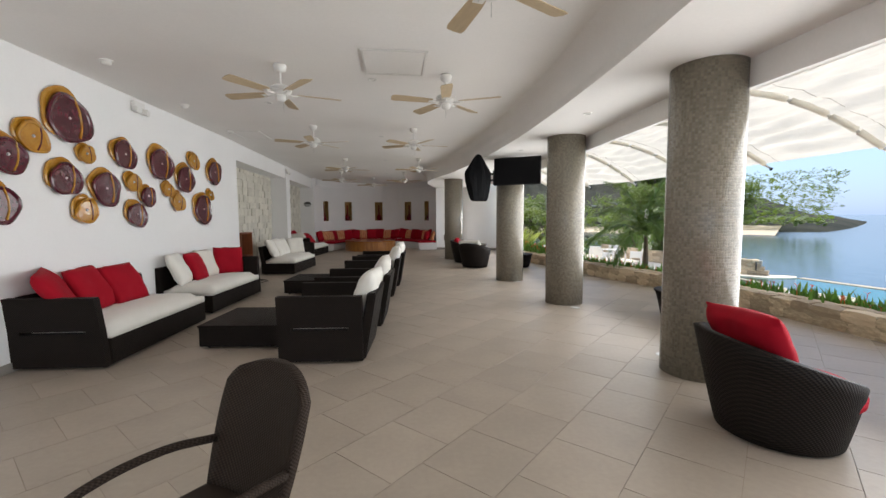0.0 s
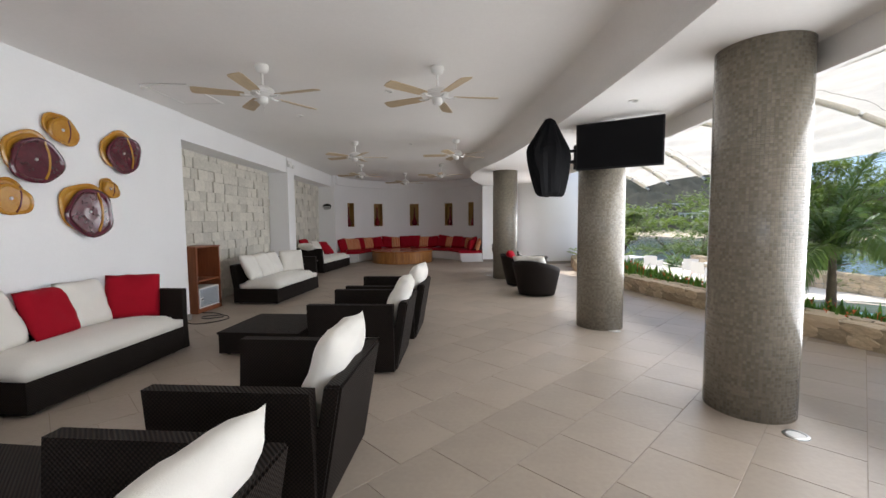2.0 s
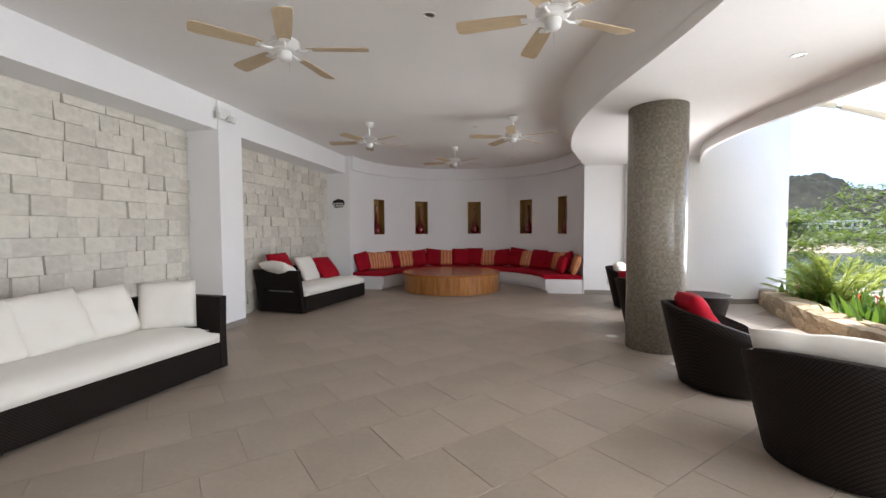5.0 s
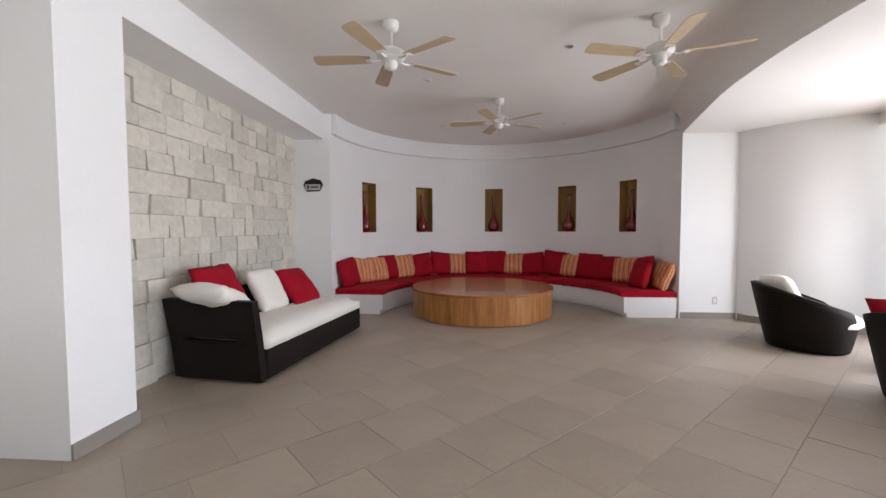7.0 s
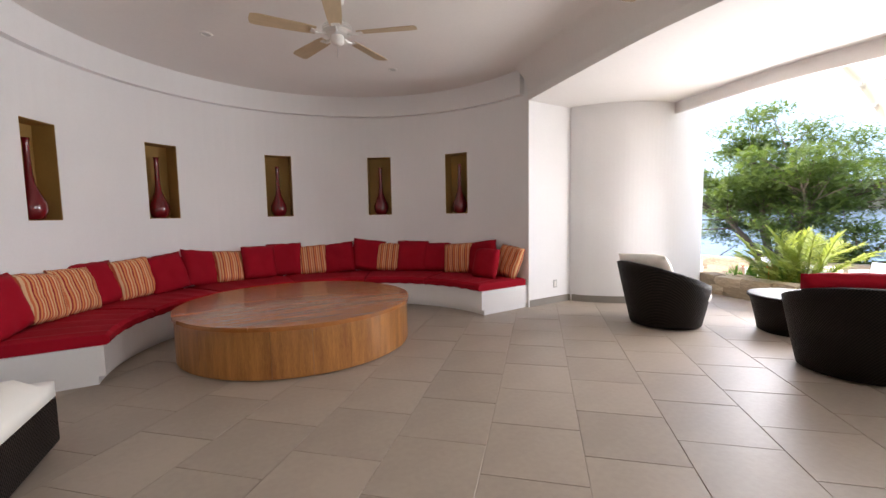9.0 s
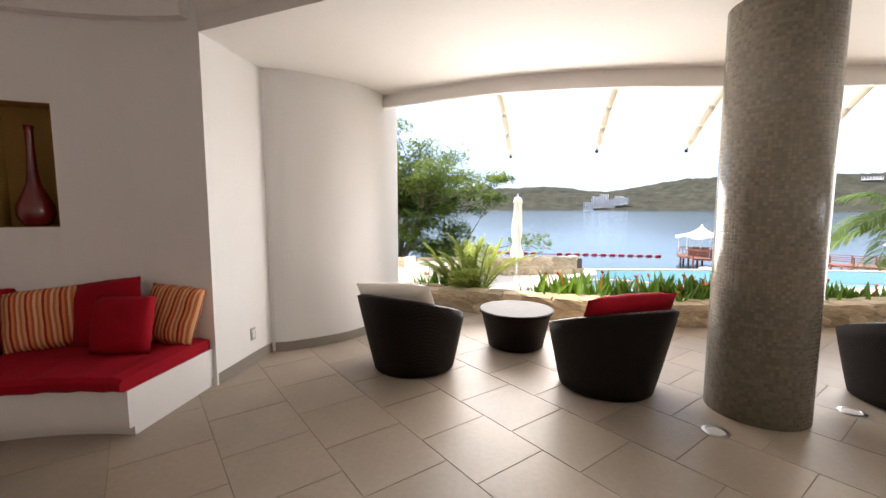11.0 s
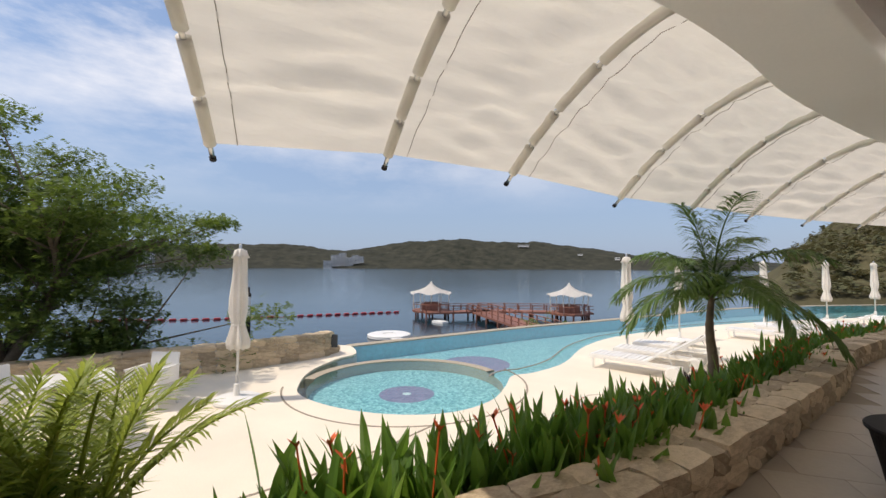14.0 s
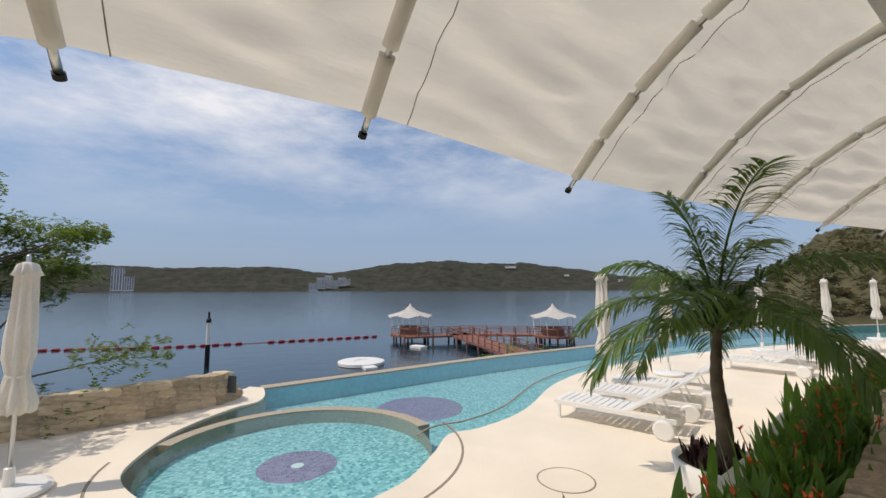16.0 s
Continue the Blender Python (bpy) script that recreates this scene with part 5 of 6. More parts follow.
structure(part("manhole_joint", lathe([(0.345, TZ - 0.01), (0.345, TZ + 0.002), (0.325, TZ + 0.002), (0.325, TZ - 0.01)], 40, None, (7.8, 11.08, 0), closed=False), M_JOINT), "dark joint round the flush cover", "trim")

# stone parapet by the sea
par_line = [(q.x, q.y) for q in spline([(12.05, 24.0), (12.15, 21.1), (12.6, 18.3), (12.85, 16.6), (13.35, 15.0), (13.75, 14.5)], 8)]
structure(part("parapet_core", strip(offset_line(par_line, -0.03), TZ - 0.1, TZ + 0.56, 0.30, side=1), M_MORTAR), "mortar core of the stone parapet", "wall")

# ---- sea and land ----
sea_bm = bmesh.new()
g = [(-3000, -3000), (3000, -3000), (3000, 3000), (-3000, 3000)]
sea_bm.faces.new([sea_bm.verts.new((x, y, SEA)) for x, y in g])
structure(part("sea", sea_bm, M_SEA), "calm blue-grey bay water", "sea")


def hills(name, yaw0, yaw1, r0, r1, prof, label, seed, nr=26, na=120, rough=0.10, mat_=None):
    """Wooded hills seen from the terrace: height in metres over the sea by bearing; yaw in degrees to the left from +y."""
    bm = bmesh.new()
    rows = []
    off = Vector((seed * 3.3, seed, 0))
    for i in range(na + 1):
        yaw = yaw0 + (yaw1 - yaw0) * i / na
        a = radians(yaw)
        for (q0, h0), (q1, h1) in zip(prof, prof[1:]):
            if min(q0, q1) <= yaw <= max(q0, q1):
                f = (yaw - q0) / (q1 - q0)
                f = f * f * (3 - 2 * f)
                top = h0 + (h1 - h0) * f
        row = []
        for j in range(nr + 1):
            s = j / nr
            r = r0 + (r1 - r0) * s
            x, y = 3 - r * math.sin(a), 16 + r * math.cos(a)
            rise = math.sin(min(1.0, s * 1.7) * math.pi / 2) ** 1.25 * (1 if s < 0.62 else max(0.0, 1 - (s - 0.62) / 0.38) ** 0.7)
            w = 1 / (r0 * 0.16)
            nz = 1 + rough * (1.6 * noise.noise(Vector((x * w, y * w, 0)) + off) + 1.0 * noise.noise(Vector((x * w * 4, y * w * 4, 2)) + off))
            leaf = top * rough * 0.35 * noise.noise(Vector((x * w * 18, y * w * 18, 1)) + off)
            hgt = max(0.0, top * rise * nz + leaf * min(1, s * 6))
            row.append(bm.verts.new((x, y, SEA - 1.0 + 1.1 * min(1.0, hgt / 1.5) + hgt)))
        rows.append(row)
    for p, q in zip(rows, rows[1:]):
        for j in range(nr):
            bm.faces.new((p[j], q[j], q[j + 1], p[j + 1]))
    bmesh.ops.recalc_face_normals(bm, faces=bm.faces)
    return structure(part(name, bm, mat_ or M_HILL, smooth=True), label, "hill")


hills("hill_across_bay", -62, -158, 1480, 2300, [(-62, 60), (-72, 92), (-80, 86), (-88, 100), (-95, 92), (-103, 84), (-107, 92), (-113, 122), (-118, 142), (-123, 124), (-128, 112), (-135, 92), (-143, 58), (-150, 40), (-158, 20)], "dry wooded hills across the bay", 1, 40, 420, 0.10)
hills("hill_south", -151, -179, 105, 330, [(-151, 0), (-154, 5), (-157, 15), (-161, 28), (-168, 40), (-179, 48)], "dry brush-covered hillside beyond the pool", 2, 44, 150, 0.10, M_DRYHILL)
hills("hill_north", -3, -54, 190, 620, [(-3, 60), (-18, 64), (-24, 52), (-30, 46), (-36, 34), (-44, 20), (-50, 6), (-54, 0)], "green wooded hillside above a beach", 3, 60, 260, 0.12)
bch = bmesh.new()
q0, q1 = [], []
for k in range(41):
    a = radians(-6 - 42 * k / 40)
    w = 1 + 0.03 * math.sin(k * 0.7)
    q0.append((3 - 172 * w * math.sin(a), 16 + 172 * w * math.cos(a)))
    q1.append((3 - 215 * math.sin(a), 16 + 215 * math.cos(a)))
lo = [bch.verts.new((x, y, SEA + 0.05)) for x, y in q0]
hi = [bch.verts.new((x, y, SEA + 2.6)) for x, y in q1]
for k in range(40):
    bch.faces.new((lo[k], lo[k + 1], hi[k + 1], hi[k]))
structure(part("beach", bch, M_SAND), "pale sand beach across the cove", "beach")
near = bmesh.new()
nv = []
for i in range(31):
    for j in range(21):
        x, y = -20 + 44 * i / 30, 27 + 40 * j / 20
        z = TZ - 1.0 - 0.085 * (y - 27) - max(0, x - 9) * 0.28 + 0.5 * noise.noise(Vector((x * 0.2, y * 0.2, 0)))
        nv.append(near.verts.new((x, y, z)))
for i in range(30):
    for j in range(20):
        near.faces.new((nv[i * 21 + j], nv[(i + 1) * 21 + j], nv[(i + 1) * 21 + j + 1], nv[i * 21 + j + 1]))
structure(part("ground_garden_slope", near, M_SOIL), "planted garden slope beside the house", "ground")


def house(name, x, y, z, w, d, storeys, bays, turn, label, h=3.0, roof=None):
    hs = thing(name, label, "building", pose(x, y, z, 0, 0, turn))
    H = storeys * h
    part("wall", boxm(-w / 2, w / 2, -d / 2, d / 2, -3, H), M_FARWALL, hs)
    part("roof", boxm(-w / 2 - 0.3, w / 2 + 0.3, -d / 2 - 0.3, d / 2 + 0.3, H, H + 0.4), M_FARWALL, hs)
    me = None
    for s in range(storeys):
        for b in range(bays):
            u = -w / 2 + w * (b + 0.5) / bays
            if me is None:
                wd = part("window", boxm(-w / bays * 0.33, w / bays * 0.33, -0.06, 0.10, 0.5, h - 0.4), M_FARGLASS, hs, m=pose(u, -d / 2, s * h))
                me = wd.data
            else:
                wd = new("window", me)
                wd.parent = hs
                wd.matrix_basis = pose(u, -d / 2, s * h)
    return hs


def polar(yaw, r):
    return 3 - r * math.sin(radians(yaw)), 16 + r * math.cos(radians(yaw))


for k, (yaw, r, z, w, st, b) in enumerate([(-100.7, 1490, -4, 30, 8, 5), (-101.7, 1510, 4, 32, 12, 6), (-102.6, 1540, 6, 26, 14, 5), (-103.4, 1530, 2, 28, 10, 5), (-104.3, 1545, 14, 26, 9, 5), (-105.0, 1540, 18, 22, 6, 4)]):
    x, y = polar(yaw, r)
    house("apartment_building", x, y, z, w, 18, st, b, yaw, "far stepped white apartment block on the shore")
for yaw, r, w, st, b in ((-80.0, 1450, 30, 20, 5), (-80.9, 1440, 26, 12, 5)):
    x, y = polar(yaw, r)
    house("tower_block", x, y, 0, w, 30, st, b, yaw, "far grey high-rise block across the bay")
for k, (yaw, r, z, w, st, b) in enumerate([(-127.2, 1760, 88, 46, 2, 7), (-139, 1640, 32, 18, 2, 3), (-141, 1650, 26, 16, 2, 3), (-134.5, 1680, 50, 18, 1, 3), (-31.5, 232, -2.5, 11, 2, 4), (-33.8, 240, -1.5, 13, 2, 5), (-29.5, 262, 3.0, 10, 2, 4), (-26.5, 250, 1.0, 9, 2, 3), (-36, 236, -2, 12, 1, 4)]):
    x, y = polar(yaw, r)
    house("house", x, y, z, w, 9, st, b, yaw, "small white house on a wooded hillside")


# ---- sail canopy ----
TIPS = [(6.56, 17.12, 2.57), (6.36, 15.57, 2.62), (6.42, 14.03, 2.61), (6.78, 11.83, 2.55), (7.02, 9.75, 2.58), (7.15, 7.7, 2.58), (7.1, 5.6, 2.58), (6.95, 3.4, 2.58), (6.8, 1.2, 2.58), (6.6, -1.0, 2.58), (6.4, -3.2, 2.58)]
ROOTS = [(4.16, 17.48), (4.28, 15.6), (4.36, 13.99), (4.68, 12.03), (4.90, 10.4), (5.03, 8.3), (5.02, 6.1), (4.95, 3.8), (4.90, 1.5), (4.86, -0.8), (4.84, -3.0)]
canopy = thing("sail_canopy", "white sail-cloth canopy on curved steel ribs over the terrace edge", "canopy")


def rib_point(k, f, lift=0.0):
    """A point a share f out along rib k; the rib leaves the roof edge flat and bends down to its tip."""
    t, r = Vector(TIPS[k]), Vector((*ROOTS[k], 3.50))
    out = r.xy.lerp(t.xy, f)
    z = t.z + (r.z - t.z) * (1 - f ** 1.8) + lift
    return Vector((out.x, out.y, z))


for k in range(len(TIPS)):
    pts = [rib_point(k, i / 18) for i in range(19)]
    end = pts[-1] + (pts[-1] - pts[-2]).normalized() * 0.10
    rb = part("rib", tube(pts + [end], 0.022, 10), M_CHROME, canopy, smooth=True)
    part("rib_cap", tube([end, end + (pts[-1] - pts[-2]).normalized() * 0.035], 0.03, 10), M_BLACK, rb)
    for a, b in ((0, 6.2), (6.8, 11.2), (11.7, 14.8), (15.2, 18.1)):
        part("sleeve", tube([rib_point(k, (a + (b - a) * j / 6) / 18.3, 0.012) for j in range(7)], 0.052, 10), M_CREAM, rb, smooth=True)
for k in range(len(TIPS) - 1):
    bm = bmesh.new()
    nu, nv_ = 22, 44
    vs = []
    for i in range(nu + 1):
        u = i / nu
        row = []
        for j in range(nv_ + 1):
            f = j / nv_
            p = rib_point(k, f).lerp(rib_point(k + 1, f), u)
            sag = math.sin(math.pi * u) * 0.03 * (1 - f ** 6)
            soft = math.sin(math.pi * u) ** 0.6
            fold = 0.042 * math.sin(f * 46 + 2.6 * math.sin(u * 3.1 + k) + k + 3 * noise.noise(Vector((u * 2, f * 3, k)))) * soft * max(0, (f - 0.3) / 0.7) * (1 - f ** 10)
            fold += (0.055 * noise.noise(Vector((u * 2.0, f * 9, k * 5))) + 0.06 * noise.noise(Vector((u * 4 + f * 6, f * 20, k * 7)))) * (0.25 + 0.75 * soft) * (1 - f ** 10)
            row.append(bm.verts.new((p.x + fold * 0.3, p.y, p.z - sag + fold + 0.045)))
        vs.append(row)
    for i in range(nu):
        for j in range(nv_):
            bm.faces.new((vs[i][j], vs[i + 1][j], vs[i + 1][j + 1], vs[i][j + 1]))
    seam = tube([tuple(vs[3][j].co - Vector((0, 0, 0.004))) for j in range(0, nv_ + 1, 2)], 0.0035, 5)
    panel = part("cloth_panel", bm, M_SAIL, canopy, smooth=True)
    part("seam", seam, M_JOINT, panel, "dark stitched seam")


# ---- parasols, loungers, white furniture ----
def parasol(m, label, H=2.62):
    p = thing("parasol", label, "parasol", m, "closed parasols on the terrace")
    part("pole", lathe([(0.024, 0.05), (0.024, H + 0.06), (0.0, H + 0.1)], 14), M_CHROME, p, smooth=True)
    b = bmesh.new()
    lathe([(0.36, 0.0), (0.385, 0.03), (0.38, 0.065), (0.33, 0.085), (0.12, 0.10), (0.055, 0.11), (0.05, 0.30), (0.036, 0.31), (0.0, 0.31)], 40, b)
    part("base", b, M_WHITEPLASTIC, p, "round pale weighted base", smooth=False)
    c = bmesh.new()
    rows = []
    prof = [(0.03, H), (0.085, H - 0.03), (0.10, H - 0.10), (0.125, H - 0.16), (0.095, H - 0.17), (0.10, H - 0.45), (0.125, H - 0.85), (0.13, H - 1.10), (0.095, H - 1.28), (0.10, H - 1.34), (0.165, H - 1.62), (0.155, H - 1.72), (0.06, H - 1.70)]
    for r, z in prof:
        ring = []
        for k in range(48):
            a = 2 * math.pi * k / 48
            fold = 1 + (0.20 * math.sin(8 * a + z * 0.8) + 0.08 * math.sin(5 * a + z * 4)) * min(1, r / 0.1)
            ring.append(c.verts.new((r * fold * math.cos(a), r * fold * math.sin(a), z + 0.02 * math.sin(8 * a) * (1 if r > 0.14 else 0))))
        rows.append(ring)
    for q, w in zip(rows, rows[1:]):
        for k in range(48):
            c.faces.new((q[k], w[k], w[(k + 1) % 48], q[(k + 1) % 48]))
    c.faces.new(rows[0])
    bmesh.ops.recalc_face_normals(c, faces=c.faces)
    part("furled_canopy", c, M_PARASOL, p, "cream cloth furled and tied", smooth=True)
    part("tie", lathe([(0.102, H - 1.33), (0.108, H - 1.31), (0.102, H - 1.29)], 24, closed=False), M_PARASOL, p)
    return p


po = parasol(pose(10.47, 16.85, TZ), "furled cream parasol on a pale round base")
for x, y in ((10.25, 7.55), (11.0, 4.3), (11.95, -2.5), (11.4, -6.3), (11.2, -10.5)):
    copy_thing(po, pose(x, y, TZ, 0, 0, x * 40))


def lounger(m):
    """A slatted white sun lounger with big wheels; foot end at the origin, head along +x, back raised."""
    l = thing("sun_lounger", "white slatted sun lounger with raised back and wheels", "sun lounger", m, "white loungers by the pool")
    for s in (-0.33, 0.33):
        part("side_rail", boxm(0, 1.95, s - 0.02, s + 0.02, 0.24, 0.31, 0.006), M_WHITEPLASTIC, l)
        part("leg", boxm(0.06, 0.11, s - 0.02, s + 0.02, 0, 0.24, 0.004), M_WHITEPLASTIC, l)
        w = bmesh.new()
        lathe([(0.0, -0.045), (0.125, -0.045), (0.15, -0.03), (0.15, 0.03), (0.125, 0.045), (0.0, 0.045)], 28, w)
        part("wheel", w, M_WHITEPLASTIC, l, m=pose(1.78, s * 1.22, 0.15, 90, 0, 0))
    sb_ = boxm(0, 0.095, -0.31, 0.31, 0.31, 0.325, 0.004, 1)
    first = part("slat", sb_, M_WHITEPLASTIC, l, m=pose(0.02, 0, 0))
    for k in range(1, 11):
        o = new("slat", first.data)
        o.parent = l
        o.matrix_basis = pose(0.02 + 0.112 * k, 0, 0)
    back = pose(1.24, 0, 0.30, 0, -34, 0)
    bf = part("back_frame", boxm(0, 0.78, -0.33, -0.29, -0.01, 0.03, 0.004), M_WHITEPLASTIC, l, m=back)
    o = new("back_frame", bf.data)
    o.parent, o.matrix_basis = l, back @ pose(0, 0.62, 0)
    for k in range(7):
        o = new("slat", first.data)
        o.parent = l
        o.matrix_basis = back @ pose(0.0 + 0.11 * k, 0, -0.29)
    part("back_prop", tube([(1.72, -0.25, 0.30), (1.62, -0.25, 0.52)], 0.012), M_WHITEPLASTIC, l)
    part("back_prop", tube([(1.72, 0.25, 0.30), (1.62, 0.25, 0.52)], 0.012), M_WHITEPLASTIC, l)
    return l


lo_ = lounger(pose(9.85, 9.15, TZ, 0, 0, 202))
for x, y, a in ((10.15, 8.05, 204), (10.5, 6.95, 206), (10.9, 1.9, 196), (10.9, 0.2, 194), (10.85, -0.9, 192), (10.75, -2.9, 190), (10.4, -6.4, 188), (10.2, -7.8, 186)):
    copy_thing(lo_, pose(x, y, TZ, 0, 0, a))


def garden_chair(m):
    c = thing("garden_chair", "white moulded garden armchair on the terrace", "chair", m, "white garden chairs")
    part("seat", boxm(-0.25, 0.25, -0.24, 0.24, 0.40, 0.44, 0.015), M_WHITEPLASTIC, c)
    bk = bmesh.new()
    flared(bk, -0.25, -0.215, -0.25, 0.25, 0.44, 0.84, -0.06, 0, 0.012)
    part("backrest", bk, M_WHITEPLASTIC, c)
    for s in (-1, 1):
        part("armrest", boxm(-0.25, 0.25, s * 0.27 - 0.025, s * 0.27 + 0.025, 0.63, 0.66, 0.01), M_WHITEPLASTIC, c)
        part("arm_panel", boxm(-0.24, 0.24, s * 0.27 - 0.012, s * 0.27 + 0.012, 0.40, 0.63, 0.005), M_WHITEPLASTIC, c)
        for u in (-0.22, 0.22):
            part("leg", tube([(u, s * 0.25, 0.42), (u * 1.08, s * 0.265, 0.0)], [0.032, 0.024]), M_WHITEPLASTIC, c)
    return c


gc = garden_chair(pose(9.6, 19.75, TZ, 0, 0, 60))
for x, y, a in ((10.75, 18.1, 150), (9.3, 18.5, 20), (10.6, 19.8, -120), (8.9, 21.2, 40), (7.6, 21.4, 100)):
    copy_thing(gc, pose(x, y, TZ, 0, 0, a))


def garden_table(m):
    t = thing("garden_table", "square white moulded garden table", "table", m, "white garden tables")
    part("tabletop", boxm(-0.42, 0.42, -0.42, 0.42, 0.69, 0.73, 0.012), M_WHITEPLASTIC, t)
    for u in (-0.36, 0.36):
        for v in (-0.36, 0.36):
            part("leg", tube([(u, v, 0.70), (u * 1.06, v * 1.06, 0)], [0.035, 0.026]), M_WHITEPLASTIC, t)
    return t


gt = garden_table(pose(10.1, 18.9, TZ, 0, 0, 12))
copy_thing(gt, pose(8.3, 21.9, TZ, 0, 0, 30))


# ---- plants ----
def blade_leaf(bm, base, direction, length, width, droop, twist=0.0, n=5):
    """One long pointed leaf with a fold along its middle."""
    d = Vector(direction).normalized()
    side = d.cross(Vector((0, 0, 1)))
    side = (side if side.length > 0.01 else Vector((1, 0, 0))).normalized()
    side = (Matrix.Rotation(twist, 3, d) @ side)
    p = Vector(base)
    prev = None
    step = length / n
    for k in range(n + 1):
        f = k / n
        w = width * (math.sin(math.pi * min(1.0, f * 0.93 + 0.07)) ** 0.75)
        up = side.cross(d).normalized()
        a, b, c = bm.verts.new(p - side * w / 2 + up * w * 0.12), bm.verts.new(p), bm.verts.new(p + side * w / 2 + up * w * 0.12)
        if prev:
            bm.faces.new((prev[0], prev[1], b, a))
            bm.faces.new((prev[1], prev[2], c, b))
        prev = (a, b, c)
        p = p + d * step
        d = (d + Vector((0, 0, -droop * step))).normalized()


def clump(seed, n, h, spread, width):
    rnd = random.Random(seed)
    bm = bmesh.new()
    for k in range(n):
        a = rnd.uniform(0, 6.283)
        lean = rnd.uniform(0.08, 0.55)
        L = h * rnd.uniform(0.55, 1.1)
        b = Vector((rnd.gauss(0, spread), rnd.gauss(0, spread), 0.0))
        blade_leaf(bm, b, (math.cos(a) * lean, math.sin(a) * lean, 1), L, width * rnd.uniform(0.7, 1.2), rnd.uniform(0.3, 1.3), rnd.uniform(-0.6, 0.6))
    return bm


def flowers(seed, n, h):
    rnd = random.Random(seed)
    bm = bmesh.new()
    for k in range(n):
        x, y, z = rnd.gauss(0, 0.16), rnd.gauss(0, 0.16), h * rnd.uniform(0.7, 1.02)
        tube([(x * 0.7, y * 0.7, 0.1), (x, y, z)], 0.006, 5, bm)
        for j in range(4):
            a = rnd.uniform(0, 6.28)
            blade_leaf(bm, (x, y, z - 0.01), (math.cos(a) * 0.7, math.sin(a) * 0.7, 0.8), 0.075, 0.022, 2.0, 0, 3)
    return bm


proto = []
for k in range(4):
    t = thing("flowering_plant", "dense clump of broad green leaves with orange flowers", "plant", pose(0, 0, 0), "plants along the planter wall")
    part("leaves", clump(200 + k, 36, 0.58, 0.15, 0.078), M_LEAF, t)
    for j in range((1, 2, 2, 2)[k]):
        part("flower", flowers(300 + 7 * k + j, 1, 0.58), M_FLOWER, t, "orange bracts")
    proto.append(t)
mid = offset_line(plant_line, 0.76)
length = 0.0
spots = []
for a, b in zip(mid, mid[1:]):
    seg = (Vector(b) - Vector(a))
    m_ = max(1, int(seg.length / 0.25))
    for j in range(m_):
        spots.append(Vector(a) + seg * (j / m_))
for a, b in zip(offset_line(plant_line, 0.62), offset_line(plant_line, 0.62)[1:]):
    if 5 < a[1] < 15:
        spots.extend([Vector(a), Vector(a).lerp(Vector(b), 0.33), Vector(a).lerp(Vector(b), 0.66)])
rnd = random.Random(9)
used = set()
for k, s in enumerate(spots):
    if s.y < -5 or s.y > 18.4 or (17.0 < s.y < 17.9):
        continue
    x, y = s.x + rnd.uniform(-0.13, 0.17), s.y + rnd.uniform(-0.1, 0.1)
    m_ = pose(x, y, -0.055, 0, 0, rnd.uniform(0, 360)) @ Matrix.Scale(1, 4)
    q = k % 4
    if q not in used:
        used.add(q)
        proto[q].matrix_basis = m_ @ Matrix.Scale(0.5, 4)
    else:
        o = copy_thing(proto[q], m_)
        z = rnd.uniform(0.9, 1.3) * (0.70 + 0.22 * min(1, max(0, (y - 12.0) / 3.0)))
        o.scale = (z, z, z)


def frond(bm, base, direction, L, n=20, leaf=0.34, droop=1.0, width=0.03, rnd=None):
    """A feather palm frond: a bowed stalk with paired leaflets."""
    d = Vector(direction).normalized()
    p = Vector(base)
    pts = [p.copy()]
    dirs = [d.copy()]
    for k in range(n):
        p = p + d * (L / n)
        d = (d + Vector((0, 0, -droop / n))).normalized()
        pts.append(p.copy())
        dirs.append(d.copy())
    tube(pts[::2] + ([pts[-1]] if n % 2 else []), [0.014 * (1 - 0.8 * i / (n / 2 + 1)) + 0.003 for i in range(len(pts[::2]) + (1 if n % 2 else 0))], 5, bm)
    for k in range(2, n + 1):
        f = k / n
        d = dirs[k]
        side = d.cross(Vector((0, 0, 1))).normalized()
        up = side.cross(d)
        for s in (-1, 1):
            ll = leaf * (math.sin(math.pi * (0.12 + 0.80 * f)) ** 0.6) * rnd.uniform(0.85, 1.15)
            dd = (side * s * 0.9 + d * (0.55 + 0.5 * f) + up * rnd.uniform(0.0, 0.35)).normalized()
            for h in (0.0, 0.5):
                blade_leaf(bm, pts[k] - d * (L / n) * h, dd + Vector((0, 0, rnd.uniform(-0.12, 0.1))), ll, width, 3.0 * rnd.uniform(0.8, 1.5), rnd.uniform(-0.5, 0.5), 3)


# palm in a white pot
palm = thing("potted_palm", "feathery green palm growing in a white pot", "palm", pose(6.35, 10.35, TZ))
part("pot", lathe([(0.0, 0.0), (0.30, 0.0), (0.36, 0.06), (0.44, 0.34), (0.475, 0.58), (0.44, 0.59), (0.42, 0.52), (0.0, 0.52)], 44, closed=False), M_WHITEPLASTIC, palm, "round white pot", smooth=True)
part("soil", lathe([(0.425, 0.525), (0.0, 0.535)], 30, closed=False), M_SOIL, palm)
tr = tube(spline([(0.0, 0.0, 0.4), (-0.02, 0.03, 0.9), (0.0, 0.07, 1.4), (-0.03, 0.05, 1.93)], 8), [0.088 - 0.05 * k / 24 + 0.006 * (k % 2) for k in range(25)], 14)
part("trunk", tr, M_BARK, palm, smooth=True)
rnd = random.Random(21)
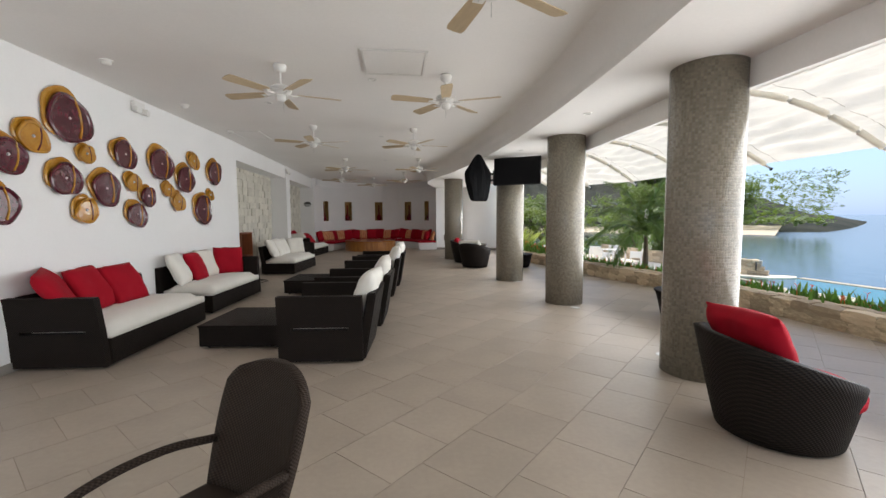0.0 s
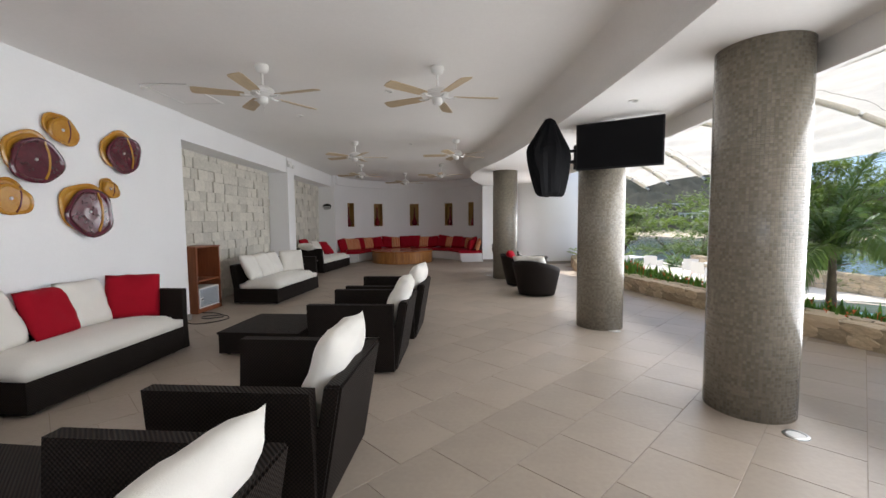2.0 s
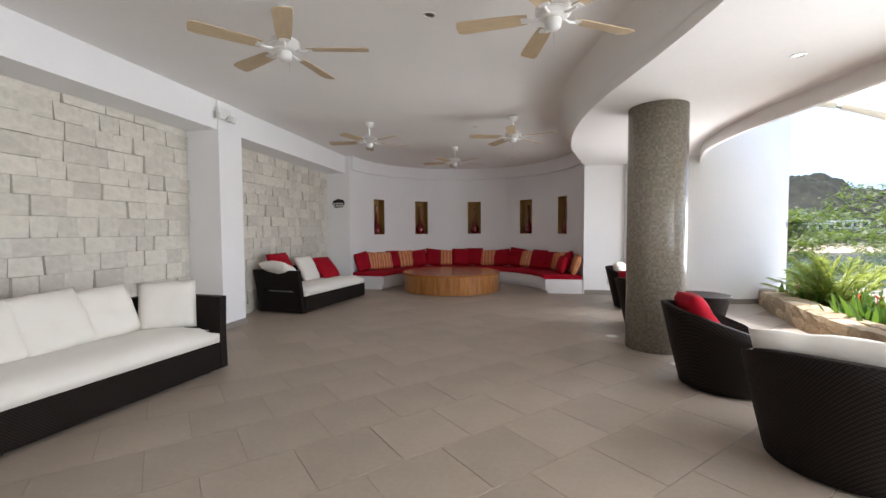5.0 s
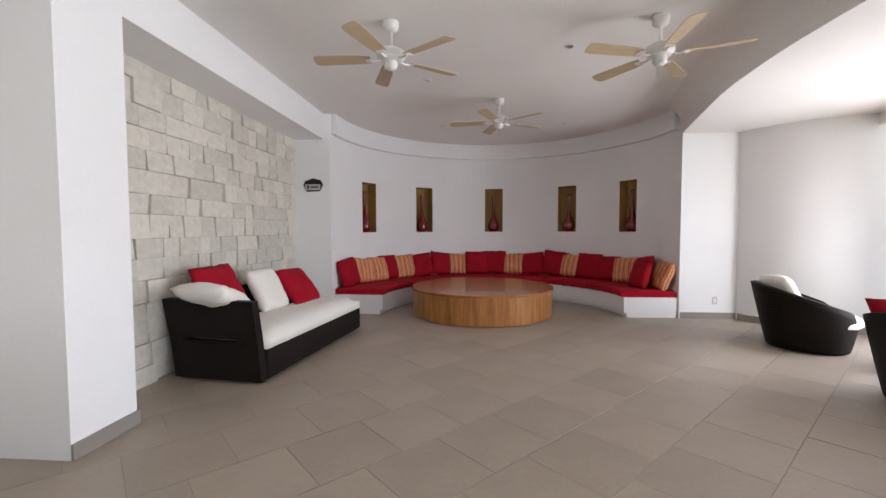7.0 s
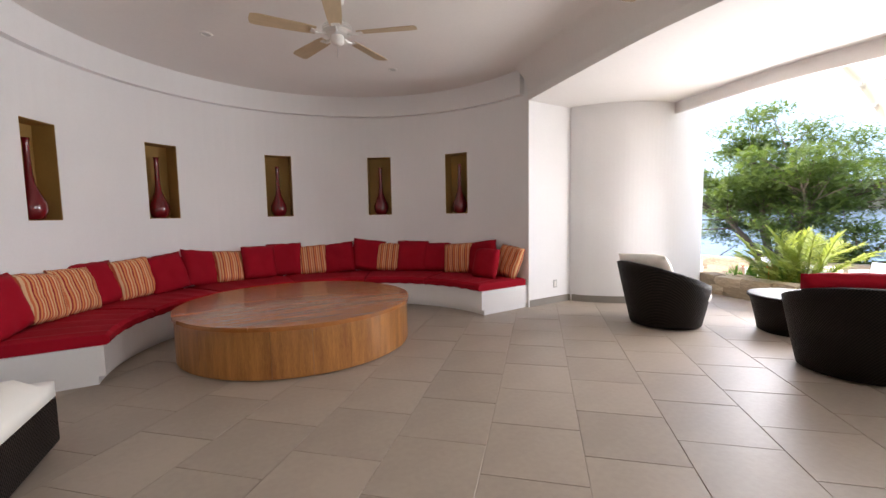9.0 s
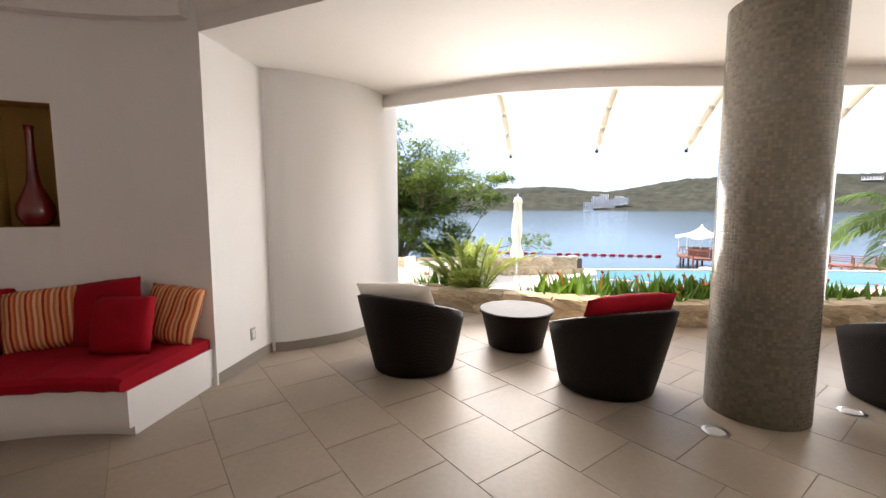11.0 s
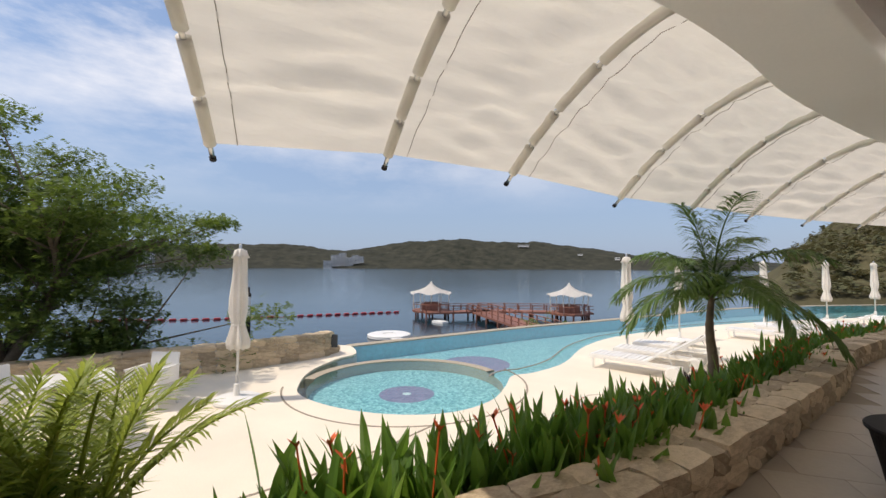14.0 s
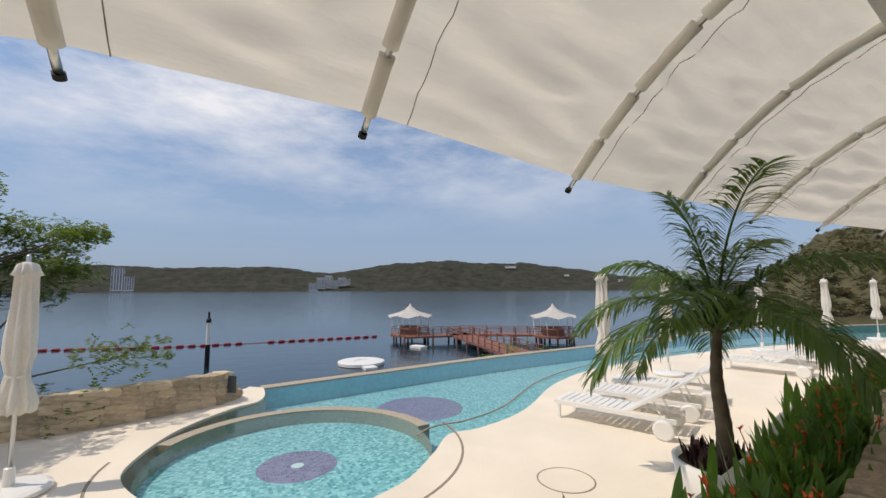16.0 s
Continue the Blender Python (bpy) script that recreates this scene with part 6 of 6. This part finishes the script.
for k in range(14):
    bm = bmesh.new()
    a = 2.39996 * k + rnd.uniform(-0.25, 0.25)
    f = k / 13
    el = 1.46 - 1.05 * f ** 0.9
    frond(bm, (-0.03, 0.05, 1.92 - 0.10 * f), (math.cos(a) * math.cos(el), math.sin(a) * math.cos(el), math.sin(el)), 1.55 + 0.25 * math.sin(k * 1.7), 36, 0.50, 2.0, 0.024, rnd)
    part("frond", bm, M_PALM, palm)
un = thing("bromeliad", "dark purple bromeliads round the palm trunk", "plant", pose(6.35, 10.35, TZ + 0.53))
for k in range(9):
    a = 0.7 * k
    tagged(part("rosette", clump(500 + k, 16, 0.22, 0.03, 0.035), M_BROMELIAD, un, m=pose(0.28 * math.cos(a), 0.28 * math.sin(a), 0)), kind="stuff")

areca = thing("areca_palm", "bushy yellow-green areca palm in the planting bed", "palm", pose(5.30, 17.74, -0.055))
rnd = random.Random(33)
for k in range(27):
    bm = bmesh.new()
    a, el = rnd.uniform(0, 6.28), rnd.uniform(1.02, 1.50)
    frond(bm, (rnd.gauss(0, 0.12), rnd.gauss(0, 0.12), 0.0), (math.cos(a) * math.cos(el), math.sin(a) * math.cos(el), math.sin(el)), rnd.uniform(0.85, 1.30), 20, 0.28, 1.15, 0.021, rnd)
    part("frond", bm, M_ARECA, areca)


def leaf_cloud(seed, centres, n, size):
    """Many small leaf sprays round branch ends."""
    rnd = random.Random(seed)
    v, f = [], []
    for c, r in centres:
        for k in range(n):
            g = Vector((rnd.gauss(0, 1), rnd.gauss(0, 1), rnd.gauss(0, 0.42)))
            if g.length > 1.7:
                g *= 1.7 / g.length
            p = c + g * r * 0.52
            a = Vector((rnd.uniform(-1, 1), rnd.uniform(-1, 1), rnd.uniform(-0.6, 0.5))).normalized()
            b = a.cross(Vector((rnd.uniform(-0.4, 0.4), rnd.uniform(-0.4, 0.4), 1))).normalized()
            for j in range(3):
                q = p + a * size * (j - 1) * 0.9
                s = size * rnd.uniform(0.7, 1.2)
                i = len(v)
                v.extend([q - b * s * 0.85, q + a * s * 0.38, q + b * s * 0.85, q - a * s * 0.38])
                f.append((i, i + 1, i + 2, i + 3))
    return v, f


def tree(m, seed, height, spread, label, clumps=46, n=70, size=0.075, mat_=None, low=0.26):
    rnd = random.Random(seed)
    t = thing("tree", label, "tree", m)
    wood = bmesh.new()
    ends = []
    fork = height * low
    tube(spline([(0, 0, -0.6), (0.1, 0.05, fork * 0.5), (0.0, 0.1, fork)], 4), [0.24, 0.22, 0.2, 0.19, 0.18, 0.17, 0.17, 0.16, 0.16], 10, wood)
    for k in range(7):
        limbs = bmesh.new()
        a = 2 * math.pi * k / 7 + rnd.uniform(-0.4, 0.4)
        el = rnd.uniform(0.35 if low > 0.2 else 0.02, 1.25)
        L = spread * rnd.uniform(0.75, 1.05)
        end = Vector((math.cos(a) * math.cos(el) * L, math.sin(a) * math.cos(el) * L, fork + math.sin(el) * (height - fork) * 0.9))
        p = Vector((0, 0.1, fork))
        mid_ = p.lerp(end, 0.5) + Vector((rnd.gauss(0, 0.25), rnd.gauss(0, 0.25), rnd.uniform(0.0, 0.5)))
        line = spline([p, mid_, end], 5)
        tube(line, [0.12 - 0.1 * i / 10 for i in range(len(line))], 7, limbs)
        for j in range(max(1, clumps // 7)):
            s = rnd.uniform(0.45, 1.05)
            q = line[min(len(line) - 1, int(s * (len(line) - 1)))] + Vector((rnd.gauss(0, 0.20), rnd.gauss(0, 0.20), rnd.gauss(0.1, 0.15))) * spread
            tube([line[min(len(line) - 1, int(s * 0.8 * (len(line) - 1)))], q], [0.03, 0.008], 5, limbs)
            ends.append((q, rnd.uniform(0.5, 1.0) * spread * 0.23))
        part("limb", limbs, M_BARK, t, smooth=True)
    part("trunk", wood, M_BARK, t, smooth=True)
    v, f = leaf_cloud(seed + 1, ends, n, size)
    me = bpy.data.meshes.new("crown")
    me.from_pydata(v, [], f)
    me.materials.append(mat_ or M_TREE)
    cr_ = new("crown", me)
    cr_.parent = t
    return t


M_BRIGHT = thin_mat("bright_tree_leaf", (0.13, 0.19, 0.03), (0.26, 0.34, 0.05), 0.35, rough=0.6)
tree(pose(14.8, 21.3, -1.8), 61, 6.3, 4.2, "spreading leafy tree beyond the stone parapet", 190, 250, 0.064, low=0.16)
tree(pose(17.5, 27.5, -4.5), 62, 7.0, 4.0, "leafy tree on the slope below the terrace", 56, 80, 0.09)
tree(pose(9.5, 31.5, -2.4), 63, 5.6, 3.2, "yellow-green leafy tree beyond the garden", 56, 80, 0.085, M_BRIGHT)
tree(pose(13.5, 36.0, -4.0), 64, 7.5, 4.2, "leafy tree at the edge of the garden slope", 56, 80, 0.10)
tree(pose(6.8, 37.0, -2.4), 65, 5.6, 3.3, "yellow-green leafy tree beyond the garden", 42, 80, 0.09, M_BRIGHT)
tree(pose(20.0, 36.0, -6.0), 66, 8.5, 4.6, "leafy tree on the shore slope", 56, 80, 0.10)
for k, (x, y, z, s) in enumerate(((8.6, 25.2, TZ - 0.3, 1.0), (10.2, 26.0, TZ - 0.3, 0.9), (7.2, 25.6, TZ - 0.2, 1.1), (11.5, 24.6, TZ - 0.3, 0.8), (15.9, 15.6, -3.3, 1.2), (27.0, -3.0, -5.0, 2.0), (29.0, -5.5, -5.2, 2.0))):
    sh = thing("shrub", "bushy green shrub of long narrow leaves", "shrub", pose(x, y, z), "green garden shrubs")
    rnd = random.Random(700 + k)
    bm = bmesh.new()
    for j in range(16):
        a, el = rnd.uniform(0, 6.28), rnd.uniform(0.4, 1.4)
        frond(bm, (rnd.gauss(0, 0.15), rnd.gauss(0, 0.15), 0.0), (math.cos(a) * math.cos(el), math.sin(a) * math.cos(el), math.sin(el)), rnd.uniform(1.2, 1.9) * s, 12, 0.36 * s, 1.4, 0.05, rnd)
    part("fronds", bm, M_PALM if k % 2 else M_BRIGHT, sh)
far_spots = [Vector(polar(-4 - 48 * k / 900, 196 + 180 * ((k * 0.618) % 1) ** 1.5)).to_3d() for k in range(900)]
rnd = random.Random(88)
v, f = [], []
for k in range(700):
    yaw, rr = -154.5 - 24 * ((k * 0.7548) % 1), 108 + 150 * ((k * 0.5698) % 1)
    x, y = polar(yaw, rr)
    hit = bpy.data.objects["hill_south"].closest_point_on_mesh(Vector((x, y, 10)))
    r = rnd.uniform(1.2, 3.2)
    cv_, cf_ = leaf_cloud(rnd.randint(0, 99999), [(hit[1] + Vector((0, 0, r * 0.6)), r)], 9, 0.8)
    i = len(v)
    v.extend(cv_)
    f.extend([tuple(q + i for q in fc) for fc in cf_])
me = bpy.data.meshes.new("hillside_brush")
me.from_pydata(v, [], f)
me.materials.append(M_DRY)
tagged(new("hillside_brush", me), "dry green brush scattered over the hillside", "trees", kind="stuff")
v, f = [], []
for p in far_spots:
    hz = SEA + 2.5 + (p.xy - Vector((3, 16))).length * 0.0 + max(0, ((p.xy - Vector((3, 16))).length - 205)) * 0.19
    r = rnd.uniform(2.0, 4.2)
    cl_v, cl_f = leaf_cloud(rnd.randint(0, 99999), [(Vector((p.x, p.y, hz + r * 0.8)), r)], 10, 1.0)
    i = len(v)
    v.extend(cl_v)
    f.extend([tuple(q + i for q in fc) for fc in cl_f])
me = bpy.data.meshes.new("far_woodland")
me.from_pydata(v, [], f)
me.materials.append(M_TREE)
tagged(new("far_woodland", me), "far green woodland covering the shore hillside", "trees", kind="stuff")


# ---- pier, pavilions, buoys and float ----
pier = thing("pier", "red-brown timber pier with railings on piles", "pier")
DZ = -5.0
legs = [((58.0, -7.5), (56.0, -17.0), 3.0), ((57.0, -16.0), (36.0, -11.6), 3.4), ((57.0, -16.0), (48.0, -30.0), 3.0)]
for (x0, y0), (x1, y1), w in legs:
    a, b = Vector((x0, y0)), Vector((x1, y1))
    d = (b - a).normalized()
    nn = Vector((-d.y, d.x)) * w / 2
    part("deck", prism([tuple(a + nn), tuple(b + nn), tuple(b - nn), tuple(a - nn)], DZ - 0.25, DZ), M_DECK, pier)
    L = (b - a).length
    for s in (-1, 1):
        for zz in (0.5, 0.95):
            pa, pb_ = a + nn * s * 0.95, b + nn * s * 0.95
            part("rail", tube([(pa.x, pa.y, DZ + zz), (pb_.x, pb_.y, DZ + zz)], 0.05, 6), M_DECK, pier)
        for k in range(int(L / 2.0) + 1):
            q = a + d * min(L, k * 2.0) + nn * s * 0.95
            part("post", boxm(q.x - 0.06, q.x + 0.06, q.y - 0.06, q.y + 0.06, DZ, DZ + 1.0), M_DECK, pier)
            if k % 2 == 0:
                part("support_post", tube([(q.x, q.y, SEA - 1), (q.x, q.y, DZ - 0.2)], 0.14, 8), M_DECK, pier)


def pavilion(x, y):
    p = thing("pavilion", "round pier pavilion with a white peaked tent roof", "pavilion", pose(x, y, DZ), "tented pavilions on the pier")
    part("deck", lathe([(2.9, -0.25), (2.9, 0.02)], 12), M_DECK, p)
    rows = []
    bm = bmesh.new()
    for r, z in ((0.06, 4.3), (0.25, 3.95), (0.8, 3.45), (1.6, 3.05), (2.6, 2.72), (3.15, 2.55)):
        ring = []
        for k in range(36):
            a = 2 * math.pi * k / 36
            ring.append(bm.verts.new((r * math.cos(a), r * math.sin(a), z + 0.16 * (r / 3.1) ** 2 * math.cos(6 * a))))
        rows.append(ring)
    for q, w in zip(rows, rows[1:]):
        for k in range(36):
            bm.faces.new((q[k], w[k], w[(k + 1) % 36], q[(k + 1) % 36]))
    part("tent_roof", bm, M_SAIL, p, smooth=True)
    part("mast", lathe([(0.06, 0), (0.05, 4.35)], 10), M_WHITEPLASTIC, p)
    for k in range(6):
        a = math.pi / 3 * k
        part("post", tube([(2.6 * math.cos(a), 2.6 * math.sin(a), 0), (2.75 * math.cos(a), 2.75 * math.sin(a), 2.6)], 0.06, 8), M_WHITEPLASTIC, p)
    part("bar_counter", lathe([(1.5, 0.0), (1.5, 1.0), (1.3, 1.0), (1.3, 0.0)], 20, closed=False), M_DECK, p)
    part("railing", lathe([(2.72, 0.9), (2.78, 0.95), (2.72, 1.0)], 24, closed=False), M_DECK, p)
    for k in range(12):
        a = math.pi / 6 * k
        part("rail_post", tube([(2.75 * math.cos(a), 2.75 * math.sin(a), 0), (2.75 * math.cos(a), 2.75 * math.sin(a), 0.95)], 0.04, 6), M_DECK, p)
        if k % 2:
            part("support_post", tube([(2.5 * math.cos(a), 2.5 * math.sin(a), -2), (2.5 * math.cos(a), 2.5 * math.sin(a), -0.2)], 0.14, 8), M_DECK, p)
    return p


pv = pavilion(60.2, -9.6)
copy_thing(pv, pose(48.6, -26.3, DZ))
bl = [(73.0, 34.0), (68.7, 20.7), (67.7, 7.0), (67.0, -6.5)]
rope = part("buoy_rope", tube([(x, y, SEA + 0.05) for x, y in bl], 0.03, 5), M_BUOY)
tagged(rope, "rope of the swimming boundary on the water", "rope")
bo = None
pts = spline(bl, 30)
for k in range(0, len(pts), 3):
    p = pts[k]
    if 50 < k < 56 or 72 < k < 75:
        continue
    if bo is None:
        bo = part("buoy", lathe([(0.0, -0.42), (0.13, -0.42), (0.17, -0.34), (0.17, 0.34), (0.13, 0.42), (0.0, 0.42)], 12), M_BUOY)
        tagged(bo, "red cylindrical buoy floating on a line", "buoy", "red line buoys")
        bo.matrix_basis = pose(p.x, p.y, SEA + 0.12, 90, 0, 5)
    else:
        copy_thing(bo, pose(p.x, p.y, SEA + 0.12, 90, 0, 5 + k % 7))
fl_ = thing("swim_float", "round white swimming platform moored in the bay", "float", pose(45.2, 2.2, SEA))
part("hull", lathe([(2.1, -0.1), (2.3, 0.05), (2.3, 0.32), (2.1, 0.38), (0.7, 0.38), (0.7, 0.30), (0.0, 0.30)], 32), M_WHITEPLASTIC, fl_)
part("step", boxm(-3.4, -2.1, -0.6, 0.6, -0.1, 0.22, 0.05), M_WHITEPLASTIC, fl_)
f2 = thing("small_float", "small white square float on the water", "float", pose(52.9, -7.6, SEA, 0, 0, 20))
part("hull", boxm(-1.0, 1.0, -0.6, 0.6, -0.1, 0.28, 0.06), M_WHITEPLASTIC, f2)
mk = thing("channel_marker", "dark mooring post with a white band standing in the water", "marker post", pose(50.5, 15.8, SEA))
part("post", lathe([(0.22, -2), (0.22, 2.2)], 12), M_BLACK, mk)
part("upper_tube", lathe([(0.18, 2.2), (0.18, 4.3)], 12), M_WHITEPLASTIC, mk)
part("cap", lathe([(0.24, 4.3), (0.24, 4.6), (0.1, 4.75), (0.1, 5.3), (0.0, 5.35)], 12), M_BLACK, mk)
ps = thing("parapet_sign", "dark green notice board on the end of the parapet", "sign", pose(13.62, 14.62, TZ + 0.36, 0, 0, 60))
part("board", boxm(-0.16, 0.16, 0.0, 0.02, -0.17, 0.17, 0.008), M_FARGLASS, ps)
part("text_bar", boxm(-0.11, 0.11, -0.004, 0.0, 0.04, 0.09), M_WHITEPLASTIC, ps)
part("text_bar", boxm(-0.11, 0.08, -0.004, 0.0, -0.06, -0.02), M_WHITEPLASTIC, ps)


# ---- pieces of walls, floor and planter ----
def piece(me, name, parent, m):
    o = new(name, me)
    o.parent = parent
    o.matrix_basis = m
    return o


# floor tiles laid on the diagonal in half bond
TS = 0.55
tile_me = []
for k in range(3):
    bm = boxm(-TS / 2 + 0.0022, TS / 2 - 0.0022, -TS / 2 + 0.0022, TS / 2 - 0.0022, -0.011, 0.0, 0.0016, 1)
    me = bpy.data.meshes.new("tile")
    bm.to_mesh(me)
    bm.free()
    me.materials.append(M_TILE)
    tile_me.append(me)
inside = [(x + 0.02, y) for x, y in edge] + [(4.75, 23.0), (-4.9, 23.0), (-4.9, -6.0)]


def within(x, y, poly):
    c = False
    for (x0, y0), (x1, y1) in zip(poly, poly[1:] + poly[:1]):
        if (y0 > y) != (y1 > y) and x < (x1 - x0) * (y - y0) / (y1 - y0) + x0:
            c = not c
    return c


rest_v, rest_f = [], []
c45 = math.sqrt(0.5)
count = 0
for i in range(-60, 70):
    for j in range(-60, 70):
        u, w = (i + 0.5 * (j % 2)) * TS, j * TS
        x, y = (u - w) * c45 + 0.03, (u + w) * c45 + 0.02
        if not within(x, y, inside):
            continue
        if -2.5 < x < 2.75 and 3.6 < y < 19.3 and count < 300:
            count += 1
            piece(tile_me[(i + j) % 3], "tile", floor, pose(x, y, 0.0005 * ((i * 7 + j * 13) % 3), 0, 0, 45))
        else:
            h = TS / 2 - 0.0022
            b = len(rest_v)
            for zz in (-0.011, 0.0):
                for su, sw in ((-h, -h), (h, -h), (h, h), (-h, h)):
                    rest_v.append((x + (su - sw) * c45, y + (su + sw) * c45, zz))
            rest_f.extend([(b + 4, b + 5, b + 6, b + 7)] + [(b + q, b + (q + 1) % 4, b + 4 + (q + 1) % 4, b + 4 + q) for q in range(4)])
me = bpy.data.meshes.new("outer_tiles")
me.from_pydata(rest_v, [], rest_f)
me.materials.append(M_TILE)
ot = new("outer_tiles", me)
ot.parent = floor
tagged(ot, kind="stuff")

# pale stone blocks in the two alcoves
rnd = random.Random(4)
block_me = []
for k in range(10):
    bm = boxm(0, 0.05, 0, 1, 0, 1, 0)
    for v in bm.verts:
        if v.co.x > 0.02:
            v.co.x += rnd.uniform(-0.012, 0.012)
        v.co.y += rnd.uniform(-0.012, 0.012)
        v.co.z += rnd.uniform(-0.014, 0.014)
    me = bpy.data.meshes.new("stone_block")
    bm.to_mesh(me)
    bm.free()
    me.materials.append(M_STONE)
    block_me.append(me)
backing = bpy.data.objects["wall_alcove_backing"]
for y0, y1, tag in ((10.585, 15.115, 0), (15.625, 19.548, 1)):
    holder = backing
    if tag:
        holder = structure(part("wall_stone_alcove", boxm(SX - 0.034, SX - 0.026, y0, y1, 0.0, SOFF - 0.003), M_MORTAR), "wall of pale rough-cut limestone blocks", "wall")
    z = 0.0
    row = 0
    while z < SOFF - 0.03:
        h = rnd.uniform(0.175, 0.225)
        if z + h > SOFF - 0.08:
            h = SOFF - 0.004 - z
        y = y0
        while y < y1 - 0.02:
            w = rnd.uniform(0.19, 0.36)
            if y + w > y1 - 0.12:
                w = y1 - y
            dx = rnd.uniform(-0.022, 0.02)
            piece(rnd.choice(block_me), "stone_block", holder, Matrix.Translation((SX - 0.03 + dx, y + 0.003, z + 0.003)) @ Matrix.Diagonal((1, w - 0.006, h - 0.006, 1)))
            y += w
        z += h
        row += 1

# rubble stones on the planter wall and the parapet
rock_me = []
for k in range(12):
    bm = bmesh.new()
    bmesh.ops.create_cube(bm, size=1.0)
    bmesh.ops.subdivide_edges(bm, edges=bm.edges, cuts=1, use_grid_fill=True)
    for v in bm.verts:
        q = v.co.copy()
        v.co = q * (0.86 + 0.14 * (0.5 / max(abs(q.x), abs(q.y), abs(q.z), 0.01)) * 1.0) if q.length > 0.6 else q
        if q.length > 0.75:
            v.co = q * 0.86
        v.co += Vector((rnd.uniform(-0.035, 0.035), rnd.uniform(-0.03, 0.03), rnd.uniform(-0.03, 0.03)))
    me = bpy.data.meshes.new("rubble_stone")
    bm.to_mesh(me)
    bm.free()
    me.materials.append(M_ROCK)
    rock_me.append(me)


def stones(line, holder, courses, depth, z0, inward, limit=400, l0=0.22, l1=0.46):
    made = 0
    pts = [Vector(q) for q in line]
    cum = [0.0]
    for a, b in zip(pts, pts[1:]):
        cum.append(cum[-1] + (b - a).length)

    def at(s):
        for k in range(len(pts) - 1):
            if cum[k + 1] >= s:
                f = (s - cum[k]) / (cum[k + 1] - cum[k])
                return pts[k].lerp(pts[k + 1], f), (pts[k + 1] - pts[k]).normalized()
        return pts[-1], (pts[-1] - pts[-2]).normalized()

    z = z0
    for h in courses:
        s = rnd.uniform(0, 0.1)
        while s < cum[-1] - 0.1 and made < limit:
            w = rnd.uniform(l0, l1)
            p, d = at(s + w / 2)
            nrm = Vector((d.y, -d.x)) * inward
            hh = h * rnd.uniform(0.92, 1.12)
            q = p + nrm * (depth / 2)
            piece(rnd.choice(rock_me), "rubble_stone", holder, pose(q.x, q.y, z + hh / 2, rnd.uniform(-1.5, 1.5), rnd.uniform(-1.5, 1.5), math.degrees(math.atan2(d.y, d.x)) + rnd.uniform(-2, 2)) @ Matrix.Diagonal((w * 1.06, depth, hh * 1.06, 1)))
            made += 1
            s += w
        z += h


stones(plant_line, planter, [0.15, 0.145], PW * 0.62, 0.0, 1, 260)
stones(offset_line(plant_line, PW * 0.55), planter, [0.10], PW * 0.5, 0.195, 1, 110)
stones(par_line, bpy.data.objects["parapet_core"], [0.17, 0.15, 0.15, 0.12], 0.36, TZ, -1, 240)
